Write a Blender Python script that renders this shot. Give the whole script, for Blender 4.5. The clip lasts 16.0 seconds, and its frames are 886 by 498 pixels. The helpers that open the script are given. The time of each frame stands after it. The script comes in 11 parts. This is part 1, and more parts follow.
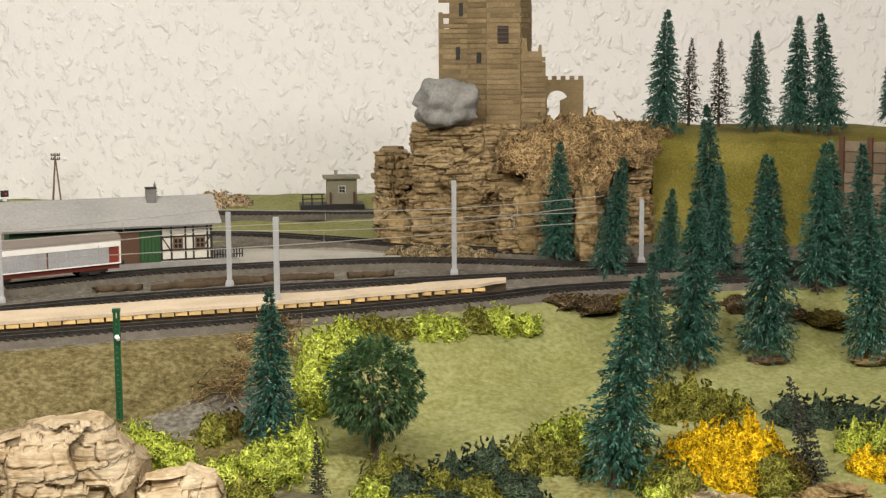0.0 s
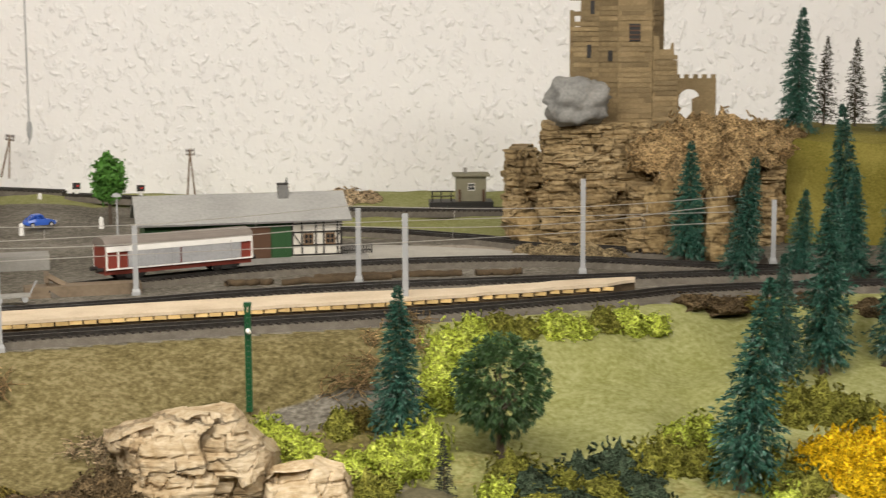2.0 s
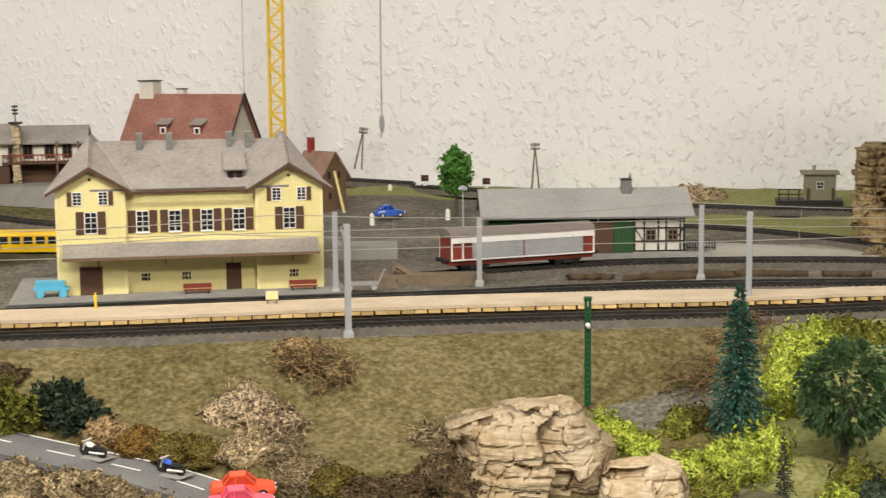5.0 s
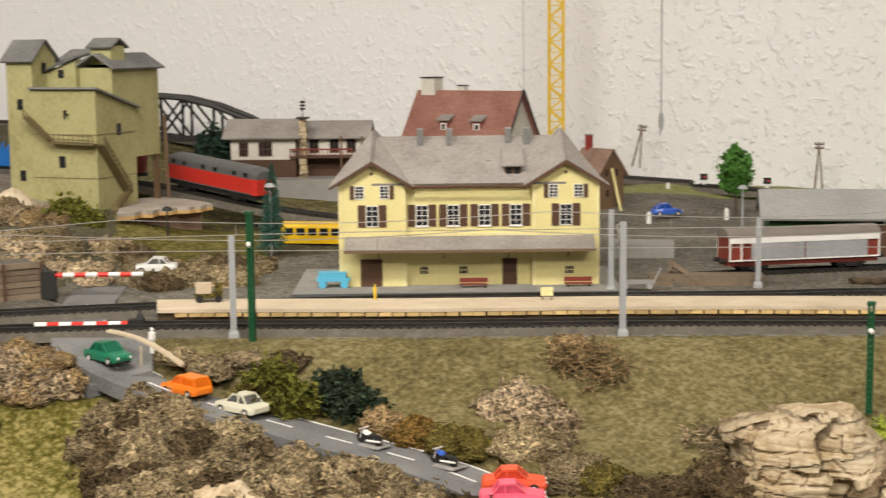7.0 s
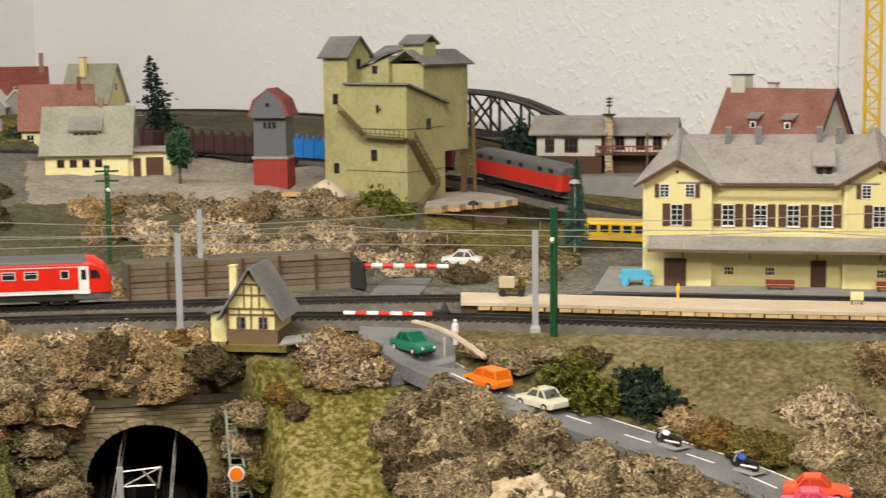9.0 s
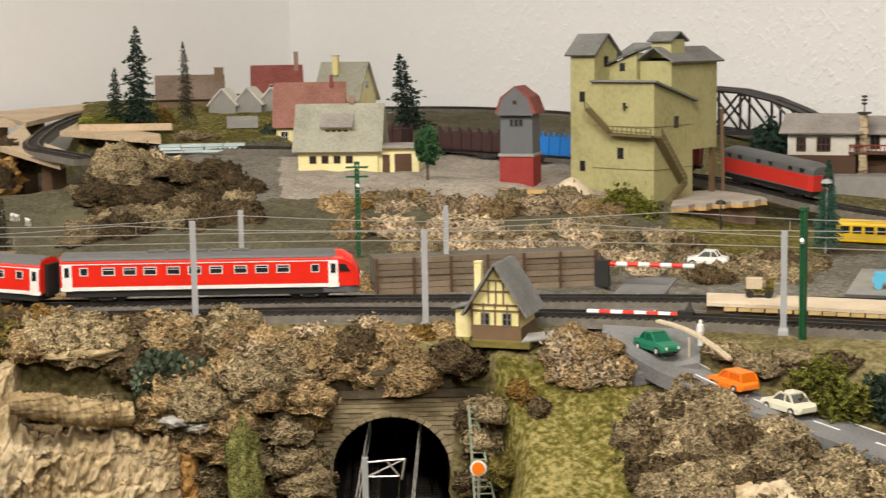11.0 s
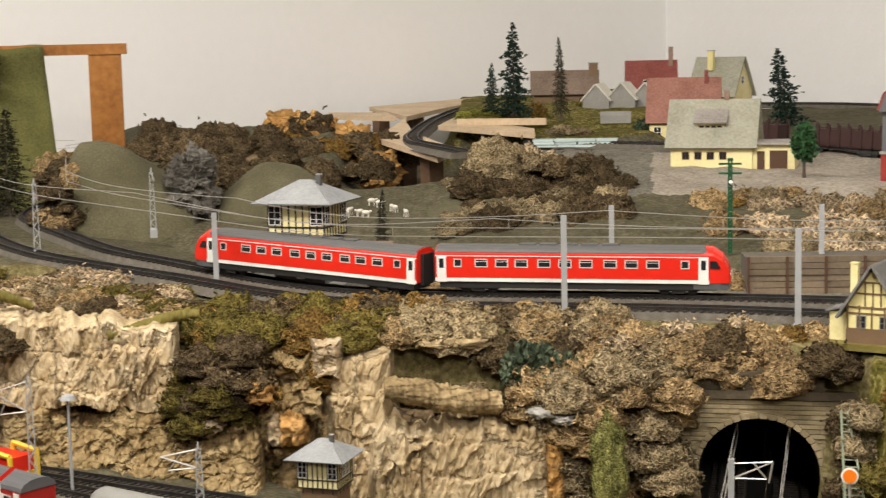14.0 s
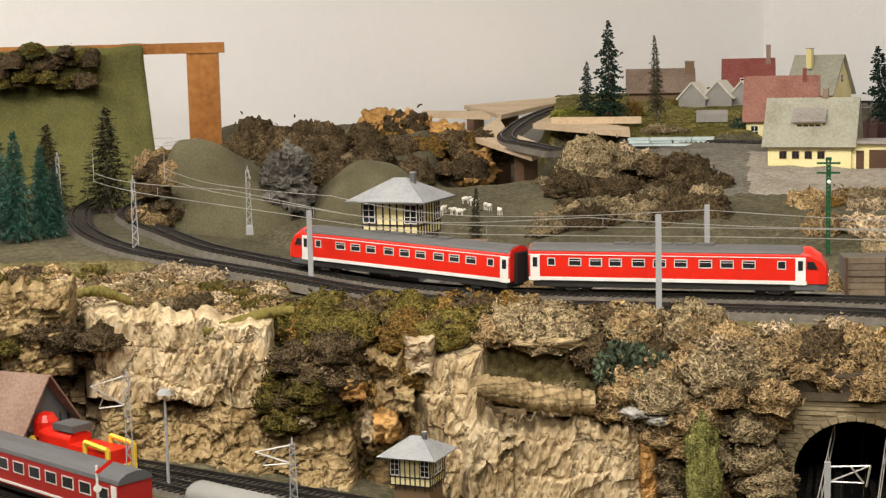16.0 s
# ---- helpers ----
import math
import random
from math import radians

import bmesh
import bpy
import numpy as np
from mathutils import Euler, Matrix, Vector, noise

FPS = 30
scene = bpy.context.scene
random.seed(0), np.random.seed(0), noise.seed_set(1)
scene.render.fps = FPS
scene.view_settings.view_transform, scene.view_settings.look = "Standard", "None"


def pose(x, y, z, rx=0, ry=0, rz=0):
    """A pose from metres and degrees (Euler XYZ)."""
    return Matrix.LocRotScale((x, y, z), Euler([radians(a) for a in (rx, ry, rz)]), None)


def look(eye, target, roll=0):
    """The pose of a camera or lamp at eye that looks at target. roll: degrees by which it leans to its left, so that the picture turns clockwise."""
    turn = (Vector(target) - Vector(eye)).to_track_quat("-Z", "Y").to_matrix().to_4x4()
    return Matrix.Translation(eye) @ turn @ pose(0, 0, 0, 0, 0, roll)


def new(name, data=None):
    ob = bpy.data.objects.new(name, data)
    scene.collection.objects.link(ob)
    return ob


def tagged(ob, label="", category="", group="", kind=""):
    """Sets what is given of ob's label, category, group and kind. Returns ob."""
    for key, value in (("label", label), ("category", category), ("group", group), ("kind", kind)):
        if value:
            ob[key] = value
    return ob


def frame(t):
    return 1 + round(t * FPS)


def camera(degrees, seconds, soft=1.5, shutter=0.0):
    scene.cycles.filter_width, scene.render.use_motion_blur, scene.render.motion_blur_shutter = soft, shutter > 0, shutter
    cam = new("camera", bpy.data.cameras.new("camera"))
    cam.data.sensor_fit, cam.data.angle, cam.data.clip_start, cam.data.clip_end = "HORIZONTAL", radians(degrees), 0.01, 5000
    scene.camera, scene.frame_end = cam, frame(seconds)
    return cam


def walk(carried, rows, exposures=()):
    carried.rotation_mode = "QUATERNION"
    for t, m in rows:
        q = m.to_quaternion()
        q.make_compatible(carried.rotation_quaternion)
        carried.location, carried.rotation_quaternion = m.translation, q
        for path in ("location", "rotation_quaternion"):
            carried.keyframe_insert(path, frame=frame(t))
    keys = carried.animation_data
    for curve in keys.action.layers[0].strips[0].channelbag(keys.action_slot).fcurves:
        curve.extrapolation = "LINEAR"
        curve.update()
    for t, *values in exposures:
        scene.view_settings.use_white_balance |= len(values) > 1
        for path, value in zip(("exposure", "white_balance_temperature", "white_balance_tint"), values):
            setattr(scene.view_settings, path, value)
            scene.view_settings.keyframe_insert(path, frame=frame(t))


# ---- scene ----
# A model railway in the corner of a room, at a scale of 1:87. z = 0 is the height of the station's tracks.
EYE = 0.245
cam = camera(31.3, 16.0, soft=1.3, shutter=0.45)
# seconds, yaw to the left, pitch, roll; the camera turns where it stands
ROWS = [
    (0.0, -5.00, -7.43, -0.41),
    (0.5, -4.71, -7.46, -0.39),
    (1.0, -4.03, -7.46, -0.36),
    (1.5, -2.51, -7.47, -0.32),
    (2.0, -0.31, -7.48, -0.32),
    (2.5, 2.36, -7.51, -0.29),
    (3.0, 5.11, -7.53, -0.32),
    (3.5, 7.25, -7.55, -0.46),
    (6.0, 16.15, -7.56, -0.51),
    (6.5, 18.93, -7.56, -0.58),
    (7.0, 22.19, -7.57, -0.62),
    (7.5, 25.36, -7.57, -0.59),
    (8.0, 28.24, -7.56, -0.61),
    (8.5, 30.85, -7.57, -0.61),
    (11.0, 42.16, -7.54, -0.93),
    (11.5, 44.58, -7.54, -1.02),
    (12.0, 46.94, -7.51, -1.03),
    (12.5, 49.22, -7.50, -1.13),
    (13.0, 51.54, -7.49, -1.19),
    (13.5, 53.67, -7.48, -1.25),
    (14.0, 55.62, -7.45, -1.29),
    (14.5, 57.17, -7.44, -1.32),
    (15.0, 58.25, -7.43, -1.35),
    (15.5, 58.81, -7.43, -1.37),
    (16.0, 59.04, -7.43, -1.38),
]


def turned(yaw, pitch, roll):
    a, b = radians(yaw), radians(pitch)
    way = Vector((-math.sin(a) * math.cos(b), math.cos(a) * math.cos(b), math.sin(b)))
    return look((0, 0, EYE), Vector((0, 0, EYE)) + way, roll)


EXPOSURES = [(0.0, 0.05), (3.5, -0.03), (6.0, -0.10), (8.5, -0.14), (11.0, 0.0), (16.0, 0.0)]
walk(cam, [(t, turned(yaw, pitch, roll)) for t, yaw, pitch, roll in ROWS], EXPOSURES)

# ---- light ----
world = bpy.data.worlds.new("room_air")
scene.world = world
world.use_nodes = True
world.node_tree.nodes["Background"].inputs[0].default_value = (1.0, 0.95, 0.88, 1)
world.node_tree.nodes["Background"].inputs[1].default_value = 0.0


def unseen_lamp(x, y, turn, watts, tilt=48):
    lamp = bpy.data.lights.new("unseen_light", "AREA")
    lamp.shape, lamp.size, lamp.size_y = "RECTANGLE", 1.25, 0.16
    lamp.energy, lamp.color = watts, (1.0, 0.93, 0.83)
    ob = new("unseen_light", lamp)
    ob.matrix_world = pose(x, y, 1.36, tilt, 0, turn)
    return ob


# Overhead room lamp, out of view.
unseen_lamp(-0.45, 0.30, 22, 30.5, 30)
# Two unseen fill lamps, added further back and tilted to brighten the walls.
unseen_lamp(1.22, -0.55, -2, 42, 64)
unseen_lamp(-1.45, -0.75, 36, 37, 74)
# ---- the lie of the land ----
# Tables over the bearing from the viewer's stand, in degrees to the left.
TRACK_AZ = [-24, -10, -6, 1, 7, 15, 23, 34, 45, 55, 59, 63, 66, 70, 78]
TRACK_D = [1.74, 1.57, 1.50, 1.414, 1.377, 1.35, 1.342, 1.38, 1.42, 1.455, 1.49, 1.565, 1.63, 1.74, 1.80]
LIP_AZ = [36, 39.6, 40.6, 44, 50, 55, 59, 63, 66, 70, 78]
LIP_D = [1.10, 1.27, 1.325, 1.335, 1.345, 1.36, 1.38, 1.425, 1.475, 1.535, 1.57]
BACK_AZ = [-25, 10, 20, 30, 36, 42, 48, 54, 60, 66, 70, 78]
BACK_D = [1.9, 2.2, 2.0, 1.75, 1.62, 1.60, 1.58, 1.62, 1.72, 1.98, 2.45, 2.6]
RISE_AT = [0.0, 0.2, 0.4, 0.7, 1.2]
RISE = [
    [0, 0, 0.01, 0.01, 0.01],
    [0, 0.005, 0.010, 0.012, 0.015],
    [0, 0.008, 0.018, 0.028, 0.035],
    [0, 0.014, 0.022, 0.030, 0.06],
    [0, 0.045, 0.06, 0.08, 0.10],
    [0, 0.045, 0.068, 0.085, 0.10],
    [0, 0.045, 0.07, 0.085, 0.095],
    [0, 0.04, 0.06, 0.08, 0.09],
    [0, 0.03, 0.06, 0.13, 0.06],
    [0, 0.05, 0.10, 0.12, 0.05],
    [0.02, 0.03, 0.05, 0.05, 0.04],
    [0.02, 0.02, 0.02, 0.02, 0.02],
]
LOW = -0.16


def smooth(a, b, v):
    v = min(1.0, max(0.0, (v - a) / (b - a)))
    return v * v * (3 - 2 * v)


def bearing(x, y):
    return math.degrees(math.atan2(-x, y)), math.hypot(x, y)


def spot(az, d):
    a = radians(az)
    return -d * math.sin(a), d * math.cos(a)


def low_at(az):
    """The lower level rises towards its station."""
    return LOW + 0.027 * smooth(57, 64, az)


def loop_rise(az):
    """The line climbs a little into the loop."""
    return 0.028 * smooth(63, 71, az)


ROAD_LINE = [(-0.935, 1.36), (-0.865, 1.225), (-0.80, 1.13), (-0.735, 1.078), (-0.66, 1.070), (-0.58, 1.063), (-0.50, 1.050), (-0.43, 1.037), (-0.36, 1.012), (-0.27, 0.960), (-0.20, 0.895)]


def off_road(x, y):
    """How far a place lies from the road's middle line."""
    best = 9.0
    for (ax, ay), (bx, by) in zip(ROAD_LINE, ROAD_LINE[1:]):
        ux, uy = bx - ax, by - ay
        t = min(1.0, max(0.0, ((x - ax) * ux + (y - ay) * uy) / (ux * ux + uy * uy)))
        best = min(best, math.hypot(x - ax - t * ux, y - ay - t * uy))
    return best


def lawn_front(az):
    return float(np.interp(az, [47, 50, 52, 54.5], [2.50, 2.48, 2.51, 2.64]))


def lay(x, y):
    """The height of the land at a place."""
    az, d = bearing(x, y)
    az = min(77.9, max(-24.9, az))
    track = float(np.interp(az, TRACK_AZ, TRACK_D))
    bench = loop_rise(az)
    back = float(np.interp(az, BACK_AZ, BACK_D))
    if d > back:
        k = int(np.searchsorted(BACK_AZ, az)) - 1
        w = (az - BACK_AZ[k]) / (BACK_AZ[k + 1] - BACK_AZ[k])
        w = w * w * (3 - 2 * w)
        z = (1 - w) * np.interp(d - back, RISE_AT, RISE[k]) + w * np.interp(d - back, RISE_AT, RISE[k + 1])
        z = max(float(z), bench if d < back + 0.05 else 0.0)
        # the village lawn, and the hollow under the plywood boards
        lawn = smooth(55.6, 54.8, az) * smooth(47.2, 48.2, az) * smooth(lawn_front(az) - 0.03, lawn_front(az), d)
        z += lawn * max(0.0, 0.104 + 0.032 * smooth(2.5, 2.78, d) - z)
        hollow = smooth(52.5, 53.5, az) * smooth(59.6, 58.2, az) * smooth(2.10, 2.18, d) * (1 - lawn)
        return z + hollow * min(0.0, 0.035 - z) - 0.006
    edge = track - 0.035
    if d > edge:
        return bench - 0.006
    gentle = bench - 0.006 - (0.215 + 0.33 * smooth(32.5, 36.5, az)) * max(0.0, edge - d - 0.05 * smooth(32.5, 36.5, az)) - 0.02 * smooth(0, 0.12, edge - d)
    if az < 39.0:
        return max(gentle, LOW)
    lip = float(np.interp(az, LIP_AZ, LIP_D))
    top = bench - 0.006 - 0.16 * max(0.0, edge - max(d, lip))
    drop = smooth(lip + (0.0 if az < 44 else 0.022), lip - (0.03 if az < 44 else 0.006), d)
    steep = top + (low_at(az) - top) * drop
    w = smooth(39.0, 40.4, az)
    return max(gentle, LOW) * (1 - w) + steep * w
# ---- helpers for building ----
def shade(name, colours, rough=0.7, metal=0.0, scale=60.0, fine=400.0, bump=0.3, depth=0.002, spread=0.5, vary=0.0, spec=0.3, detail=6.0):
    """A procedural material: colours mixed by noise at two scales, fine relief, and a shift from piece to piece."""
    m = bpy.data.materials.new(name)
    m.use_nodes = True
    t = m.node_tree
    b = t.nodes["Principled BSDF"]
    b.inputs["Roughness"].default_value = rough
    b.inputs["Metallic"].default_value = metal
    b.inputs["Specular IOR Level"].default_value = spec
    co = t.nodes.new("ShaderNodeTexCoord")
    n1, n2 = t.nodes.new("ShaderNodeTexNoise"), t.nodes.new("ShaderNodeTexNoise")
    n1.inputs["Scale"].default_value, n2.inputs["Scale"].default_value = scale, fine
    n1.inputs["Detail"].default_value, n2.inputs["Detail"].default_value = detail, 3.0
    where = co.outputs["Object"]
    if vary:
        info = t.nodes.new("ShaderNodeObjectInfo")
        shift = t.nodes.new("ShaderNodeVectorMath")
        shift.operation = "MULTIPLY_ADD"
        shift.inputs[1].default_value = (7.0, 7.0, 7.0)
        t.links.new(info.outputs["Random"], shift.inputs[0])
        t.links.new(where, shift.inputs[2])
        where = shift.outputs[0]
    for n in (n1, n2):
        t.links.new(where, n.inputs["Vector"])
    mixed = t.nodes.new("ShaderNodeMath")
    mixed.operation = "MULTIPLY_ADD"
    mixed.inputs[1].default_value = 0.45
    t.links.new(n2.outputs["Fac"], mixed.inputs[0])
    half = t.nodes.new("ShaderNodeMath")
    half.operation = "MULTIPLY"
    half.inputs[1].default_value = 0.55
    t.links.new(n1.outputs["Fac"], half.inputs[0])
    t.links.new(half.outputs[0], mixed.inputs[2])
    ramp = t.nodes.new("ShaderNodeValToRGB")
    el = ramp.color_ramp.elements
    while len(el) < len(colours):
        el.new(0.5)
    n = max(1, len(colours) - 1)
    for i, c in enumerate(colours):
        el[i].position = 0.5 + spread * 0.36 * (2 * i / n - 1) if n else 0.5
        el[i].color = (*c, 1)
    t.links.new(mixed.outputs[0], ramp.inputs["Fac"])
    out = ramp.outputs["Color"]
    if vary:
        hsv = t.nodes.new("ShaderNodeHueSaturation")
        rng = t.nodes.new("ShaderNodeMapRange")
        rng.inputs["To Min"].default_value, rng.inputs["To Max"].default_value = 1 - vary, 1 + vary
        t.links.new(info.outputs["Random"], rng.inputs["Value"])
        t.links.new(rng.outputs[0], hsv.inputs["Value"])
        t.links.new(out, hsv.inputs["Color"])
        out = hsv.outputs["Color"]
    t.links.new(out, b.inputs["Base Color"])
    if bump:
        bp = t.nodes.new("ShaderNodeBump")
        bp.inputs["Strength"].default_value, bp.inputs["Distance"].default_value = bump, depth
        t.links.new(mixed.outputs[0], bp.inputs["Height"])
        t.links.new(bp.outputs[0], b.inputs["Normal"])
    return m


def plain(name, colour, rough=0.5, metal=0.0, wear=0.12, spec=0.4):
    """Painted or moulded plastic with slight wear."""
    dark = tuple(c * (1 - wear) for c in colour)
    light = tuple(min(1.0, c * (1 + wear)) for c in colour)
    return shade(name, [dark, colour, light], rough, metal, 90, 700, 0.12, 0.0006, 0.8, 0, spec)


def box(bm, x0, y0, z0, x1, y1, z1, m=None, slot=0):
    """A box between two corners, turned by m."""
    vs = [bm.verts.new((x, y, z)) for z in (z0, z1) for x, y in ((x0, y0), (x1, y0), (x1, y1), (x0, y1))]
    if m is not None:
        for v in vs:
            v.co = m @ v.co
    for f in ((3, 2, 1, 0), (4, 5, 6, 7), (0, 1, 5, 4), (1, 2, 6, 5), (2, 3, 7, 6), (3, 0, 4, 7)):
        bm.faces.new([vs[i] for i in f]).material_index = slot
    return vs


def slab(bm, pts, n, thick, m=None):
    """A flat polygon with thickness along n."""
    n = Vector(n).normalized() * thick
    a = [bm.verts.new(p) for p in pts]
    b = [bm.verts.new(Vector(p) + n) for p in pts]
    if m is not None:
        for v in a + b:
            v.co = m @ v.co
    k = len(pts)
    bm.faces.new(a[::-1])
    bm.faces.new(b)
    for i in range(k):
        bm.faces.new((a[i], a[(i + 1) % k], b[(i + 1) % k], b[i]))


def rod(bm, p, q, r0, r1=None, sides=6, cap=True):
    """A tapered rod from p to q."""
    p, q = Vector(p), Vector(q)
    r1 = r0 if r1 is None else r1
    d = (q - p)
    if d.length < 1e-7:
        return
    u = d.orthogonal().normalized()
    w = d.normalized().cross(u)
    rings = []
    for c, r in ((p, r0), (q, r1)):
        rings.append([bm.verts.new(c + r * (math.cos(a) * u + math.sin(a) * w)) for a in (2 * math.pi * i / sides for i in range(sides))])
    for i in range(sides):
        j = (i + 1) % sides
        bm.faces.new((rings[0][i], rings[0][j], rings[1][j], rings[1][i]))
    if cap:
        bm.faces.new(rings[0][::-1])
        bm.faces.new(rings[1])


def sweep(bm, path, section, up=Vector((0, 0, 1)), close=True, slot=0):
    """A section (side, up) carried along a path."""
    rows = []
    n = len(path)
    for i, p in enumerate(path):
        d = (path[min(i + 1, n - 1)] - path[max(i - 1, 0)])
        side = d.cross(up).normalized()
        rows.append([bm.verts.new(p + side * s + up * h) for s, h in section])
    k = len(section)
    for a, b in zip(rows, rows[1:]):
        for i in range(k if close else k - 1):
            j = (i + 1) % k
            bm.faces.new((a[i], a[j], b[j], b[i])).material_index = slot
    if close:
        bm.faces.new(rows[0])
        bm.faces.new(rows[-1][::-1])


def lathe(bm, profile, sides=16, m=None):
    rings = []
    for r, z in profile:
        ring = [bm.verts.new((r * math.cos(2 * math.pi * i / sides), r * math.sin(2 * math.pi * i / sides), z)) for i in range(sides)]
        if m is not None:
            for v in ring:
                v.co = m @ v.co
        rings.append(ring)
    for a, b in zip(rings, rings[1:]):
        for i in range(sides):
            j = (i + 1) % sides
            bm.faces.new((a[i], a[j], b[j], b[i]))
    bm.faces.new(rings[0][::-1])
    bm.faces.new(rings[-1])


def finish(bm, name, material, smooth_it=False):
    me = bpy.data.meshes.new(name)
    bm.normal_update()
    bm.to_mesh(me)
    bm.free()
    for m in (material if isinstance(material, (list, tuple)) else [material]):
        me.materials.append(m)
    if smooth_it:
        me.polygons.foreach_set("use_smooth", [True] * len(me.polygons))
    return me


def part(name, bm, material, parent, label="", smooth_it=False, kind="", m=None):
    ob = new(name, finish(bm, name, material, smooth_it))
    ob.parent = parent
    if m is not None:
        ob.matrix_basis = m
    return tagged(ob, label, "", "", kind)


def thing(name, label, category, m=None, group="", kind=""):
    ob = new(name)
    ob.empty_display_size = 0.01
    if m is not None:
        ob.matrix_basis = m
    return tagged(ob, label, category, group, kind)


def single(name, bm, material, label, category, m=None, group="", kind="", smooth_it=False):
    ob = new(name, finish(bm, name, material, smooth_it))
    if m is not None:
        ob.matrix_basis = m
    return tagged(ob, label, category, group, kind)


def at(x, y, turn=0.0, z=None, lift=0.0):
    """A pose on the land."""
    return pose(x, y, (lay(x, y) if z is None else z) + lift, 0, 0, turn)


def curve_path(pts, step=0.012):
    """A smooth path through points (Catmull-Rom), sampled at even steps."""
    p = [Vector(q) for q in pts]
    p = [2 * p[0] - p[1]] + p + [2 * p[-1] - p[-2]]
    dense = []
    for a, b, c, d in zip(p, p[1:], p[2:], p[3:]):
        for i in range(24):
            t = i / 24
            dense.append(0.5 * ((2 * b) + (c - a) * t + (2 * a - 5 * b + 4 * c - d) * t * t + (3 * b - a - 3 * c + d) * t ** 3))
    dense.append(p[-2])
    out, left = [dense[0]], step
    for a, b in zip(dense, dense[1:]):
        seg = (b - a).length
        while seg >= left and seg > 0:
            a = a + (b - a) * (left / seg)
            seg -= left
            out.append(a.copy())
            left = step
        left -= seg
    return out


# ---- materials ----
M = {}


def wall_material(name="white_plaster_wall", strength=0.7, white=0.94):
    """White woodchip-like plaster: flakes standing out of a rolled wall."""
    m = shade(name, [tuple(white * c for c in q) for q in ((0.83, 0.825, 0.825), (0.86, 0.855, 0.86), (0.87, 0.87, 0.88))], 0.85, 0, 2.2, 55, 0.0, 0.004, 1.0)
    t = m.node_tree
    b = t.nodes["Principled BSDF"]
    co = t.nodes.new("ShaderNodeTexCoord")
    warp = t.nodes.new("ShaderNodeTexNoise")
    warp.inputs["Scale"].default_value = 45
    add = t.nodes.new("ShaderNodeVectorMath")
    add.operation = "MULTIPLY_ADD"
    add.inputs[1].default_value = (0.02, 0.02, 0.02)
    t.links.new(co.outputs["Object"], warp.inputs["Vector"])
    t.links.new(warp.outputs["Color"], add.inputs[0])
    t.links.new(co.outputs["Object"], add.inputs[2])
    stretch = t.nodes.new("ShaderNodeMapping")
    stretch.inputs["Rotation"].default_value = (0.5, 0.4, 0.7)
    stretch.inputs["Scale"].default_value = (1.0, 1.0, 0.7)
    t.links.new(add.outputs[0], stretch.inputs["Vector"])
    flakes = t.nodes.new("ShaderNodeTexNoise")
    flakes.inputs["Scale"].default_value, flakes.inputs["Detail"].default_value = 84, 2.0
    t.links.new(stretch.outputs[0], flakes.inputs["Vector"])
    cut = t.nodes.new("ShaderNodeMapRange")
    cut.interpolation_type = "SMOOTHSTEP"
    cut.inputs["From Min"].default_value, cut.inputs["From Max"].default_value = 0.50, 0.74
    t.links.new(flakes.outputs["Fac"], cut.inputs["Value"])
    grain = t.nodes.new("ShaderNodeTexNoise")
    grain.inputs["Scale"].default_value = 120
    t.links.new(co.outputs["Object"], grain.inputs["Vector"])
    both = t.nodes.new("ShaderNodeMath")
    both.operation = "MULTIPLY_ADD"
    both.inputs[1].default_value = 0.25
    t.links.new(grain.outputs["Fac"], both.inputs[0])
    t.links.new(cut.outputs[0], both.inputs[2])
    # the plaster lies smoother towards the corner
    axes = t.nodes.new("ShaderNodeSeparateXYZ")
    t.links.new(co.outputs["Object"], axes.inputs[0])
    even = t.nodes.new("ShaderNodeMapRange")
    even.inputs["From Min"].default_value, even.inputs["From Max"].default_value = -2.3, -0.5
    even.inputs["To Min"].default_value = 0.12
    t.links.new(axes.outputs["X"], even.inputs["Value"])
    relief = t.nodes.new("ShaderNodeMath")
    relief.operation = "MULTIPLY"
    t.links.new(both.outputs[0], relief.inputs[0])
    t.links.new(even.outputs[0], relief.inputs[1])
    bp = t.nodes.new("ShaderNodeBump")
    bp.inputs["Strength"].default_value, bp.inputs["Distance"].default_value = strength, 0.0034
    t.links.new(relief.outputs[0], bp.inputs["Height"])
    t.links.new(bp.outputs[0], b.inputs["Normal"])
    return m


M["wall"] = wall_material()
M["wall_west"] = wall_material("smooth_white_plaster_wall", 0.7, 1.0)
M["ceiling"] = shade("white_ceiling_paint", [(0.74, 0.73, 0.71), (0.8, 0.79, 0.77)], 0.9, 0, 3, 60)
M["floor"] = shade("grey_brown_unseen_floor", [(0.08, 0.065, 0.05), (0.13, 0.11, 0.085)], 0.95, 0, 4, 300)
M["ply"] = shade("bare_plywood", [(0.42, 0.31, 0.20), (0.55, 0.42, 0.28), (0.62, 0.50, 0.35)], 0.7, 0, 14, 160, 0.15, 0.001)
M["darkwood"] = shade("dark_table_frame", [(0.10, 0.06, 0.035), (0.17, 0.10, 0.06)], 0.7, 0, 20, 200)
M["ballast"] = shade("grey_brown_ballast", [(0.060, 0.053, 0.042), (0.115, 0.102, 0.084), (0.20, 0.182, 0.152)], 0.9, 0, 120, 900, 0.6, 0.0015, 0.9)
M["rail"] = shade("dark_tarnished_rail", [(0.035, 0.032, 0.03), (0.09, 0.085, 0.08)], 0.4, 0.7, 60, 500, 0.1)
M["sleeper"] = shade("black_brown_sleeper", [(0.022, 0.018, 0.016), (0.05, 0.042, 0.036)], 0.75, 0, 200, 900)


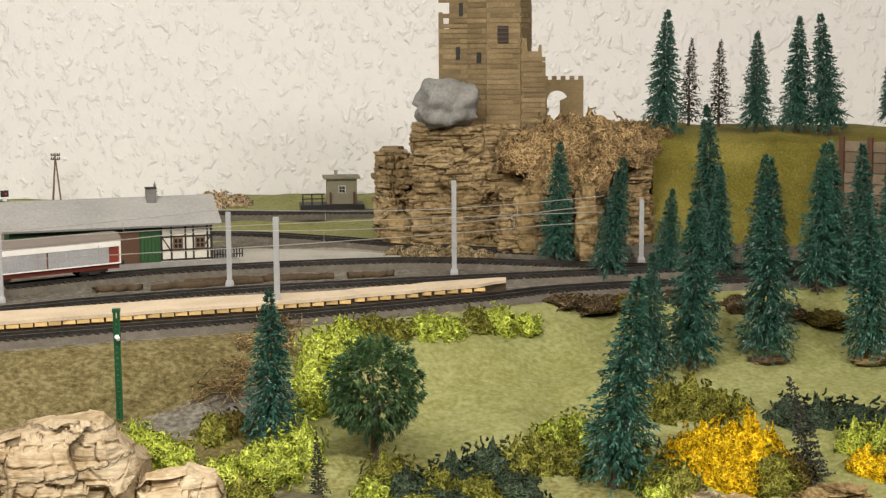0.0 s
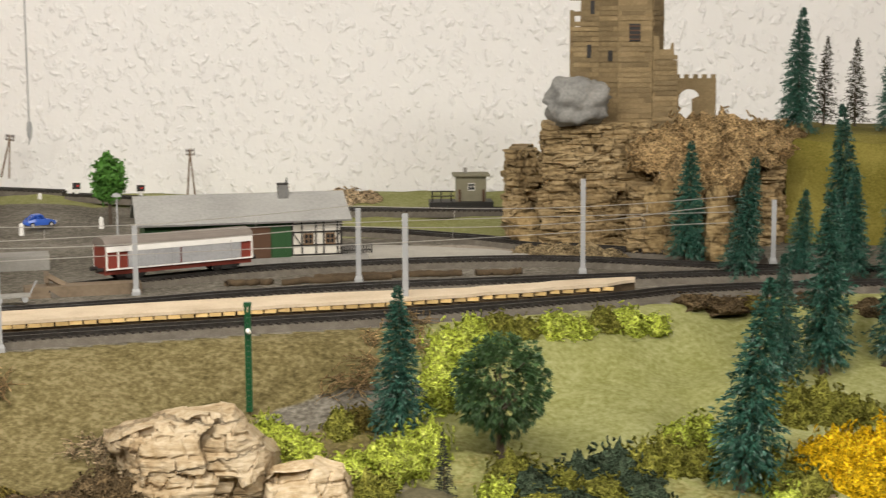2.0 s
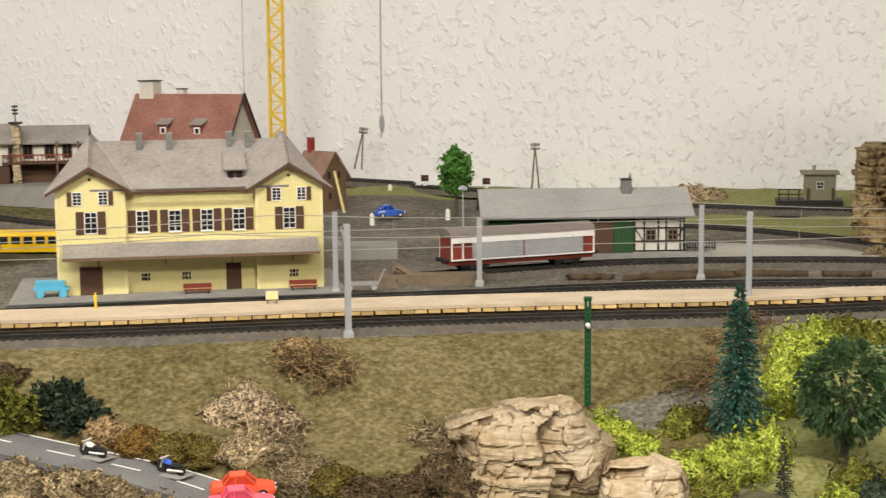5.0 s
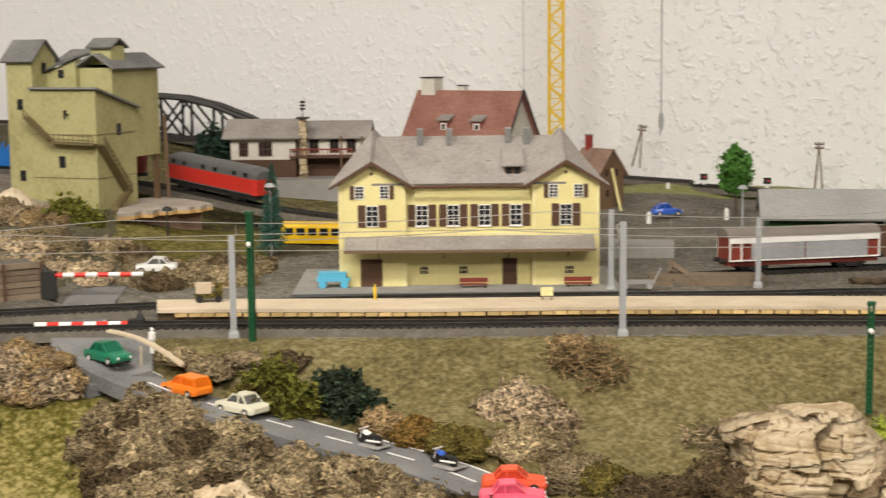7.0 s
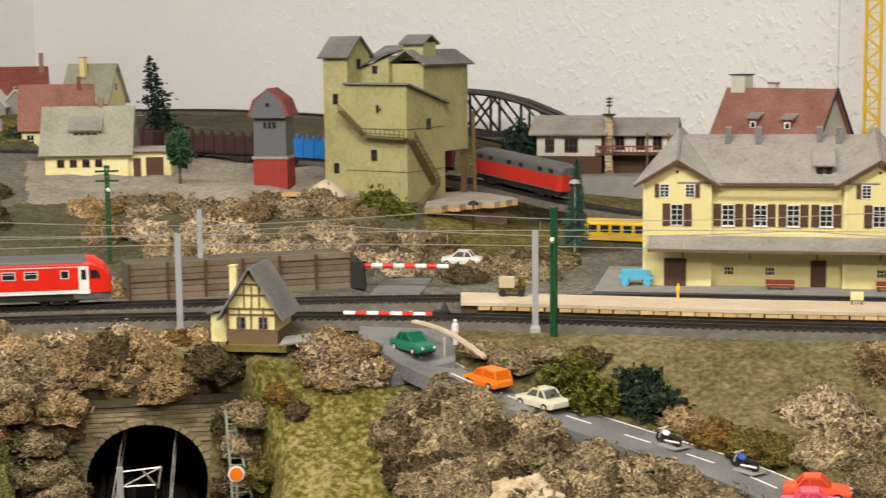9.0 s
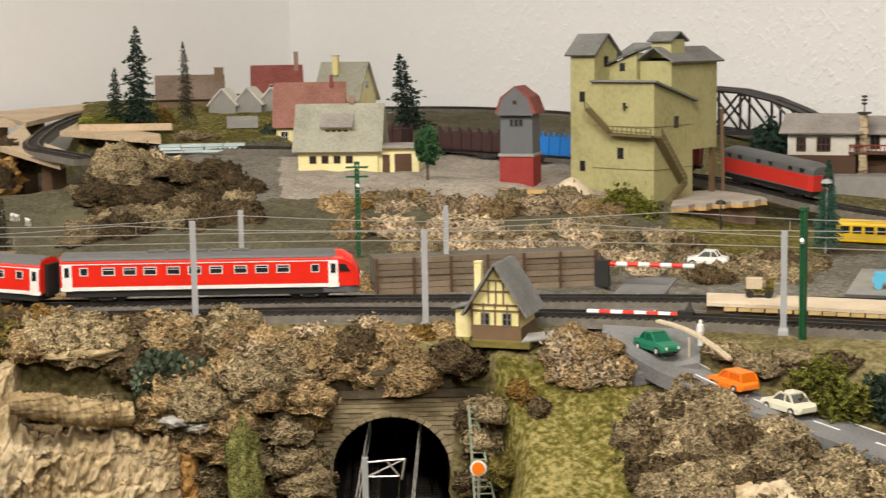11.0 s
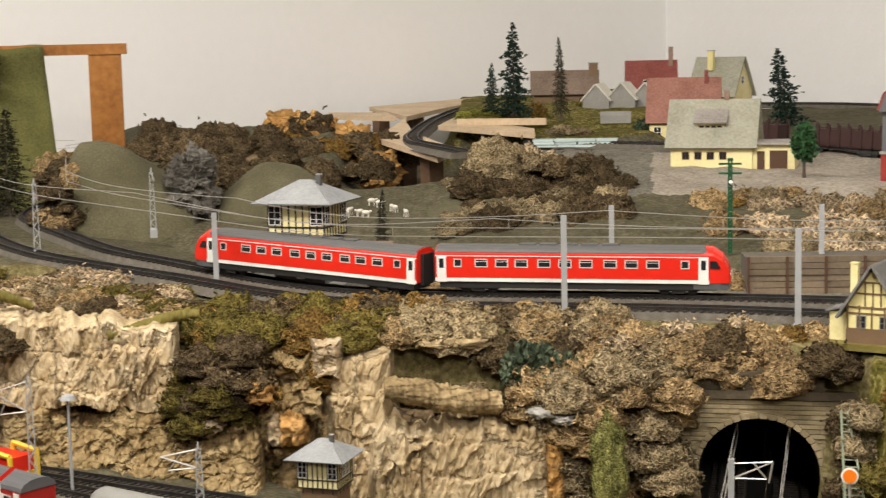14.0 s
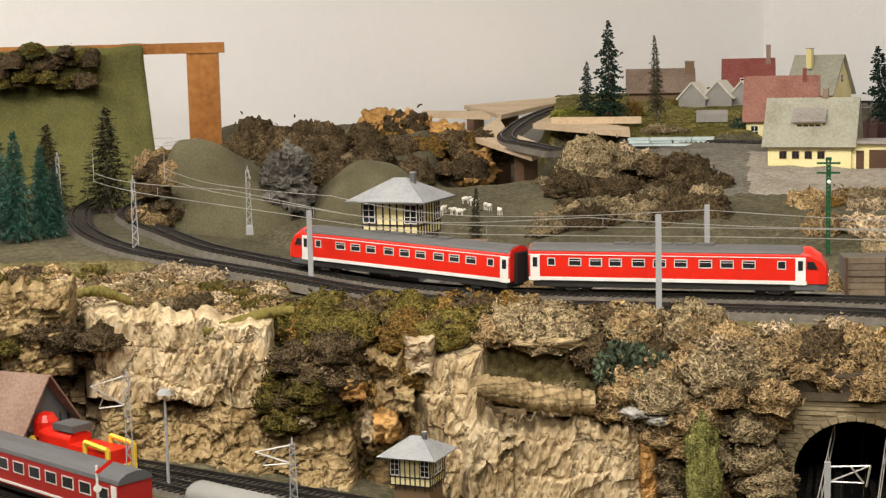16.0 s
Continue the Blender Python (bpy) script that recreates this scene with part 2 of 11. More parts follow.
def land_material():
    """One ground in four covers, told apart by the masks field, dry and bare."""
    m = bpy.data.materials.new("model_landscape")
    m.use_nodes = True
    t = m.node_tree
    b = t.nodes["Principled BSDF"]
    b.inputs["Roughness"].default_value = 0.95
    b.inputs["Specular IOR Level"].default_value = 0.1
    co = t.nodes.new("ShaderNodeTexCoord")

    def noise_at(scale, detail=5):
        n = t.nodes.new("ShaderNodeTexNoise")
        n.inputs["Scale"].default_value, n.inputs["Detail"].default_value = scale, detail
        t.links.new(co.outputs["Object"], n.inputs["Vector"])
        return n.outputs["Fac"]

    big, mid, fine = noise_at(9), noise_at(75), noise_at(520, 3)

    def blend(parts):
        total = None
        for fac, w in parts:
            k = t.nodes.new("ShaderNodeMath")
            k.operation = "MULTIPLY_ADD"
            k.inputs[1].default_value = w
            t.links.new(fac, k.inputs[0])
            if total is None:
                k.inputs[2].default_value = 0
            else:
                t.links.new(total, k.inputs[2])
            total = k.outputs[0]
        return total

    speck = noise_at(210, 4)
    value = blend(((big, 0.20), (mid, 0.20), (speck, 0.42), (fine, 0.18)))

    def cover(colours):
        r = t.nodes.new("ShaderNodeValToRGB")
        el = r.color_ramp.elements
        while len(el) < len(colours):
            el.new(0.5)
        for i, c in enumerate(colours):
            el[i].position = 0.40 + 0.20 * i / (len(colours) - 1)
            el[i].color = (*c, 1)
        t.links.new(value, r.inputs["Fac"])
        return r.outputs["Color"]

    out = cover(((0.048, 0.042, 0.026), (0.086, 0.077, 0.048), (0.14, 0.126, 0.082)))
    for mask, colours in (
        ("field", ((0.185, 0.190, 0.062), (0.245, 0.252, 0.100), (0.310, 0.318, 0.155))),
        ("dry", ((0.068, 0.055, 0.022), (0.135, 0.112, 0.048), (0.220, 0.186, 0.098))),
        ("bare", ((0.075, 0.068, 0.053), (0.145, 0.133, 0.110), (0.245, 0.228, 0.195))),
        ("pale", ((0.20, 0.172, 0.14), (0.30, 0.265, 0.22), (0.40, 0.36, 0.31))),
        ("lush", ((0.038, 0.035, 0.006), (0.105, 0.092, 0.020), (0.28, 0.235, 0.095))),
    ):
        a = t.nodes.new("ShaderNodeAttribute")
        a.attribute_name = mask
        edge = t.nodes.new("ShaderNodeMath")
        edge.operation = "MULTIPLY_ADD"
        edge.inputs[1].default_value = 0.7
        t.links.new(mid, edge.inputs[0])
        t.links.new(a.outputs["Fac"], edge.inputs[2])
        step = t.nodes.new("ShaderNodeMapRange")
        step.inputs["From Min"].default_value, step.inputs["From Max"].default_value = 0.72, 0.98
        t.links.new(edge.outputs[0], step.inputs["Value"])
        mix = t.nodes.new("ShaderNodeMix")
        mix.data_type = "RGBA"
        t.links.new(step.outputs[0], mix.inputs[0])
        t.links.new(out, mix.inputs[6])
        t.links.new(cover(colours), mix.inputs[7])
        out = mix.outputs[2]
    t.links.new(out, b.inputs["Base Color"])
    bp = t.nodes.new("ShaderNodeBump")
    bp.inputs["Strength"].default_value, bp.inputs["Distance"].default_value = 0.6, 0.003
    t.links.new(value, bp.inputs["Height"])
    t.links.new(bp.outputs[0], b.inputs["Normal"])
    return m


M["land"] = land_material()

# ---- the room ----
WALL_X, WALL_Y, FLOOR, CEIL = -2.75, 2.52, -1.0, 1.45
for name, a, b in (
    ("wall_north", (WALL_X - 0.2, WALL_Y, FLOOR), (2.4, WALL_Y + 0.2, CEIL)),
    ("wall_west", (WALL_X - 0.2, -2.2, FLOOR), (WALL_X, WALL_Y, CEIL)),
    ("wall_east", (2.2, -2.2, FLOOR), (2.4, WALL_Y, CEIL)),
    ("wall_south", (WALL_X - 0.2, -2.4, FLOOR), (2.4, -2.2, CEIL)),
):
    bm = bmesh.new()
    box(bm, *a, *b)
    # East and south walls stay out of view; dark, to cut bounced light.
    if name in ("wall_east", "wall_south"):
        single(name, bm, M["darkwood"], "unseen dark room wall that limits bounced light", "wall", kind="structure")
        continue
    single(name, bm, M["wall" if name == "wall_north" else "wall_west"], "white rough-plastered room wall with raised flakes", "wall", kind="structure")
# Unseen floor, kept dark so that little light comes back up.
bm = bmesh.new()
box(bm, WALL_X - 0.2, -2.4, FLOOR - 0.1, 2.4, WALL_Y + 0.2, FLOOR)
single("floor", bm, M["floor"], "unseen dark grey-brown room floor under the layout", "floor", kind="structure")
bm = bmesh.new()
box(bm, WALL_X - 0.2, -2.4, CEIL, 2.4, WALL_Y + 0.2, CEIL + 0.1)
single("ceiling", bm, M["ceiling"], "white painted room ceiling", "ceiling", kind="structure")


# ---- the land ----
def front_edge(az):
    return float(np.interp(az, [-25, 30, 40, 60, 78], [0.80, 0.80, 0.85, 0.95, 1.1]))


def build_land():
    step = 0.009
    nx, ny = int((1.35 - WALL_X) / step), int((WALL_Y - 0.2) / step)
    bm = bmesh.new()
    layers = {k: bm.verts.layers.float.new(k) for k in ("field", "dry", "bare", "lush", "pale")}
    grid = {}
    for i in range(nx + 1):
        for j in range(ny + 1):
            x, y = WALL_X + 0.002 + i * step, WALL_Y - 0.002 - j * step
            az, d = bearing(x, y)
            if az > 79 or az < -27 or d < front_edge(az):
                continue
            track = float(np.interp(az, TRACK_AZ, TRACK_D))
            back = float(np.interp(az, BACK_AZ, BACK_D))
            z = lay(x, y)
            wild = 1.0 if (d < track - 0.045 or d > back + 0.03) else 0.0
            if -1.0 < x < -0.15 and 0.85 < y < 1.3:
                k = smooth(0.05, 0.032, off_road(x, y))
                wild *= 1 - k
                z -= 0.006 * k
            z += wild * (0.010 * noise.noise((x * 7, y * 7, 1.3)) + 0.003 * noise.noise((x * 30, y * 30, 2.0)))
            if d < track - 0.06 and az < 4:
                z += 0.005 * noise.noise((x * 16, y * 16, 7.0))
            v = bm.verts.new((x, y, z))
            front = d < track - 0.025
            v[layers["field"]] = (smooth(3.6, 0.6, az) if front else 0.0) + (smooth(1.95, 2.1, d) * smooth(13, 9, az) if not front else 0)
            v[layers["dry"]] = smooth(0.6, 3.6, az) if front else 0.0
            v[layers["bare"]] = (smooth(-30, -20, az) * smooth(66, 62, az) * smooth(2.1, 1.95, d) if not front and d < back + 0.02 else 0.0)
            if az > 61 and d < float(np.interp(az, LIP_AZ, LIP_D)) - 0.03:
                v[layers["bare"]], v[layers["dry"]] = 0.25, 0.0
            if front and az < 6.5:
                path = 1.265 - 0.010 * (az - 2.0)
                v[layers["bare"]] = 0.9 * smooth(0.032, 0.012, abs(d - path)) * smooth(-0.6, 0.6, az)
                v[layers["bare"]] = max(v[layers["bare"]], 0.9 * smooth(0.08, 0.05, math.hypot(x + 0.060, y - 1.10)))
            if not front and -9 < az < 9 and 1.74 < d < 2.0:
                v[layers["pale"]] = 0.95 * smooth(-5.6, -4.4, az) * smooth(3.4, 2.4, az) * smooth(1.775, 1.80, d) * smooth(1.965, 1.93, d)
            if not front and 36 < az < 52 and 1.92 < d < 2.45:
                v[layers["bare"]] = 0.9
                v[layers["pale"]] = 0.95 if az < 48 and d < 2.36 else 0.0
            lush = 0.0
            if front and az < 4 and d < 1.22:
                lush = 0.45
            if front and 34.6 < az < 40.4 and d < 1.305:
                lush = 0.95
            if not front and 47.5 < az < 55.5 and d > lawn_front(az) - 0.01:
                lush = 0.75
            if not front and 17 < az < 34 and d > 2.0:
                lush = 0.5
            if not front and 9.5 < az < 17 and 1.96 < d:
                v[layers["bare"]] = 0.9 * smooth(2.46, 2.40, d) * smooth(9.5, 10.5, az)
                v[layers["field"]] = smooth(2.38, 2.46, d)
            if not front and 28.5 < az < 34 and 1.75 < d < 2.0:
                lush = 0.75
            v[layers["lush"]] = lush
            grid[i, j] = v
    for (i, j), v in grid.items():
        q = [grid.get(k) for k in ((i, j), (i, j + 1), (i + 1, j + 1), (i + 1, j))]
        if None not in q:
            c = (q[0].co + q[2].co) / 2
            az, d = bearing(c.x, c.y)
            side = d * math.sin(radians(az - 44.2))
            # the tunnel mouth stays open
            if abs(side) < 0.051 and 1.27 < d < 1.42 and LOW + 0.004 < c.z < -0.04:
                continue
            bm.faces.new(q)
    # a skirt down to the frame under the layout
    rim = [e for e in bm.edges if e.is_boundary and not 1.25 < math.hypot(e.verts[0].co.x, e.verts[0].co.y) < 1.45]
    new_edges = bmesh.ops.extrude_edge_only(bm, edges=rim)["geom"]
    for g in new_edges:
        if isinstance(g, bmesh.types.BMVert):
            g.co.z = min(g.co.z, LOW) - 0.05
    ob = single("ground", bm, M["land"], "modelled ground with scattered turf, bare earth and cliffs", "ground", kind="structure", smooth_it=True)
    return ob


build_land()


# ---- railway tracks ----
def polar(*rows):
    return [Vector((*spot(a, d), z)) for a, d, z in rows]


GAUGE = 0.0083


def railway(name, label, pts, sleepers=True, bed=0.019, lift=0.0):
    path = curve_path([Vector(p) + Vector((0, 0, lift)) for p in pts], 0.012)
    root = thing(name, label, "railway track", group="railway tracks", kind="structure")
    bm = bmesh.new()
    sweep(bm, path, [(-bed, -0.008), (-bed + 0.004, 0.0), (bed - 0.004, 0.0), (bed, -0.008)])
    part("ballast_bed", bm, M["ballast"], root)
    for s in (-1, 1):
        bm = bmesh.new()
        sweep(bm, path, [(s * GAUGE - 0.0009, 0.001), (s * GAUGE - 0.0009, 0.0042), (s * GAUGE + 0.0009, 0.0042), (s * GAUGE + 0.0009, 0.001)])
        part("rail", bm, M["rail"], root)
    if sleepers:
        bm = bmesh.new()
        for p, q in zip(*(lambda e: (e, e[1:]))(curve_path(path[::2] + [path[-1]], 0.0075))):
            d = (q - p).normalized()
            m = Matrix.Translation(p) @ Matrix.Rotation(math.atan2(d.y, d.x), 4, "Z")
            box(bm, -0.0015, -0.0145, -0.0005, 0.0015, 0.0145, 0.0016, m)
        part("sleepers", bm, M["sleeper"], root, kind="stuff")
    return path


FRONT = railway("railway_track", "double main line's outer track with dark rails on ballast", polar(
    (-24, 1.74, 0), (-17, 1.65, 0), (-9.7, 1.565, 0), (-6.4, 1.504, 0), (0.9, 1.414, 0), (7.3, 1.377, 0), (15, 1.352, 0), (23, 1.342, 0), (34, 1.378, 0),
    (45, 1.42, 0), (55, 1.455, 0), (59, 1.49, 0.0), (62, 1.545, 0.003), (65, 1.62, 0.01), (68, 1.68, 0.02), (70, 1.745, 0.026), (71.4, 1.88, 0.028), (72, 2.05, 0.028), (71.9, 2.24, 0.028),
    (70.8, 2.42, 0.03), (68.5, 2.52, 0.03)))
BACK = railway("railway_track", "double main line's inner track with dark rails on ballast", polar(
    (-24, 1.86, 0), (-17, 1.75, 0), (-9.5, 1.663, 0), (0.9, 1.585, 0), (7.5, 1.538, 0), (11, 1.509, 0), (23, 1.478, 0), (32, 1.475, 0), (40, 1.478, 0), (48, 1.497, 0),
    (55, 1.525, 0), (59, 1.565, 0), (62, 1.63, 0.003), (65, 1.72, 0.011), (67.5, 1.80, 0.02), (69, 1.92, 0.026), (70, 2.05, 0.028), (70.3, 2.18, 0.028), (69.4, 2.32, 0.03), (67.5, 2.40, 0.03)))
SIDING = railway("railway_track", "goods siding beside the loading shed", polar(
    (14, 1.615, 0), (10.8, 1.655, 0), (4.9, 1.727, 0), (-3.3, 1.772, 0), (-9.5, 1.735, 0), (-14, 1.715, 0)))
# ---- plants and rocks ----
def raw_mesh(name, verts, faces, material, smooth_it=False):
    me = bpy.data.meshes.new(name)
    me.from_pydata([tuple(v) for v in verts], [], [tuple(f) for f in faces])
    me.materials.append(material)
    if smooth_it:
        me.polygons.foreach_set("use_smooth", [True] * len(me.polygons))
    me.update()
    return me


def leafy(name, colours, rough=0.6, spec=0.25, scale=90, relief=0.0):
    """Foliage that shifts from needle to needle and from plant to plant."""
    m = shade(name, colours, rough, 0, scale, 420, relief, 0.004, 0.7, 0.16, spec)
    t = m.node_tree
    geo = t.nodes.new("ShaderNodeNewGeometry")
    hsv = t.nodes.new("ShaderNodeHueSaturation")
    rng = t.nodes.new("ShaderNodeMapRange")
    rng.inputs["To Min"].default_value, rng.inputs["To Max"].default_value = 0.70, 1.30
    t.links.new(geo.outputs["Random Per Island"], rng.inputs["Value"])
    t.links.new(rng.outputs[0], hsv.inputs["Value"])
    b = t.nodes["Principled BSDF"]
    src = b.inputs["Base Color"].links[0].from_socket
    t.links.new(src, hsv.inputs["Color"])
    t.links.new(hsv.outputs["Color"], b.inputs["Base Color"])
    return m


def lichen(name, colours, cells=215.0, pit_shade=0.56):
    """Reindeer moss: a spongy net of pale-tipped strands, shade painted into the deep gaps."""
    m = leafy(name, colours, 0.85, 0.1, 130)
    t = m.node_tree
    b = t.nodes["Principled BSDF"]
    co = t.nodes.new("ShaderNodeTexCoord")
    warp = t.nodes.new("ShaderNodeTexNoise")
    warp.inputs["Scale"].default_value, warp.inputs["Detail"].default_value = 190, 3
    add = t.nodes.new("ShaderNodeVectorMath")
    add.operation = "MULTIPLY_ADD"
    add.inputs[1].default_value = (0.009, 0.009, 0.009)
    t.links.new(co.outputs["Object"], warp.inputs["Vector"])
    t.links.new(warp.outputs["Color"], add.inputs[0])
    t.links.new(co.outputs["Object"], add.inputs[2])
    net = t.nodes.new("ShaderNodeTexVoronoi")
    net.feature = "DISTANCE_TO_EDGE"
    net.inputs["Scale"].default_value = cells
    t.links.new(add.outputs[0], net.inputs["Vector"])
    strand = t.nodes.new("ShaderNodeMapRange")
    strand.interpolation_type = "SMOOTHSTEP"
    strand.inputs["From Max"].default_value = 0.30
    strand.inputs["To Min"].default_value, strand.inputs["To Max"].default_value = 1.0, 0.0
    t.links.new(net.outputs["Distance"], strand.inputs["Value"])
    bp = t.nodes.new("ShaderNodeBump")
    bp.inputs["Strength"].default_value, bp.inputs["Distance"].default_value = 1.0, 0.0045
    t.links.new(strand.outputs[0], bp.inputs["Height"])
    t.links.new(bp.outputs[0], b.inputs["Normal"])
    # Paler strand tips, and a darker colour between them standing in for shade.
    tip_pit_shade = t.nodes.new("ShaderNodeMapRange")
    tip_pit_shade.inputs["To Min"].default_value, tip_pit_shade.inputs["To Max"].default_value = pit_shade, 1.50
    t.links.new(strand.outputs[0], tip_pit_shade.inputs["Value"])
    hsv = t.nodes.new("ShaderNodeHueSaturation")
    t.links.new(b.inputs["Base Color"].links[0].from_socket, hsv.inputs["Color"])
    t.links.new(tip_pit_shade.outputs[0], hsv.inputs["Value"])
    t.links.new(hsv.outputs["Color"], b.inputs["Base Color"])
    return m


M["fir"] = leafy("blue_green_fir_bristles", [(0.006, 0.034, 0.023), (0.020, 0.086, 0.058), (0.075, 0.180, 0.132)], 0.42, 0.5)
M["fir_dark"] = leafy("dark_green_fir_foam", [(0.008, 0.020, 0.014), (0.018, 0.038, 0.026), (0.032, 0.055, 0.036)], 0.8, 0.15)
M["fir_brown"] = leafy("brown_green_fir_bristles", [(0.018, 0.018, 0.010), (0.040, 0.038, 0.020), (0.07, 0.062, 0.034)], 0.8, 0.15)
M["fir_grey"] = leafy("grey_green_fir_foam", [(0.035, 0.040, 0.032), (0.075, 0.082, 0.068), (0.13, 0.135, 0.115)], 0.9, 0.1)
M["bark"] = shade("grey_brown_bark", [(0.055, 0.042, 0.032), (0.12, 0.095, 0.072)], 0.9, 0, 200, 900)
M["leaf_dark"] = leafy("dark_green_leaf_clumps", [(0.016, 0.046, 0.016), (0.052, 0.115, 0.040), (0.17, 0.26, 0.12)], 0.45, 0.4)
M["leaf_bright"] = leafy("bright_green_leaves", [(0.03, 0.10, 0.015), (0.07, 0.19, 0.03), (0.12, 0.27, 0.06)], 0.6, 0.3)
M["leaf_mid"] = leafy("mid_green_leaves", [(0.015, 0.05, 0.018), (0.035, 0.095, 0.035), (0.06, 0.14, 0.05)], 0.7, 0.2)
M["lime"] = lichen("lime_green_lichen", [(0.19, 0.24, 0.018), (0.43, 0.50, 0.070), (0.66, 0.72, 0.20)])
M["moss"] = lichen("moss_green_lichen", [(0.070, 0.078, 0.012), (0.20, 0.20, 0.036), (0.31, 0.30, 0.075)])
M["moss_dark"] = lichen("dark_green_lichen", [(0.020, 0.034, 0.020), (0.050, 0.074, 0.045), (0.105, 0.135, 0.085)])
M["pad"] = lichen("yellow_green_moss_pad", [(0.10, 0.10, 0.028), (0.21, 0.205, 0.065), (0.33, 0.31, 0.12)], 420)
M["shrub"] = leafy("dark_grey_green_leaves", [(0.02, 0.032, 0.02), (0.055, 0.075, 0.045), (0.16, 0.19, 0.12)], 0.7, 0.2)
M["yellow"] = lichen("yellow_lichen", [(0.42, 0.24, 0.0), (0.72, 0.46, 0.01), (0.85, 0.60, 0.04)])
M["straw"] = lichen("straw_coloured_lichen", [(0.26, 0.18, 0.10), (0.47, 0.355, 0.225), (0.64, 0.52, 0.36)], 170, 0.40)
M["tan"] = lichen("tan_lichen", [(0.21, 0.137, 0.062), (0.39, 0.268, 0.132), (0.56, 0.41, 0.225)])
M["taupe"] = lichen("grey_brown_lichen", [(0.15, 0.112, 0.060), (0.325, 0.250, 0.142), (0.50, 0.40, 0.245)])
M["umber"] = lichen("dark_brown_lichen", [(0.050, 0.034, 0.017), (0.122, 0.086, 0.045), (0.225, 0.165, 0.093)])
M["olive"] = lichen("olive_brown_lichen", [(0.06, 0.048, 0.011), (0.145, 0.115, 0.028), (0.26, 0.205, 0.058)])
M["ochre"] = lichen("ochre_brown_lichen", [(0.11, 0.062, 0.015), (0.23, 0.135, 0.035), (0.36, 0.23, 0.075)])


def crown_fir(seed, h=1.0, r=0.17, blades=2300, tiers=0, low=0.10, width=0.009, power=0.85, droop=0.25, sprigs=0):
    """A bottle-brush fir for a tree 1 high: bristles bunched on short boughs about the stem."""
    g = np.random.RandomState(seed)
    verts, faces = [], []
    lean = g.uniform(-0.03, 0.03, 2)
    boughs = sprigs or blades // 12
    each = blades // boughs
    for i in range(boughs):
        s = ((i + g.uniform()) / boughs) ** 0.74
        z = low + (h - low) * (1 - s)
        lump = 1 + 0.22 * noise.noise(Vector((seed * 5.0, z * 11, 0.0)))
        reach = r * s ** power * (0.84 + 0.26 * g.uniform()) * lump + 0.010
        if tiers:
            reach *= 0.5 + 0.65 * ((s * tiers) % 1.0)
        a = i * 2.39996 + g.uniform(-0.5, 0.5)
        reach *= 1 + 0.26 * noise.noise(Vector((math.cos(a) * 1.8 + seed, math.sin(a) * 1.8, z * 9)))
        drop = droop * g.uniform(0.5, 1.5) * (0.3 + s)
        x0, y0 = lean * (z * z)
        stem = np.array([x0, y0, z])
        out = np.array([math.cos(a), math.sin(a), (0.9 if s < 0.1 else 0.25) - drop])
        out /= np.linalg.norm(out)
        for k in range(each):
            u = 0.04 + 0.88 * g.uniform() ** 0.9
            root = stem + out * reach * u
            way = out * 0.9 + 0.40 * g.normal(size=3) + np.array([0, 0, -0.25 * drop])
            way /= np.linalg.norm(way)
            length = (0.018 + 0.13 * reach) * g.uniform(0.55, 1.2) * (1.15 - 0.35 * u)
            side = np.cross(way, g.normal(size=3))
            side *= width * g.uniform(0.7, 1.2) / (np.linalg.norm(side) + 1e-6)
            q = len(verts)
            mid = root + way * length * 0.55
            verts += [root, mid + side, root + way * length, mid - side]
            faces.append((q, q + 1, q + 2, q + 3))
    return verts, faces


def make_fir_kind(seed, material, **kw):
    verts, faces = crown_fir(seed, **kw)
    crown = raw_mesh("crown", verts, faces, material)
    bm = bmesh.new()
    rod(bm, (0, 0, -0.02), (0, 0, 0.55), 0.020, 0.006, 7)
    rod(bm, (0, 0, 0.55), (0, 0, 0.95), 0.006, 0.002, 6)
    for i in range(5):
        a = i * 1.3 + seed
        rod(bm, (0, 0, 0.03), (0.06 * math.cos(a), 0.06 * math.sin(a), -0.02), 0.014, 0.006, 5)
    return crown, finish(bm, "trunk", M["bark"])


FIRS = {
    "brush": [make_fir_kind(s, M["fir"], r=0.205, blades=9000, power=0.84, width=0.0046, droop=0.8, low=0.15, sprigs=520) for s in (1, 2, 3, 4, 15, 16)],
    "slim": [make_fir_kind(s, M["fir_dark"], r=0.125, blades=1600, tiers=9) for s in (5, 6)],
    "bare": [make_fir_kind(7, M["fir_brown"], r=0.19, blades=3000, tiers=13, low=0.12, droop=0.3, width=0.0055, sprigs=260)],
    "foam": [make_fir_kind(s, M["fir_dark"], r=0.23, blades=2600, tiers=5, low=0.05, width=0.014, power=0.75, droop=0.5) for s in (8, 9)],
    "brown": [make_fir_kind(10, M["fir_brown"], r=0.19, blades=4200, tiers=8, droop=0.5, width=0.0055, sprigs=360)],
    "grey": [make_fir_kind(11, M["fir_grey"], r=0.17, blades=1800, low=0.0, width=0.012)],
    "dark": [make_fir_kind(12, M["fir_grey"], r=0.15, blades=1900, low=0.0, width=0.012, power=0.6)],
}


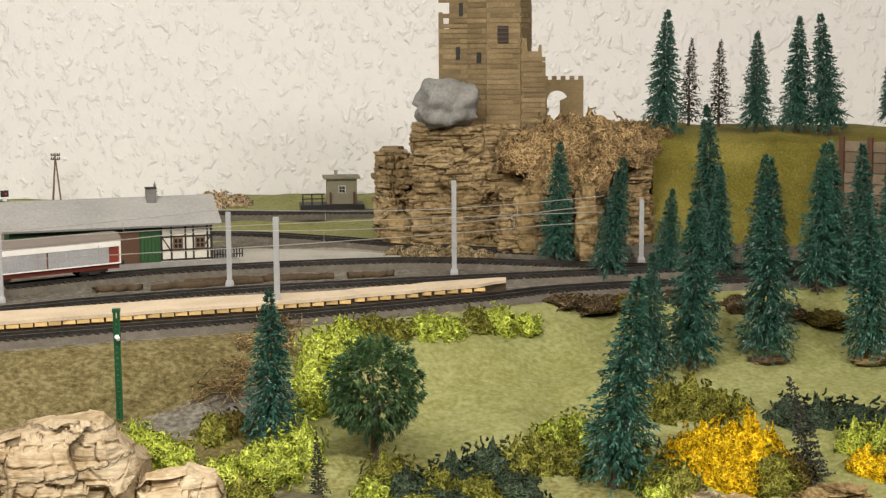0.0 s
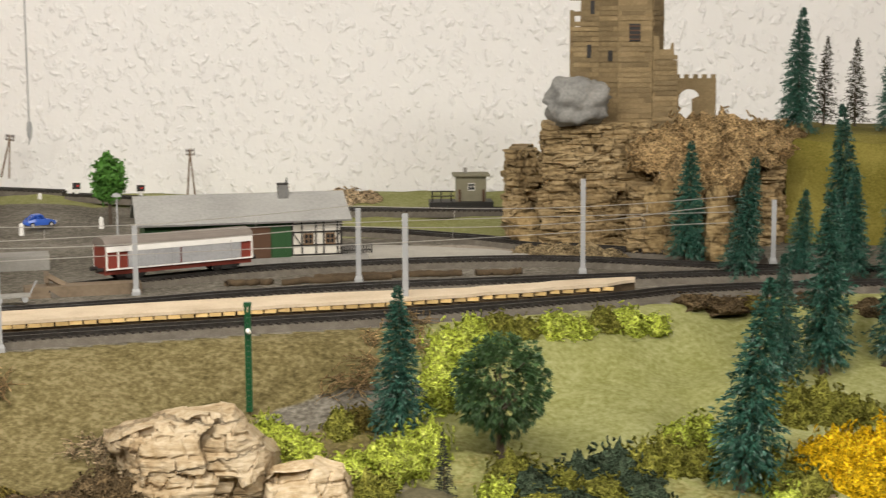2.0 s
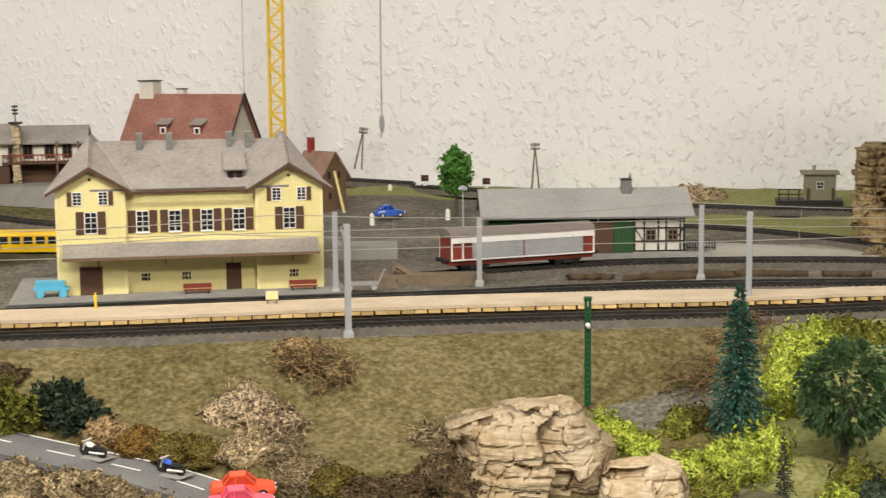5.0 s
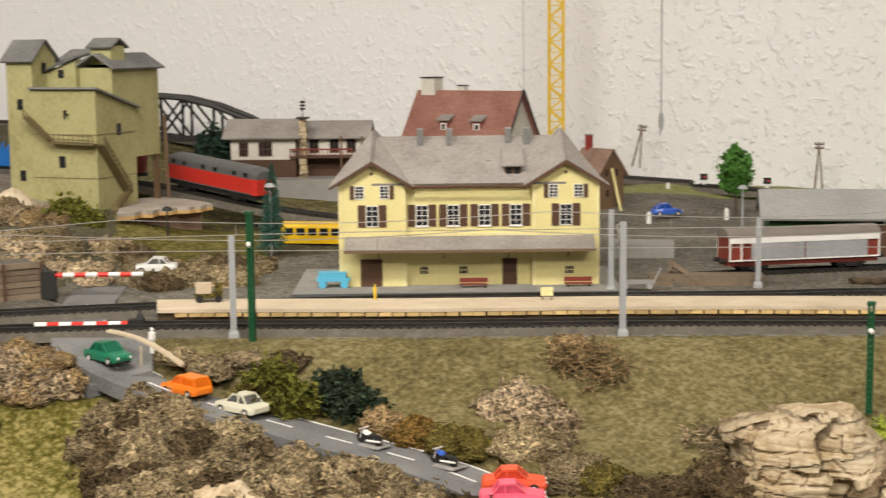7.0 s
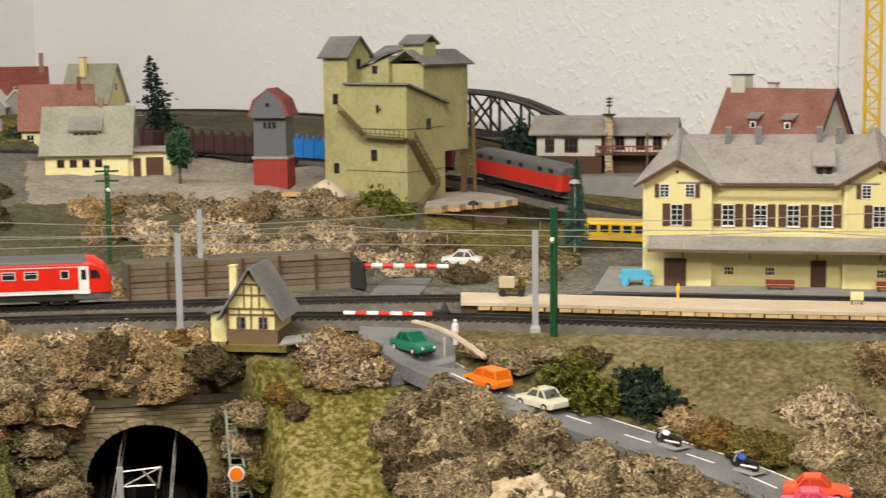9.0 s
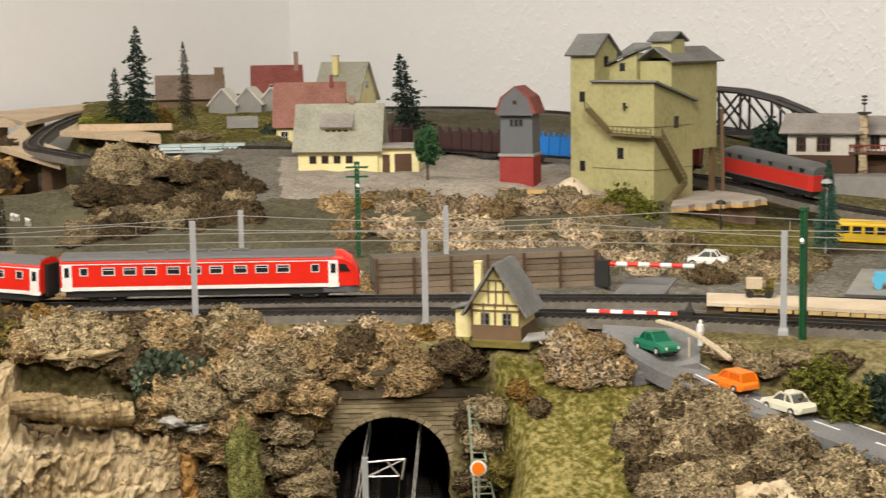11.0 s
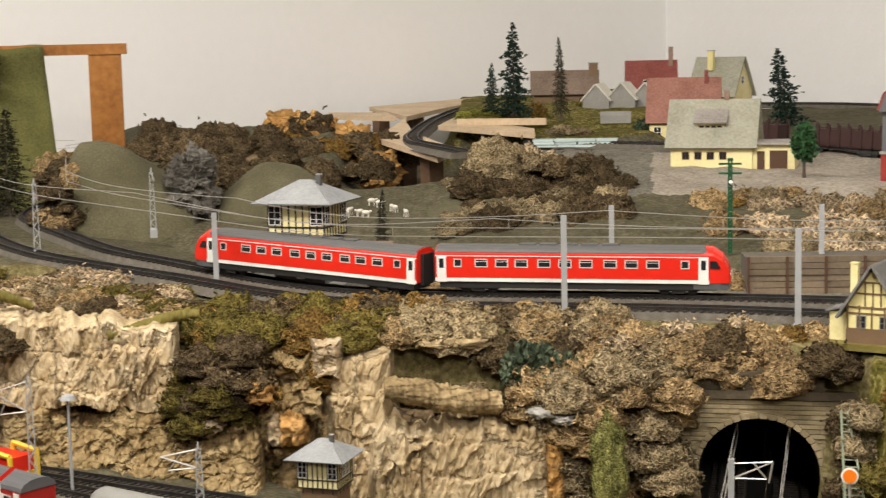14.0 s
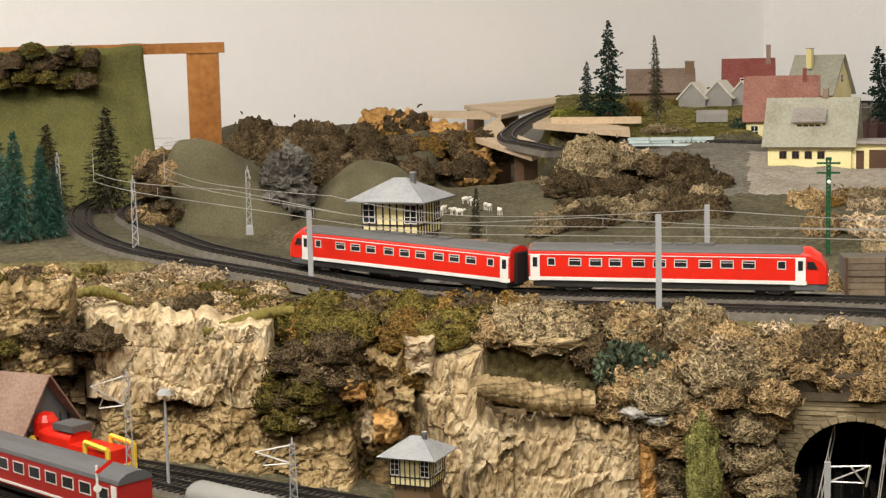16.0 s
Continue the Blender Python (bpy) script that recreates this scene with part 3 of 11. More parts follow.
def fir(kind, x, y, h, label, z=None, wide=1.0, lean=(0, 0), group="model firs"):
    k = FIRS[kind]
    crown, trunk = k[int(abs(x * 977 + y * 613) * 100) % len(k)]
    root = thing("fir_tree", label, "tree", Matrix.Translation((x, y, lay(x, y) if z is None else z)) @ pose(0, 0, 0, lean[0], lean[1]) @ pose(0, 0, 0, 0, 0, (x * 7919 + y * 104729) % 360), group)
    for name, me in (("trunk", trunk), ("crown", crown)):
        ob = new(name, me)
        ob.parent = root
        ob.matrix_basis = Matrix.Diagonal((h * wide, h * wide, h, 1))
    return root


def broadleaf(name, x, y, h, r, material, label, z=None, clumps=420, leaf=0.006, trunk_h=0.3, droop=0.0, seed=1, tuft=0):
    """A round-crowned tree: trunk, limbs and many small leaf clumps."""
    g = np.random.RandomState(seed)
    root = thing(name, label, "tree", at(x, y, seed * 40, z))
    bm = bmesh.new()
    rod(bm, (0, 0, -0.004), (0, 0, h * 0.55), 0.035 * h, 0.018 * h, 7)
    ch = h * (1 - trunk_h) / 2
    cz = h * trunk_h + ch
    for i in range(9):
        a, s = i * 2.4, g.uniform(0.3, 0.6)
        rod(bm, (0, 0, h * s), (0.7 * r * math.cos(a), 0.7 * r * math.sin(a), h * (s + 0.22)), 0.012 * h, 0.004 * h, 5)
    part("trunk", bm, M["bark"], root)
    verts, faces = [], []
    for i in range(clumps):
        d = g.normal(size=3)
        d /= np.linalg.norm(d)
        k = g.uniform(0.45, 1.10) ** 0.6
        lump = 0.86 + 0.2 * noise.noise(Vector(d) * 2.6 + Vector((seed, 0, 0)))
        c = np.array([d[0] * r, d[1] * r, d[2] * ch * (1.0 if d[2] > 0 else 0.85)]) * k * lump + [0, 0, cz]
        for q in range(tuft or 5):
            u, v = g.normal(size=3), g.normal(size=3)
            u = u / np.linalg.norm(u)
            if droop:
                u = d * (0.9 if tuft else 0.45) + np.array([0, 0, -droop]) + (0.6 if tuft else 0.25) * u
                u /= np.linalg.norm(u)
            v = np.cross(u, v)
            v /= np.linalg.norm(v)
            s = leaf * g.uniform(0.6, 1.1)
            p = c + u * s if tuft else c + g.normal(size=3) * leaf * 0.6
            n = len(verts)
            drop = np.array([0, 0, -0.35 * s])
            wide = 0.20 if tuft else 0.55
            verts += [p - u * s, p - v * s * wide, p + u * s + drop, p + v * s * wide]
            faces.append((n, n + 1, n + 2, n + 3))
    ob = new("crown", raw_mesh("crown", verts, faces, material))
    ob.parent = root
    return root


def leaf_tangle(seed, strands, fat, length, flat=0.6):
    """Small leaves on a bumpy core, 1 across: corners and four-sided faces."""
    g = np.random.RandomState(seed)
    verts, faces = [], []
    for i in range(strands):
        d = g.normal(size=3)
        d[2] = abs(d[2]) * 0.95 - 0.12
        d /= np.linalg.norm(d)
        lump = 0.39 + 0.15 * noise.noise(Vector(d) * 2.2 + Vector((seed * 3.1, 1, 0))) + 0.10 * noise.noise(Vector(d) * 5.5 + Vector((seed, 4, 0)))
        p = d * lump * g.uniform(0.66, 1.05)
        p[2] *= flat * 1.6
        way = d * 0.6 + g.normal(size=3) * 0.8
        way /= np.linalg.norm(way)
        side = np.cross(way, g.normal(size=3))
        side /= np.linalg.norm(side) + 1e-6
        rr = fat * g.uniform(0.9, 1.9)
        k = len(verts)
        verts += [p, p + way * length * 0.30 + side * rr, p + way * length * 0.62, p + way * length * 0.30 - side * rr]
        faces.append((k, k + 1, k + 2, k + 3))
    return with_core(verts, faces, seed, 0.29, flat)


def with_core(verts, faces, seed, radius, flat):
    n0 = len(verts)
    rows, cols = (10, 20) if radius > 0.3 else (5, 11)
    for i in range(rows + 1):
        th = 0.62 * math.pi * i / rows
        for j in range(cols):
            ph = 2 * math.pi * j / cols
            d = Vector((math.sin(th) * math.cos(ph), math.sin(th) * math.sin(ph), math.cos(th)))
            k = radius + 0.12 * noise.noise(d * 2.2 + Vector((seed * 3.1, 1, 0))) + 0.07 * noise.noise(d * 5.5 + Vector((seed, 4, 0))) + (0.10 * noise.noise(d * 9 + Vector((seed, 9, 0))) + 0.05 * noise.noise(d * 19 + Vector((seed, 2, 0))) if radius > 0.3 else 0)
            verts.append((d.x * k, d.y * k, d.z * k * flat * 1.6))
    for i in range(rows):
        for j in range(cols):
            q = (j + 1) % cols
            faces.append((n0 + i * cols + j, n0 + (i + 1) * cols + j, n0 + (i + 1) * cols + q, n0 + i * cols + q))
    return np.array(verts, float), np.array(faces, int)


def lichen_mesh(seed, strands, fat, length, flat=0.6, lift=0.30, curl=0.75, core=0.25):
    """Curling round strands, like reindeer moss, heaped over a small core, 1 across."""
    g = np.random.RandomState(seed)
    verts, faces = [], []
    ring_a = [2 * math.pi * j / 3 for j in range(3)]
    for i in range(strands):
        d = g.normal(size=3)
        d[2] = abs(d[2]) * 0.95 - 0.12
        d /= np.linalg.norm(d)
        lump = 0.385 + 0.15 * noise.noise(Vector(d) * 2.2 + Vector((seed * 3.1, 1, 0))) + 0.10 * noise.noise(Vector(d) * 5.0 + Vector((seed, 4, 0)))
        p = d * lump * (0.92 + 0.16 * g.uniform())
        p[2] *= flat * 1.6
        way = np.cross(d, g.normal(size=3))
        way = way / (np.linalg.norm(way) + 1e-6) + d * lift * g.normal()
        way /= np.linalg.norm(way)
        rad = fat * g.uniform(0.7, 1.25)
        bend = np.cross(way, d) * g.choice([-1, 1]) * curl * g.uniform(0.5, 1.4) + d * g.uniform(-0.35, 0.30)
        n, prev = 4, None
        for t in range(n):
            side = np.cross(way, d + 0.01)
            side /= np.linalg.norm(side) + 1e-6
            up = np.cross(side, way)
            rr = rad * (0.9, 1.05, 0.95, 0.40)[t]
            ring = [len(verts) + j for j in range(3)]
            verts += [p + rr * (math.cos(a) * side + math.sin(a) * up) for a in ring_a]
            if prev:
                faces += [(prev[j], prev[(j + 1) % 3], ring[(j + 1) % 3], ring[j]) for j in range(3)]
            prev = ring
            p = p + way * length * (0.45, 0.40, 0.15, 0)[t]
            way = way + bend + 0.3 * g.normal(size=3)
            way /= np.linalg.norm(way)
    return with_core(verts, faces, seed, core, flat)


def quads(name, verts, faces, materials, slots=None):
    """A mesh of four-sided faces from arrays."""
    me = bpy.data.meshes.new(name)
    me.vertices.add(len(verts))
    me.vertices.foreach_set("co", np.asarray(verts, np.float32).ravel())
    me.loops.add(4 * len(faces))
    me.loops.foreach_set("vertex_index", np.asarray(faces, np.int32).ravel())
    me.polygons.add(len(faces))
    me.polygons.foreach_set("loop_start", np.arange(0, 4 * len(faces), 4, dtype=np.int32))
    for m in materials:
        me.materials.append(m)
    if slots is not None:
        me.polygons.foreach_set("material_index", np.asarray(slots, np.int32))
    me.polygons.foreach_set("use_smooth", [True] * len(faces))
    me.update(calc_edges=True)
    return me


TANGLE = {}


def tangle(kind, i):
    if kind not in TANGLE:
        if kind == "leafy":
            TANGLE[kind] = [leaf_tangle(s + 3, 620, 0.030, 0.17) for s in range(3)]
        else:
            n, fat, length, lift, curl, core = {"fine": (62, 0.0160, 0.115, 0.45, 0.9, 0.36), "far": (26, 0.0200, 0.125, 0.45, 0.9, 0.36), "coarse": (58, 0.0185, 0.135, 0.45, 0.8, 0.35), "noodle": (95, 0.0165, 0.120, 0.4, 0.9, 0.34), "sponge": (130, 0.0125, 0.100, 0.5, 1.0, 0.36), "twig": (130, 0.0120, 0.40, 0.5, 0.35, 0.16)}[kind]
            TANGLE[kind] = [lichen_mesh(s + len(TANGLE) * 7, n, fat, length, 0.6, lift, curl, core) for s in range(3)]
    return TANGLE[kind][i % 3]


def bush_pose(x, y, w, h, z, deep, sink=0.12):
    i = int(abs(x * 1013 + y * 757) * 100)
    zz = (lay(x, y) if z is None else z) - sink * h
    return i, Matrix.Translation((x, y, zz)) @ Matrix.Rotation(radians(i * 53 % 360), 4, "Z") @ Matrix.Diagonal((w * 1.15, (deep or w) * 1.15, h * 1.6, 1))


def bush(material, x, y, w, h, label, kind="fine", z=None, deep=None, group="lichen bushes"):
    i, m = bush_pose(x, y, w, h, z, deep)
    v, f = tangle(kind, i)
    size = np.array([m.to_3x3().col[k].length for k in range(3)])
    ob = new("lichen_bush", quads("lichen_bush", v * size, f, [M[material]]))
    ob.matrix_basis = m @ Matrix.Diagonal((*(1 / size), 1))
    return tagged(ob, label, "bush", group)


# rocks
def rock_shade(name, colours, band=60.0, crack_dark=0.8, grain_way=(0.45, 0.45, 2.2)):
    """Layered stone: strata, cracks and fine grain."""
    m = shade(name, colours, 0.92, 0, 26, 200, 0.0, 0.002, 0.62, 0.1, 0.15)
    t = m.node_tree
    b = t.nodes["Principled BSDF"]
    co = t.nodes.new("ShaderNodeTexCoord")
    mp = t.nodes.new("ShaderNodeMapping")
    mp.inputs["Scale"].default_value = grain_way
    t.links.new(co.outputs["Object"], mp.inputs["Vector"])
    vo = t.nodes.new("ShaderNodeTexVoronoi")
    vo.feature = "DISTANCE_TO_EDGE"
    vo.inputs["Scale"].default_value = band
    warp = t.nodes.new("ShaderNodeTexNoise")
    warp.inputs["Scale"].default_value, warp.inputs["Detail"].default_value = 30, 5
    add = t.nodes.new("ShaderNodeVectorMath")
    add.operation = "MULTIPLY_ADD"
    add.inputs[1].default_value = (0.012, 0.012, 0.012)
    t.links.new(warp.outputs["Color"], add.inputs[0])
    t.links.new(mp.outputs[0], add.inputs[2])
    t.links.new(add.outputs[0], vo.inputs["Vector"])
    crack = t.nodes.new("ShaderNodeMapRange")
    crack.inputs["From Max"].default_value = 0.03
    t.links.new(vo.outputs["Distance"], crack.inputs["Value"])
    grain = t.nodes.new("ShaderNodeTexNoise")
    grain.inputs["Scale"].default_value, grain.inputs["Detail"].default_value = 130, 8
    t.links.new(mp.outputs[0], grain.inputs["Vector"])
    both = t.nodes.new("ShaderNodeMath")
    both.operation = "MULTIPLY_ADD"
    both.inputs[1].default_value = 1.2
    t.links.new(grain.outputs["Fac"], both.inputs[0])
    t.links.new(crack.outputs[0], both.inputs[2])
    bp = t.nodes.new("ShaderNodeBump")
    bp.inputs["Strength"].default_value, bp.inputs["Distance"].default_value = 0.9, 0.0035
    t.links.new(both.outputs[0], bp.inputs["Height"])
    t.links.new(bp.outputs[0], b.inputs["Normal"])
    # darker brown mixed in along the cracks
    src = b.inputs["Base Color"].links[0].from_socket
    mix = t.nodes.new("ShaderNodeMix")
    mix.data_type = "RGBA"
    rng = t.nodes.new("ShaderNodeMapRange")
    rng.inputs["From Max"].default_value = 0.010
    rng.inputs["To Min"].default_value, rng.inputs["To Max"].default_value = crack_dark, 0.0
    t.links.new(vo.outputs["Distance"], rng.inputs["Value"])
    t.links.new(rng.outputs[0], mix.inputs[0])
    t.links.new(src, mix.inputs[6])
    mix.inputs[7].default_value = (0.06, 0.038, 0.02, 1)
    t.links.new(mix.outputs[2], b.inputs["Base Color"])
    return m


M["rock_tan"] = rock_shade("tan_bark_rock", [(0.075, 0.048, 0.022), (0.225, 0.155, 0.070), (0.37, 0.275, 0.140), (0.49, 0.385, 0.22)], 24, 0.55)
M["rock_cream"] = rock_shade("cream_plaster_rock", [(0.17, 0.11, 0.06), (0.39, 0.295, 0.175), (0.54, 0.445, 0.31), (0.62, 0.54, 0.41)], 15, 0.4)
M["rock_flute"] = rock_shade("cream_fluted_bark_rock", [(0.22, 0.145, 0.07), (0.44, 0.335, 0.19), (0.58, 0.47, 0.305), (0.66, 0.56, 0.40)], 14, 0.25, (1.5, 1.5, 0.4))
M["rock_castle"] = rock_shade("weathered_cork_rock", [(0.10, 0.068, 0.034), (0.32, 0.235, 0.122), (0.52, 0.41, 0.245)], 55, 0.6)
M["rock_ochre"] = rock_shade("rust_ochre_rock", [(0.17, 0.08, 0.028), (0.42, 0.23, 0.075), (0.62, 0.40, 0.17)], 50, 0.5)
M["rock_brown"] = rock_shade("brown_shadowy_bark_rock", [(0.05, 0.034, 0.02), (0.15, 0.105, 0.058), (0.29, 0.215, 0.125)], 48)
M["moss_bark"] = shade("mossy_olive_bark", [(0.075, 0.062, 0.014), (0.15, 0.125, 0.03), (0.25, 0.205, 0.06)], 0.9, 0, 40, 300, 0.6, 0.002, 1.2)
M["rock_grey"] = shade("smooth_grey_boulder", [(0.15, 0.15, 0.15), (0.24, 0.24, 0.23), (0.34, 0.33, 0.31)], 0.7, 0, 26, 300, 0.4, 0.002)
M["rock_pale"] = shade("pale_grey_stone", [(0.19, 0.18, 0.165), (0.29, 0.28, 0.255), (0.37, 0.36, 0.33)], 0.85, 0, 40, 300, 0.6, 0.001)
M["rock_dark"] = rock_shade("dark_grey_stone", [(0.05, 0.045, 0.038), (0.13, 0.12, 0.105), (0.25, 0.235, 0.21)], 40)


def strata(s, z, seed, tall, wide, shear=0.0):
    """How far a place of a coursed, cracked rock face stands out: uneven blocks with open joints."""
    s = s + shear * z + 0.35 * wide * noise.noise((s * 40, z * 40, seed))
    z = z + 0.45 * tall * noise.noise((s * 22, z * 22, seed + 3)) + 0.25 * tall * noise.noise((s * 70, z * 70, seed + 4))
    r = z / tall
    i = math.floor(r)
    c = s / wide + 5.3 * noise.cell((i + 0.5, seed, 0.5))
    j = math.floor(c)
    k = noise.cell((i + 0.5, j + 0.5, seed)) - 0.5
    tip = noise.cell((i + 0.5, j + 0.5, seed + 40)) - 0.5
    rest = (r - i, c - j)
    open_z = max(0.0, 1 - min(rest[0], 1 - rest[0]) * tall / 0.0016)
    open_s = max(0.0, 1 - min(rest[1], 1 - rest[1]) * wide / 0.0014)
    return 1.1 * k + 0.9 * tip * (rest[1] - 0.5) + 0.4 * (rest[0] - 0.5) - 0.55 * max(open_z, 0.8 * open_s)


def rough_stone(v, seed, amp, step=0.0):
    """Offset for a stone's surface: lumps, blocks and ledges."""
    p = Vector(v) + Vector((seed * 1.7, seed * 0.9, 0))
    k = 0.55 * noise.noise(p * 2.0) + 0.3 * noise.noise(p * 5.0) + 0.12 * noise.noise(p * 13.0)
    cell = noise.cell(Vector((p.x * 3.1, p.y * 3.1, p.z * 5.5)))
    return amp * (k + 0.30 * (cell - 0.5))


def stone(name, label, x, y, size, material, z=None, turn=0.0, seed=1, amp=0.35, cuts=5, category="rock", square=0.0, sink=0.1, craggy=False):
    """A weathered boulder with blocky facets."""
    bm = bmesh.new()
    bmesh.ops.create_icosphere(bm, subdivisions=cuts, radius=1.0)
    for v in bm.verts:
        d = v.co.normalized()
        if square:
            m = max(abs(d.x), abs(d.y), abs(d.z))
            d = d.lerp(d / m * 0.85, square)
        k = rough_stone(v.co, seed, amp)
        if craggy:
            k += 0.22 * strata(math.atan2(d.y, d.x) * 0.03, d.z * 0.045 + 0.3 * d.x * 0.03, seed, 0.022, 0.020)
        v.co = d * (1 + k)
        v.co = Vector((v.co.x * size[0] / 2, v.co.y * size[1] / 2, v.co.z * size[2] / 2))
    zz = (lay(x, y) if z is None else z) + size[2] * (0.5 - sink)
    return single(name, bm, M[material], label, category, pose(x, y, zz, 0, 0, turn), smooth_it=not craggy)
# ---- cliff of the lower level ----
def cliff(name, az0, az1, material, label, seed, top=0.0, proud=0.012, amp=0.030, ledge=26.0, foot=LOW - 0.01):
    """A rock face below the edge of the upper level, from bearing az0 to az1."""
    cols, rows = int((az1 - az0) * 14), 80
    verts, faces = [], []
    for i in range(cols + 1):
        az = az0 + (az1 - az0) * i / cols
        lip = float(np.interp(az, LIP_AZ, LIP_D))
        x0, y0 = spot(az, lip)
        z0 = lay(*spot(az, lip + 0.012)) + top
        for j in range(rows + 1):
            s = j / rows
            z = z0 + (foot - z0) * s
            p = Vector((x0 * 9, y0 * 9, z * 13 + seed))
            bulge = 0.6 * noise.noise(p * 0.8) + 0.35 * noise.noise(p * 2.3) + 0.15 * noise.noise(p * 6.0)
            block = noise.cell(Vector((az * 0.55, z * ledge + 0.4 * noise.noise(p), seed))) - 0.5
            groove = noise.noise(Vector((az * 2.2, z * 9, seed))) * 0.25
            d = lip - proud - 0.055 * s - amp * (bulge + 0.45 * block + groove) - 0.010 * strata(radians(az) * lip, z, seed, 0.013, 0.024, 0.3)
            if j == 0:
                d = lip + 0.02
            edge = min(i, cols - i) / 6.0
            d += 0.03 * max(0.0, 1 - edge)
            x, y = spot(az + 0.25 * noise.noise(p * 3.0), d)
            verts.append((x, y, z + 0.006 * noise.noise(p * 2.0)))
    for i in range(cols):
        for j in range(rows):
            k = i * (rows + 1) + j
            faces.append((k, k + rows + 1, k + rows + 2, k + 1))
    ob = new(name, raw_mesh(name, verts, faces, M[material], False))
    return tagged(ob, label, "cliff", "rock faces")


# The shadowed faces use a darker brown rock, shade set into its colour.
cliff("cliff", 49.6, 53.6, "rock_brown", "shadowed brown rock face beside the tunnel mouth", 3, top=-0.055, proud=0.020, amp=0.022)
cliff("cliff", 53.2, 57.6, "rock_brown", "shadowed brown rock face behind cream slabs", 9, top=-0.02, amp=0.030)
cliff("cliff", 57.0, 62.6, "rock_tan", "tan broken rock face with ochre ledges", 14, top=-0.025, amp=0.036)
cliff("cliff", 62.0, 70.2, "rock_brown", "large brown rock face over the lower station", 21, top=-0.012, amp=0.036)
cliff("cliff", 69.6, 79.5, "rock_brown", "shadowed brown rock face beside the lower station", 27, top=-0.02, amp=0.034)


def crag(label, az0, az1, z0, z1, out0, out1, material, seed, flute=1.0, block=1.0, amp=0.016, jag=0.012):
    """A slab of bark rock standing out of the cliff: upright flutes, broken blocks, a ragged outline."""
    cols, rows = max(12, int((az1 - az0) * 17)), max(14, int((z0 - z1) / 0.0014))
    verts, faces = [], []
    for i in range(cols + 1):
        u = i / cols
        az = az0 + (az1 - az0) * u
        lip = float(np.interp(az, LIP_AZ, LIP_D))
        top = z0 + jag * (noise.noise((az * 1.1, seed, 0.3)) + 0.7 * noise.noise((az * 3.7, seed, 1.3)))
        low = z1 + jag * noise.noise((az * 1.3, seed, 5.3))
        for j in range(rows + 1):
            v = j / rows
            z = top + (low - top) * v
            wav = 0.5 * noise.noise((az * 0.5, z * 14, seed))
            f = 1 - 2 * abs(noise.noise(((az + wav) * 1.5, z * 9, seed + 2.0)))
            f += 0.5 * (1 - 2 * abs(noise.noise(((az + wav) * 4.2, z * 22, seed + 4.0))))
            q = Vector(((az + 0.5 * wav) * 1.15, z * 48, seed))
            mid = noise.voronoi(q)[1]
            lean = Vector((noise.noise(mid[0] * 2.7), noise.noise(mid[0] * 3.1 + Vector((5, 0, 0))), 0))
            c = 0.9 * noise.noise(mid[0] * 3.7) + (q - mid[0]).dot(lean) * 1.2
            way = radians(az) * lip
            if flute > block:
                lie = way + 0.45 * z + 0.006 * noise.noise((way * 30, z * 30, seed))
                c2 = 0.9 * strata(way, z, seed + 9, 0.030, 0.060, 0.9) + 0.4 * strata(way, z, seed + 3, 0.055, 0.018, 0.5)
                for k, wgt in ((40, 0.55), (105, 0.5), (240, 0.40)):
                    c2 += wgt * (0.5 - 1.6 * abs(noise.noise((lie * k, z * k * 0.22, seed + k))))
            else:
                c2 = strata(way, z + 0.3 * way, seed, 0.0105, 0.020, -0.4) + 0.6 * strata(way, z + 0.2 * way, seed + 9, 0.021, 0.045)
            n = noise.noise((az * 0.5, z * 16, seed + 7)) + 0.25 * noise.noise((az * 6, z * 120, seed))
            d = lip - (out0 + (out1 - out0) * v) - amp * (0.22 * flute * f + 0.35 * block * c + 0.36 * c2 + 0.6 * n)
            rim = min(min(u, 1 - u) * (az1 - az0) / 0.45, v / 0.07, (1 - v) / 0.07)
            d += 0.045 * max(0.0, 1 - rim) ** 2
            x, y = spot(az + 0.03 * c2, d)
            verts.append((x, y, z + 0.003 * c + 0.0015 * noise.noise((az * 4, z * 60, seed))))
    for i in range(cols):
        for j in range(rows):
            k = i * (rows + 1) + j
            faces.append((k, k + rows + 1, k + rows + 2, k + 1))
    ob = new("rock_slab", raw_mesh("rock_slab", verts, faces, M[material], False))
    return tagged(ob, label, "rock", "rock slabs")


crag("tan fluted rock slab above the lower station house", 72.3, 75.2, 0.022, -0.060, 0.03, 0.05, "rock_tan", 3)
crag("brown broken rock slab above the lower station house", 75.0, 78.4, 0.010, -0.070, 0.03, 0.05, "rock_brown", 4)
crag("large cream rock slab overhanging the lower station", 65.3, 72.1, -0.001, -0.086, 0.042, 0.058, "rock_flute", 5, 1.0, 0.4, 0.015, 0.007)
crag("tan layered rock below the overhanging slab", 62.4, 71.8, -0.078, -0.165, 0.046, 0.118, "rock_tan", 6, 0.4, 1.5, 0.014)
crag("tan broken rock between hanging lichen", 60.4, 63.6, -0.030, -0.12, 0.022, 0.045, "rock_tan", 7, 0.5, 1.7, 0.018)
crag("tall cream rock pillar beside the lower signal cabin", 57.5, 60.2, -0.024, -0.165, 0.020, 0.050, "rock_flute", 8, 1.3, 0.6, 0.015, 0.006)
crag("pale knob of rock under the olive lichen", 59.3, 60.7, -0.012, -0.045, 0.028, 0.030, "rock_cream", 9, 0.8, 0.8, 0.010, 0.005)
crag("wide cream fluted rock slab beside the tunnel", 51.6, 58.7, -0.076, -0.168, 0.046, 0.072, "rock_flute", 10, 1.5, 0.5, 0.013)
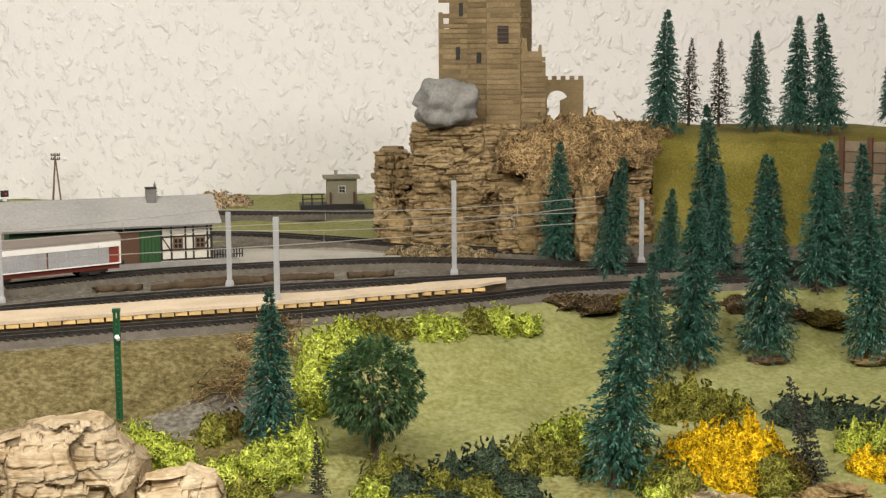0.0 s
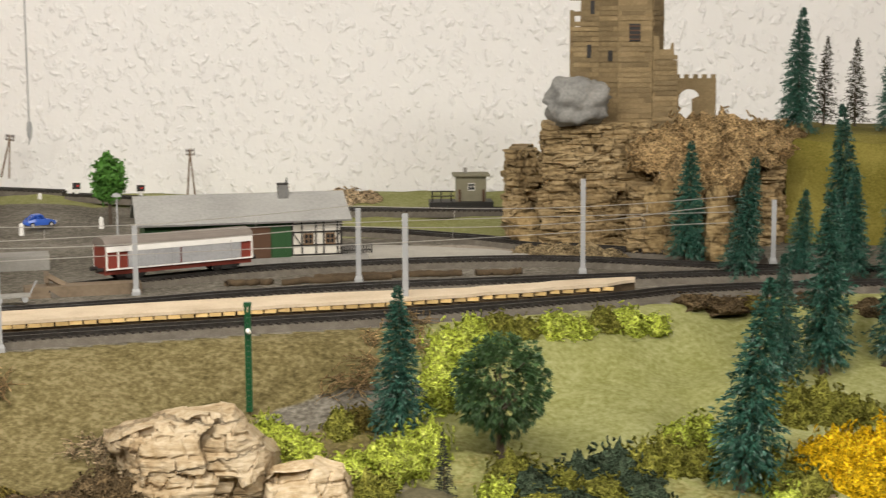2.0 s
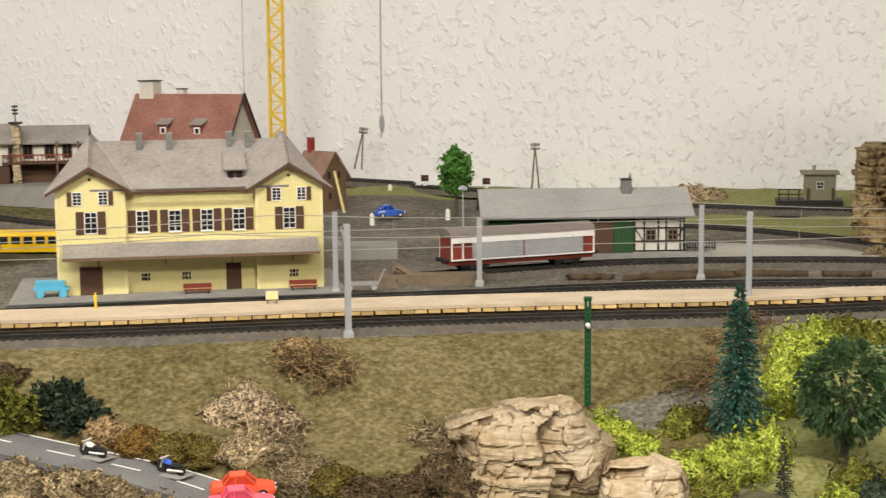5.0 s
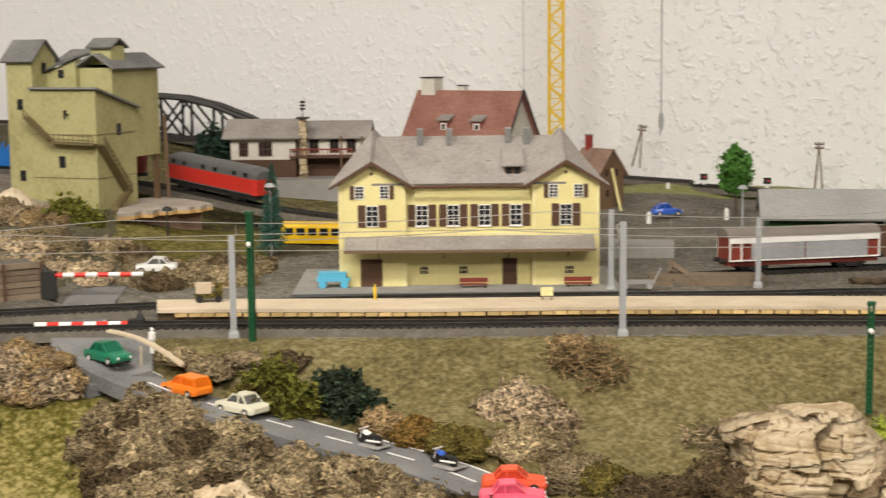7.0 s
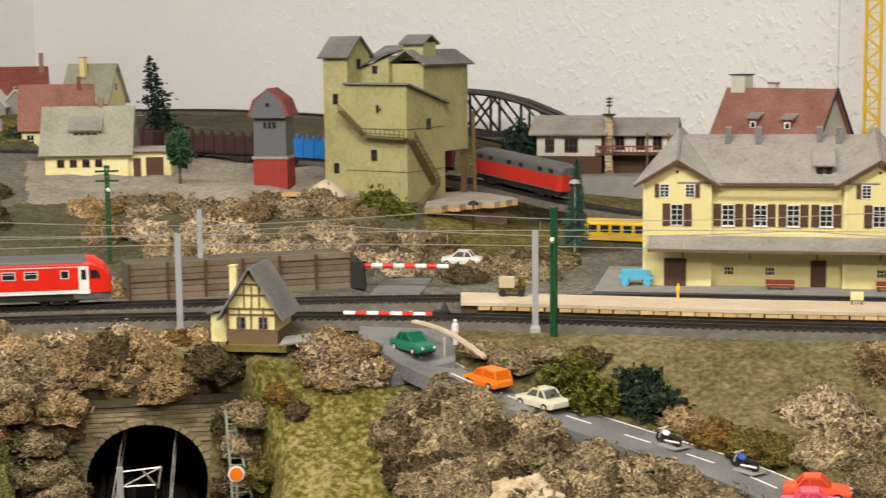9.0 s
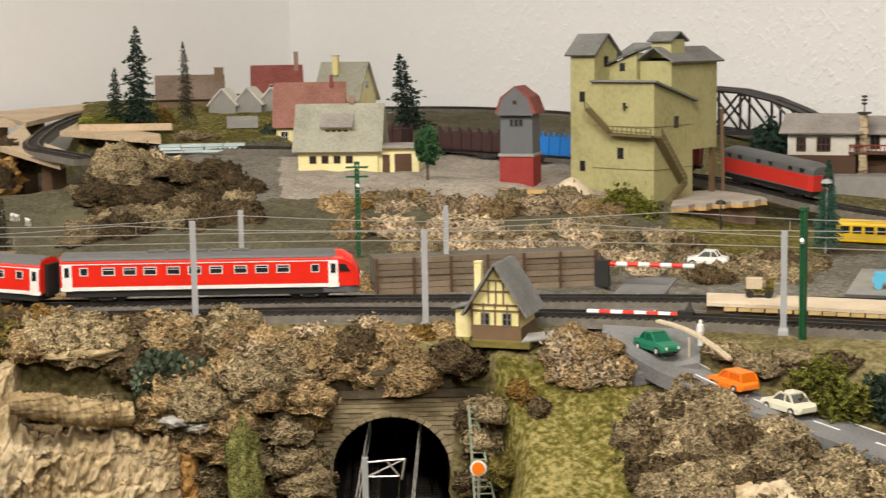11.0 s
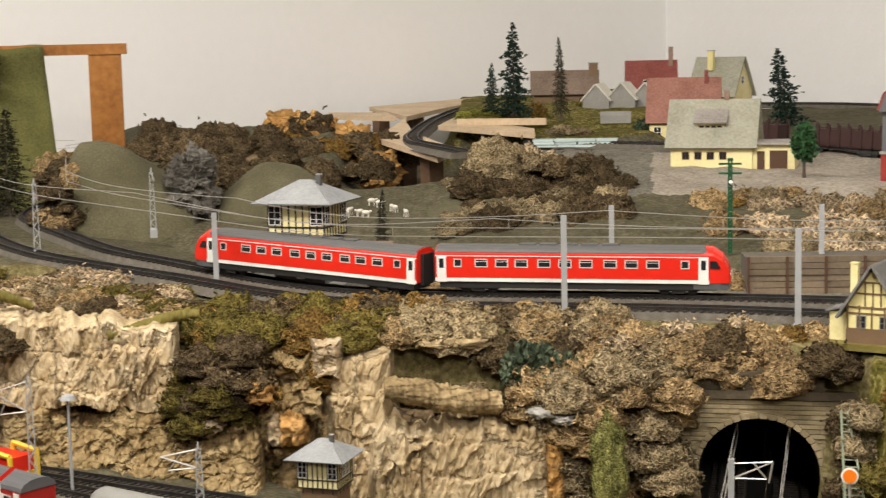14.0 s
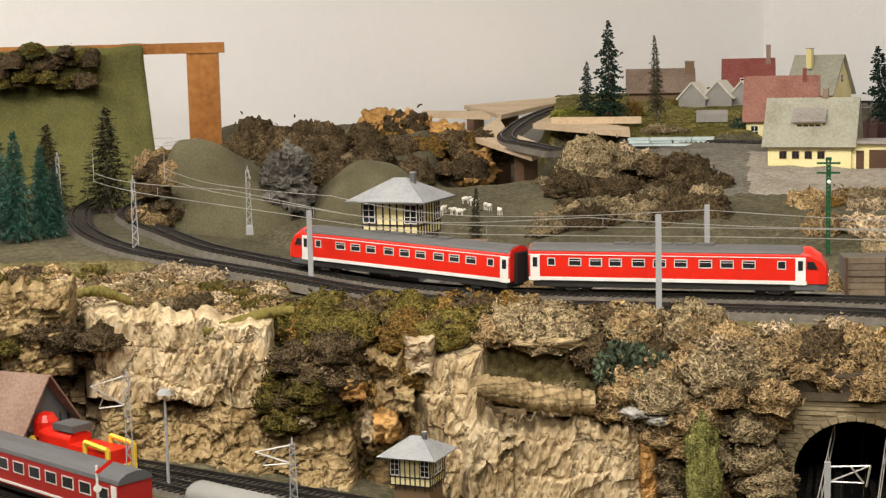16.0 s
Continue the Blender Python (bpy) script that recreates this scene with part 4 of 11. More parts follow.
crag("rust-edged rock fin beside the tunnel", 51.1, 52.2, -0.070, -0.168, 0.056, 0.076, "rock_ochre", 11, 1.0, 0.4, 0.008)
for az, z, w, h, mat_ in ((63.4, -0.036, 0.020, 0.026, "rock_cream"), (62.5, -0.052, 0.030, 0.022, "rock_ochre"), (61.3, -0.085, 0.026, 0.030, "rock_ochre"), (61.9, -0.088, 0.016, 0.026, "rock_cream"), (64.2, -0.082, 0.028, 0.018, "rock_cream"), (60.6, -0.062, 0.020, 0.020, "rock_tan")):
    lip = float(np.interp(az, LIP_AZ, LIP_D))
    stone("rock_block", "broken tan and rust rock block in the cliff", *spot(az, lip - 0.045), (w, 0.05, h), mat_, z=z - h / 2, turn=az, seed=int(az * 10), amp=0.5, cuts=4, square=0.6)
# overhanging rolls of bark rock
def bark_roll(az, d, z, length, r, turn, material, label, seed):
    verts, faces = [], []
    n, k = 90, 20
    for i in range(n + 1):
        s = i / n
        for j in range(k):
            a = 2 * math.pi * j / k
            rr = r * (0.75 + 0.25 * math.sin(math.pi * s)) * (1 + 0.20 * noise.noise((s * 34 + seed, math.cos(a) * 0.8, math.sin(a) * 0.8)) + 0.10 * (noise.cell((s * 17, a * 0.7, seed)) - 0.5))
            verts.append(((s - 0.5) * length, rr * math.cos(a), rr * math.sin(a) * 0.85 + 0.008 * math.sin(s * 3 + seed)))
    for i in range(n):
        for j in range(k):
            q = (j + 1) % k
            faces.append((i * k + j, i * k + q, (i + 1) * k + q, (i + 1) * k + j))
    faces.append(tuple(range(k)))
    faces.append(tuple(n * k + j for j in reversed(range(k))))
    ob = new("bark_rock", raw_mesh("bark_rock", verts, faces, M[material], True))
    ob.matrix_basis = pose(*spot(az, d), z, 0, 0, turn)
    return tagged(ob, label, "rock", "rock faces")


bark_roll(55.75, 1.318, -0.052, 0.100, 0.0150, 58, "rock_castle", "rolled strip of fluted brown bark as a rock ledge", 2.0)
bark_roll(66.2, 1.465, -0.008, 0.085, 0.0075, 70, "moss_bark", "mossy olive roll of bark along the cliff's edge", 5.0)
bark_roll(71.3, 1.53, 0.010, 0.05, 0.0065, 72, "moss_bark", "short mossy roll of bark along the cliff's edge", 7.0)
# ---- rolling stock ----
M["red"] = plain("traffic_red_body", (0.70, 0.022, 0.010), 0.32, 0, 0.10, 0.5)
M["white"] = plain("white_stripe_paint", (0.80, 0.79, 0.76), 0.4)
M["roof_grey"] = plain("dark_grey_coach_roof", (0.10, 0.10, 0.10), 0.55)
M["under"] = plain("black_underframe", (0.02, 0.019, 0.018), 0.6)
M["skirt"] = plain("grey_skirt", (0.10, 0.10, 0.105), 0.55)
M["glass"] = plain("dark_window_glass", (0.02, 0.022, 0.025), 0.08, 0, 0.1, 0.6)
M["frame"] = plain("pale_window_frame", (0.62, 0.58, 0.55), 0.4)
M["silver"] = shade("silver_grey_tarpaulin_panel", [(0.33, 0.34, 0.36), (0.42, 0.43, 0.45), (0.5, 0.51, 0.53)], 0.4, 0.3, 40, 500, 0.15)
M["oxide"] = plain("oxide_red_wagon", (0.20, 0.035, 0.022), 0.55)
M["brownish"] = plain("grey_brown_wagon_roof", (0.19, 0.165, 0.145), 0.65)
M["blue"] = plain("bright_blue_wagon", (0.012, 0.16, 0.52), 0.4)
M["ore"] = plain("dark_brown_hopper", (0.036, 0.012, 0.011), 0.55)
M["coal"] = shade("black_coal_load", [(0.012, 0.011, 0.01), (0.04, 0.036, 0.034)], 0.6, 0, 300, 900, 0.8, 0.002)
M["iron"] = plain("dark_iron", (0.035, 0.033, 0.032), 0.5, 0.6)
M["loco_red"] = plain("faded_red_locomotive", (0.52, 0.03, 0.02), 0.4)
M["mast_grey"] = plain("grey_mast_paint", (0.34, 0.35, 0.36), 0.5)
M["mast_green"] = plain("dark_green_mast_paint", (0.008, 0.070, 0.026), 0.45)
M["wire"] = plain("pale_metal_wire", (0.50, 0.48, 0.45), 0.35, 0.6)


def along(path, d):
    """The place d metres along a path, and the heading there."""
    d = max(0.0, d)
    i = min(int(d / 0.012), len(path) - 2)
    f = d / 0.012 - i
    p = path[i].lerp(path[i + 1], min(1.0, f))
    return p, (path[i + 1] - path[i]).normalized()


def nearest(path, az):
    return min(range(len(path)), key=lambda i: abs(bearing(path[i].x, path[i].y)[0] - az) + (1000 if i < 1 else 0)) * 0.012


def on_rails(path, d, wheelbase):
    """The pose of a vehicle whose bogies stand on the path; x points along the path."""
    a, _ = along(path, d - wheelbase / 2)
    b, _ = along(path, d + wheelbase / 2)
    w = b - a
    return Matrix.Translation((a + b) / 2 + Vector((0, 0, 0.0042))) @ Matrix.Rotation(math.atan2(w.y, w.x), 4, "Z") @ Matrix.Rotation(-math.atan2(w.z, math.hypot(w.x, w.y)), 4, "Y")


def bogie(root, x, wb=0.026, r=0.0052):
    bm = bmesh.new()
    for s in (-1, 1):
        box(bm, x - wb / 2 - 0.006, s * 0.0105 - 0.0015, 0.004, x + wb / 2 + 0.006, s * 0.0105 + 0.0015, 0.0095)
        box(bm, x - 0.006, s * 0.0115 - 0.0015, 0.002, x + 0.006, s * 0.0115 + 0.0015, 0.006)
    b = part("bogie", bm, M["under"], root)
    for dx in (-wb / 2, wb / 2):
        bm = bmesh.new()
        for s in (-1, 1):
            rod(bm, (x + dx, s * 0.0072, r), (x + dx, s * 0.0098, r), r, r, 12)
        rod(bm, (x + dx, -0.009, r), (x + dx, 0.009, r), 0.0012, 0.0012, 6)
        part("wheelset", bm, M["iron"], b)


def body_section(w, low, high, roof):
    """Half-round roofed coach section as (side, height), from the bottom round."""
    s = [(-w, low), (-w, high)]
    s += [(-w * math.cos(a), high + (roof - high) * math.sin(a)) for a in (0.35, 0.7, 1.1, 1.57, 2.04, 2.44, 2.79)]
    return s + [(w, high), (w, low)]


def hull(bm, rows):
    """Skins rows of rings, capped."""
    vs = [[bm.verts.new(p) for p in r] for r in rows]
    k = len(rows[0])
    for a, b in zip(vs, vs[1:]):
        for i in range(k):
            j = (i + 1) % k
            bm.faces.new((a[i], a[j], b[j], b[i]))
    bm.faces.new(vs[0][::-1])
    bm.faces.new(vs[-1])


def side_window(root, x, z, w, h, y, bars=True):
    s = 1 if y > 0 else -1
    bm = bmesh.new()
    t = 0.0009
    for a in ((-w / 2 - t, -h / 2 - t, w / 2 + t, -h / 2), (-w / 2 - t, h / 2, w / 2 + t, h / 2 + t), (-w / 2 - t, -h / 2, -w / 2, h / 2), (w / 2, -h / 2, w / 2 + t, h / 2)):
        box(bm, x + a[0], min(y, y + s * 0.0005), z + a[1], x + a[2], max(y, y + s * 0.0005), z + a[3])
    if bars:
        box(bm, x - w / 2, min(y, y + s * 0.0004), z + h * 0.18, x + w / 2, max(y, y + s * 0.0004), z + h * 0.18 + 0.0005)
    fr = part("window", bm, M["frame"], root)
    bm = bmesh.new()
    box(bm, x - w / 2, min(y, y + s * 0.00025), z - h / 2, x + w / 2, max(y, y + s * 0.00025), z + h / 2)
    part("pane", bm, M["glass"], fr)


def railcar(m, label):
    """A two-ended diesel railcar's half: a cab with a sloped front at +x, a gangway at -x."""
    root = thing("railcar", label, "train", m, "railcars of one train")
    L, w, low, high, roof = 0.1405, 0.0162, 0.0125, 0.0385, 0.0458
    ring = body_section(w, low, high, roof)
    bm = bmesh.new()
    xs = [(-L, 1.0, 1.0), (L - 0.024, 1.0, 1.0), (L - 0.016, 0.985, 0.985), (L - 0.007, 0.94, 0.80), (L - 0.002, 0.88, 0.55), (L, 0.80, 0.30)]
    hull(bm, [[(x, y * a, low + (z - low) * b if z > low else z) for y, z in ring] for x, a, b in xs])
    part("body", bm, M["red"], root, "bright red coach body")
    bm = bmesh.new()
    top = body_section(w * 0.985, high + 0.0015, high + 0.002, roof + 0.0006)
    hull(bm, [[(x, y * a, high + (z - high) * b) for y, z in top] for x, a, b in ((-L + 0.001, 1, 1), (L - 0.026, 1, 1), (L - 0.018, 0.9, 0.75))])
    part("roof", bm, M["roof_grey"], root, "dark grey ribbed roof")
    for s in (-1, 1):
        y = s * w
        a, b = sorted((y - s * 0.0005, y + s * 0.0003))
        bm = bmesh.new()
        box(bm, -L, a, low - 0.0006, L - 0.019, b, low + 0.0028)
        part("white_stripe", bm, M["white"], root)
        bm = bmesh.new()
        box(bm, -L, a, high - 0.0022, L - 0.020, b, high - 0.0014)
        part("cream_line", bm, M["white"], root)
        for x in (-L + 0.0065, L - 0.0245):
            bm = bmesh.new()
            box(bm, x - 0.0046, a, low - 0.001, x + 0.0046, b + (0.0004 if s > 0 else 0), high - 0.002)
            if s < 0:
                box(bm, x - 0.0046, y - 0.0007, low - 0.001, x + 0.0046, y, high - 0.002)
            d = part("door", bm, M["white"], root, "white passenger door")
            bm = bmesh.new()
            c, e = sorted((y + s * 0.0007, y + s * 0.0011))
            box(bm, x - 0.0022, c, 0.025, x + 0.0022, e, 0.034)
            part("pane", bm, M["glass"], d)
        for x in (-0.118, -0.095, -0.075, -0.056, -0.034, -0.014, 0.006, 0.029, 0.049, 0.069, 0.099):
            small = x in (-0.118, 0.099)
            side_window(root, x, 0.0298, 0.0062 if small else 0.0108, 0.0062, y, not small)
        bm = bmesh.new()
        pts = [(L - 0.0185, y * 1.012, 0.0265), (L - 0.009, y * 0.985, 0.0265), (L - 0.0125, y * 0.985, 0.0332), (L - 0.0185, y * 1.012, 0.0335)]
        slab(bm, pts if s < 0 else pts[::-1], (0, s, 0), 0.0004)
        part("cab_window", bm, M["glass"], root)
    bm = bmesh.new()
    slab(bm, [(L - 0.0125, -0.0125, 0.0365), (L - 0.0035, -0.0115, 0.0262), (L - 0.0035, 0.0115, 0.0262), (L - 0.0125, 0.0125, 0.0365)], (1, 0, 0.8), 0.0006)
    part("windscreen", bm, M["glass"], root)
    for y in (-0.010, 0.010):
        bm = bmesh.new()
        rod(bm, (L - 0.003, y, 0.0205), (L + 0.0008, y, 0.0205), 0.0016, 0.0016, 8)
        part("headlight", bm, M["white"], root)
    bm = bmesh.new()
    box(bm, -L + 0.004, -0.0145, 0.0055, L - 0.012, 0.0145, low)
    part("underframe", bm, M["under"], root)
    bm = bmesh.new()
    hull(bm, [[(x, -0.0155 * k, 0.0065), (x, -0.0155 * k, low), (x, 0.0155 * k, low), (x, 0.0155 * k, 0.0065)] for x, k in ((L - 0.034, 1), (L - 0.010, 0.97), (L - 0.001, 0.78))])
    part("front_skirt", bm, M["skirt"], root)
    bogie(root, -L + 0.042)
    bogie(root, L - 0.048)
    bm = bmesh.new()
    box(bm, -L - 0.0035, -0.009, 0.010, -L, 0.009, 0.040)
    part("gangway", bm, M["under"], root, "black rubber gangway")
    bm = bmesh.new()
    for x in (-0.06, -0.04, -0.02, 0.0, 0.02):
        box(bm, x, -0.006, roof, x + 0.016, 0.006, roof + 0.0014)
    part("roof_vents", bm, M["roof_grey"], root)
    return root


# the train stands on the inner track between the level crossing and the signal cabin
HEAD = nearest(BACK, 64.2)
railcar(on_rails(BACK, HEAD - 0.1405, 0.175), "bright red diesel railcar with white doors on the inner track")
railcar(on_rails(BACK, HEAD - 0.1405 - 0.290, 0.175) @ Matrix.Rotation(math.pi, 4, "Z"), "bright red driving trailer coupled behind the railcar")


def goods_wagon(m):
    root = thing("sliding_wall_wagon", "silver sliding-wall goods wagon with oxide-red ends", "goods wagon", m)
    L, w = 0.083, 0.0165
    bm = bmesh.new()
    hull(bm, [[(x, y, z) for y, z in body_section(w, 0.036, 0.0375, 0.0445)] for x in (-L - 0.001, L + 0.001)])
    part("roof", bm, M["brownish"], root)
    bm = bmesh.new()
    box(bm, -L, -w + 0.001, 0.012, L, w - 0.001, 0.036)
    part("body", bm, M["oxide"], root)
    bm = bmesh.new()
    box(bm, -L, -0.013, 0.0065, L, 0.013, 0.012)
    part("underframe", bm, M["oxide"], root)
    for s in (-1, 1):
        for x0, x1 in ((-L + 0.024, -0.0008), (0.0008, L - 0.0135)):
            bm = bmesh.new()
            a, b = sorted((s * (w - 0.001), s * (w + 0.0004)))
            n = 6
            box(bm, x0, min(a, b) + 0.0003, 0.0135, x1, max(a, b) - 0.0003, 0.030)
            p = part("sliding_wall", bm, M["silver"], root, "silver ribbed sliding wall")
            for i in range(n):
                c, d = x0 + (x1 - x0) * i / n, x0 + (x1 - x0) * (i + 1) / n
                bm = bmesh.new()
                box(bm, c, a, 0.0135, d - 0.0006, b, 0.030)
                part("wall_panel", bm, M["silver"], p)
        bm = bmesh.new()
        a, b = sorted((s * (w - 0.001), s * (w + 0.0008)))
        box(bm, -L, a, 0.0302, L, b, 0.0358)
        box(bm, -L, a, 0.0118, L, b, 0.0132)
        for x in (-L, -L + 0.0125, L - 0.0014):
            box(bm, x, a, 0.0132, x + 0.0014, b, 0.0302)
        part("white_frame", bm, M["white"], root)
    for x in (-0.054, 0.054):
        bogie(root, x, 0.020)
    for x in (-L, L):
        for y in (-0.0085, 0.0085):
            bm = bmesh.new()
            rod(bm, (x, y, 0.0115), (x + math.copysign(0.007, x), y, 0.0115), 0.002, 0.0026, 8)
            part("buffer", bm, M["iron"], root)
    return root


goods_wagon(on_rails(SIDING, nearest(SIDING, 9.5), 0.11))


def hopper(m, label, colour="ore", load="coal", L=0.062):
    root = thing("hopper_wagon", label, "goods wagon", m, "ore wagons")
    bm = bmesh.new()
    for s in (-1, 1):
        box(bm, -L, s * 0.015 - 0.0008, 0.014, L, s * 0.015 + 0.0008, 0.036)
        box(bm, s * (L - 0.001) - 0.001, -0.015, 0.014, s * (L - 0.001) + 0.001, 0.015, 0.036)
    box(bm, -L, -0.015, 0.012, L, 0.015, 0.0145)
    body = part("body", bm, M[colour], root)
    rib = None
    for i in range(9):
        for s in (-1, 1):
            if rib is None:
                bm = bmesh.new()
                box(bm, -0.0014, -0.0016, 0.012, 0.0014, 0.0016, 0.0425)
                rib = finish(bm, "rib", M[colour])
            ob = new("rib", rib)
            ob.parent = root
            ob.matrix_basis = pose(-L + 2 * L * i / 8, s * 0.0158, 0)
    bm = bmesh.new()
    n = 24
    grid = [[bm.verts.new((-L + 2 * L * i / n, -0.014 + 0.028 * j / 6, 0.030 + 0.006 * math.sin(math.pi * j / 6) * (0.5 + 0.5 * abs(math.sin(i * 1.3))) + 0.002 * noise.noise((i, j, 0)))) for j in range(7)] for i in range(n + 1)]
    for i in range(n):
        for j in range(6):
            bm.faces.new((grid[i][j], grid[i + 1][j], grid[i + 1][j + 1], grid[i][j + 1]))
    part("load", bm, M[load], root)
    bm = bmesh.new()
    box(bm, -L - 0.004, -0.011, 0.0075, L + 0.004, 0.011, 0.012)
    part("underframe", bm, M["under"], root)
    for x in (-L + 0.022, L - 0.022):
        bogie(root, x, 0.018)
    return root


def locomotive(m):
    root = thing("diesel_locomotive", "red diesel locomotive with a grey roof, heading the ore train", "locomotive", m)
    L, w = 0.092, 0.0165
    bm = bmesh.new()
    hull(bm, [[(x, y * a, z) for y, z in ((-w, 0.0125), (-w, 0.0325), (w, 0.0325), (w, 0.0125))] for x, a in ((-L, 0.86), (-L + 0.008, 1), (L - 0.008, 1), (L, 0.86))])
    part("body", bm, M["loco_red"], root)
    bm = bmesh.new()
    hull(bm, [[(x, y * a, 0.0325 + (z - 0.0325) * b) for y, z in body_section(w * 1.004, 0.0325, 0.040, 0.0475)] for x, a, b in ((-L + 0.001, 0.84, 0.7), (-L + 0.013, 1, 1), (L - 0.013, 1, 1), (L - 0.001, 0.84, 0.7))])
    part("roof", bm, M["roof_grey"], root, "grey upper body and roof")
    for s in (-1, 1):
        for x in (-0.072, -0.05, -0.012, 0.012, 0.05, 0.072):
            bm = bmesh.new()
            a, b = sorted((s * w * 1.004, s * (w + 0.0006)))
            box(bm, x - 0.004, a, 0.0345, x + 0.004, b, 0.0395)
            part("window", bm, M["glass"], root)
        bm = bmesh.new()
        a, b = sorted((s * w, s * (w + 0.0005)))
        box(bm, -L + 0.009, a, 0.0125, L - 0.009, b, 0.0140)
        part("lower_stripe", bm, M["skirt"], root)
    bm = bmesh.new()
    box(bm, -L + 0.004, -0.014, 0.006, L - 0.004, 0.014, 0.0125)
    part("underframe", bm, M["under"], root)
    for x in (-0.05, 0.05):
        bogie(root, x, 0.028)
    return root


# the ore line: level behind the house, down past the silo
ORE = railway("railway_track", "branch line behind the house with an ore train", polar(
    (52.5, 2.46, 0.088), (49, 2.42, 0.086), (46, 2.37, 0.083), (42, 2.28, 0.074), (38, 2.225, 0.066), (34, 2.20, 0.056), (32.1, 2.165, 0.049), (30.4, 2.09, 0.042), (28.8, 2.03, 0.034), (26.5, 1.985, 0.025), (24, 1.965, 0.017), (20, 1.94, 0.008)))
locomotive(on_rails(ORE, nearest(ORE, 30.35), 0.10))
hopper(on_rails(ORE, nearest(ORE, 34.4), 0.07), "oxide-brown hopper wagon under the silo", "oxide")
hopper(on_rails(ORE, nearest(ORE, 38.0), 0.07), "blue open wagon beside the silo", "blue")
for a in (41.4, 44.8):
    hopper(on_rails(ORE, nearest(ORE, a), 0.07), "dark brown ore hopper wagon with stakes and a load")

# tracks by the back wall
railway("railway_track", "track on the low embankment by the wall", polar((13, 2.50, 0.012), (8, 2.38, 0.008), (3.4, 2.26, 0.006), (-1.5, 2.24, 0.006), (-6, 2.22, 0.006), (-12, 2.2, 0.006)))
railway("railway_track", "yard track behind the loading shed", polar((9, 2.12, 0), (3, 2.06, 0), (-1, 1.98, 0), (-4, 1.90, 0), (-8, 1.84, 0), (-12, 1.80, 0)))
railway("railway_track", "raised track along the room wall", [(x, y, lay(x, y) + 0.007) for x, y in (spot(a, d) for a, d in ((13.2, 2.545), (17.5, 2.595), (22, 2.67), (27, 2.78), (33, 2.95), (40, 3.24), (45.0, 3.48)))])
railway("railway_track", "curved track on bare plywood in the corner", [(-2.45, 2.35, 0.119), (-2.60, 2.10, 0.119), (-2.50, 1.80, 0.119), (-2.30, 1.57, 0.112), (-2.08, 1.375, 0.103), (-1.93, 1.275, 0.101), (-1.82, 1.235, 0.101), (-1.70, 1.20, 0.100)])


# ---- platform between the main tracks ----
def platform():
    root = thing("platform", "long sand-coloured island platform with a brick edge", "platform", kind="structure")
    n = 80
    top, inner, outer = [], [], []
    for i in range(n + 1):
        az = -7.3 + (32.6 + 7.3) * i / n
        f = min(FRONT, key=lambda p: abs(bearing(p.x, p.y)[0] - az))
        b = min(BACK, key=lambda p: abs(bearing(p.x, p.y)[0] - az))
        df, db = bearing(f.x, f.y)[1] + 0.0215, bearing(b.x, b.y)[1] - 0.020
        db = min(db, bearing(f.x, f.y)[1] + (0.078 if az > 4 else 0.062 + 0.016 * smooth(-2, 4, az)))
        squeeze = smooth(0, 1.2, az + 7.3)
        mid = (df + db) / 2
        df, db = mid + (df - mid) * (0.45 + 0.55 * squeeze), mid + (db - mid) * (0.45 + 0.55 * squeeze)
        inner.append((az, df))
        outer.append((az, db))
    for name, z0, z1, grow, mat_ in (("deck", 0.0085, 0.0115, 0.0, "sand_deck"), ("core", -0.008, 0.0085, -0.003, "deck_core")):
        bm = bmesh.new()
        rows = []
        for (a, df), (_, db) in zip(inner, outer):
            rows.append([bm.verts.new((*spot(a, d), z)) for d, z in ((df - grow, z0), (df - grow, z1), (db + grow, z1), (db + grow, z0))])
        for a, b in zip(rows, rows[1:]):
            for i in range(4):
                j = (i + 1) % 4
                bm.faces.new((a[i], b[i], b[j], a[j]))
        bm.faces.new(rows[0])
        bm.faces.new(rows[-1][::-1])
        part(name, bm, M[mat_], root)
    # brick courses showing along the front edge
    g = np.random.RandomState(4)
    me = None
    for i in range(78):
        az = -6.6 + 38.6 * (i + 0.5) / 78 + g.uniform(-0.02, 0.02)
        k = min(range(n), key=lambda j: abs(inner[j][0] - az))
        d = inner[k][1] + (inner[k + 1][1] - inner[k][1]) * (az - inner[k][0]) / (inner[k + 1][0] - inner[k][0])
        if me is None:
            bm = bmesh.new()
            box(bm, -0.0053, -0.0006, 0, 0.0053, 0.0012, 0.0032)
            me = finish(bm, "brick", M["edge_brick"])
        ob = new("brick", me)
        ob.parent = root
        h = d + 0.0012 if g.uniform() < 0.2 else d + 0.0003
        x, y = spot(az, h)
        ob.matrix_basis = pose(x, y, 0.0048, 0, 0, az + g.uniform(-2, 2))
    return root


M["sand_deck"] = shade("sand_coloured_platform_top", [(0.46, 0.37, 0.26), (0.58, 0.48, 0.35), (0.66, 0.56, 0.43)], 0.9, 0, 30, 500, 0.1)
M["deck_core"] = shade("dark_platform_core", [(0.05, 0.035, 0.02), (0.10, 0.07, 0.04)], 0.9, 0, 90, 500)
M["edge_brick"] = shade("yellow_edge_brick", [(0.42, 0.26, 0.09), (0.60, 0.42, 0.18), (0.70, 0.54, 0.28)], 0.8, 0, 80, 600, 0.2, 0.0006, 1.0, 0.25)
platform()


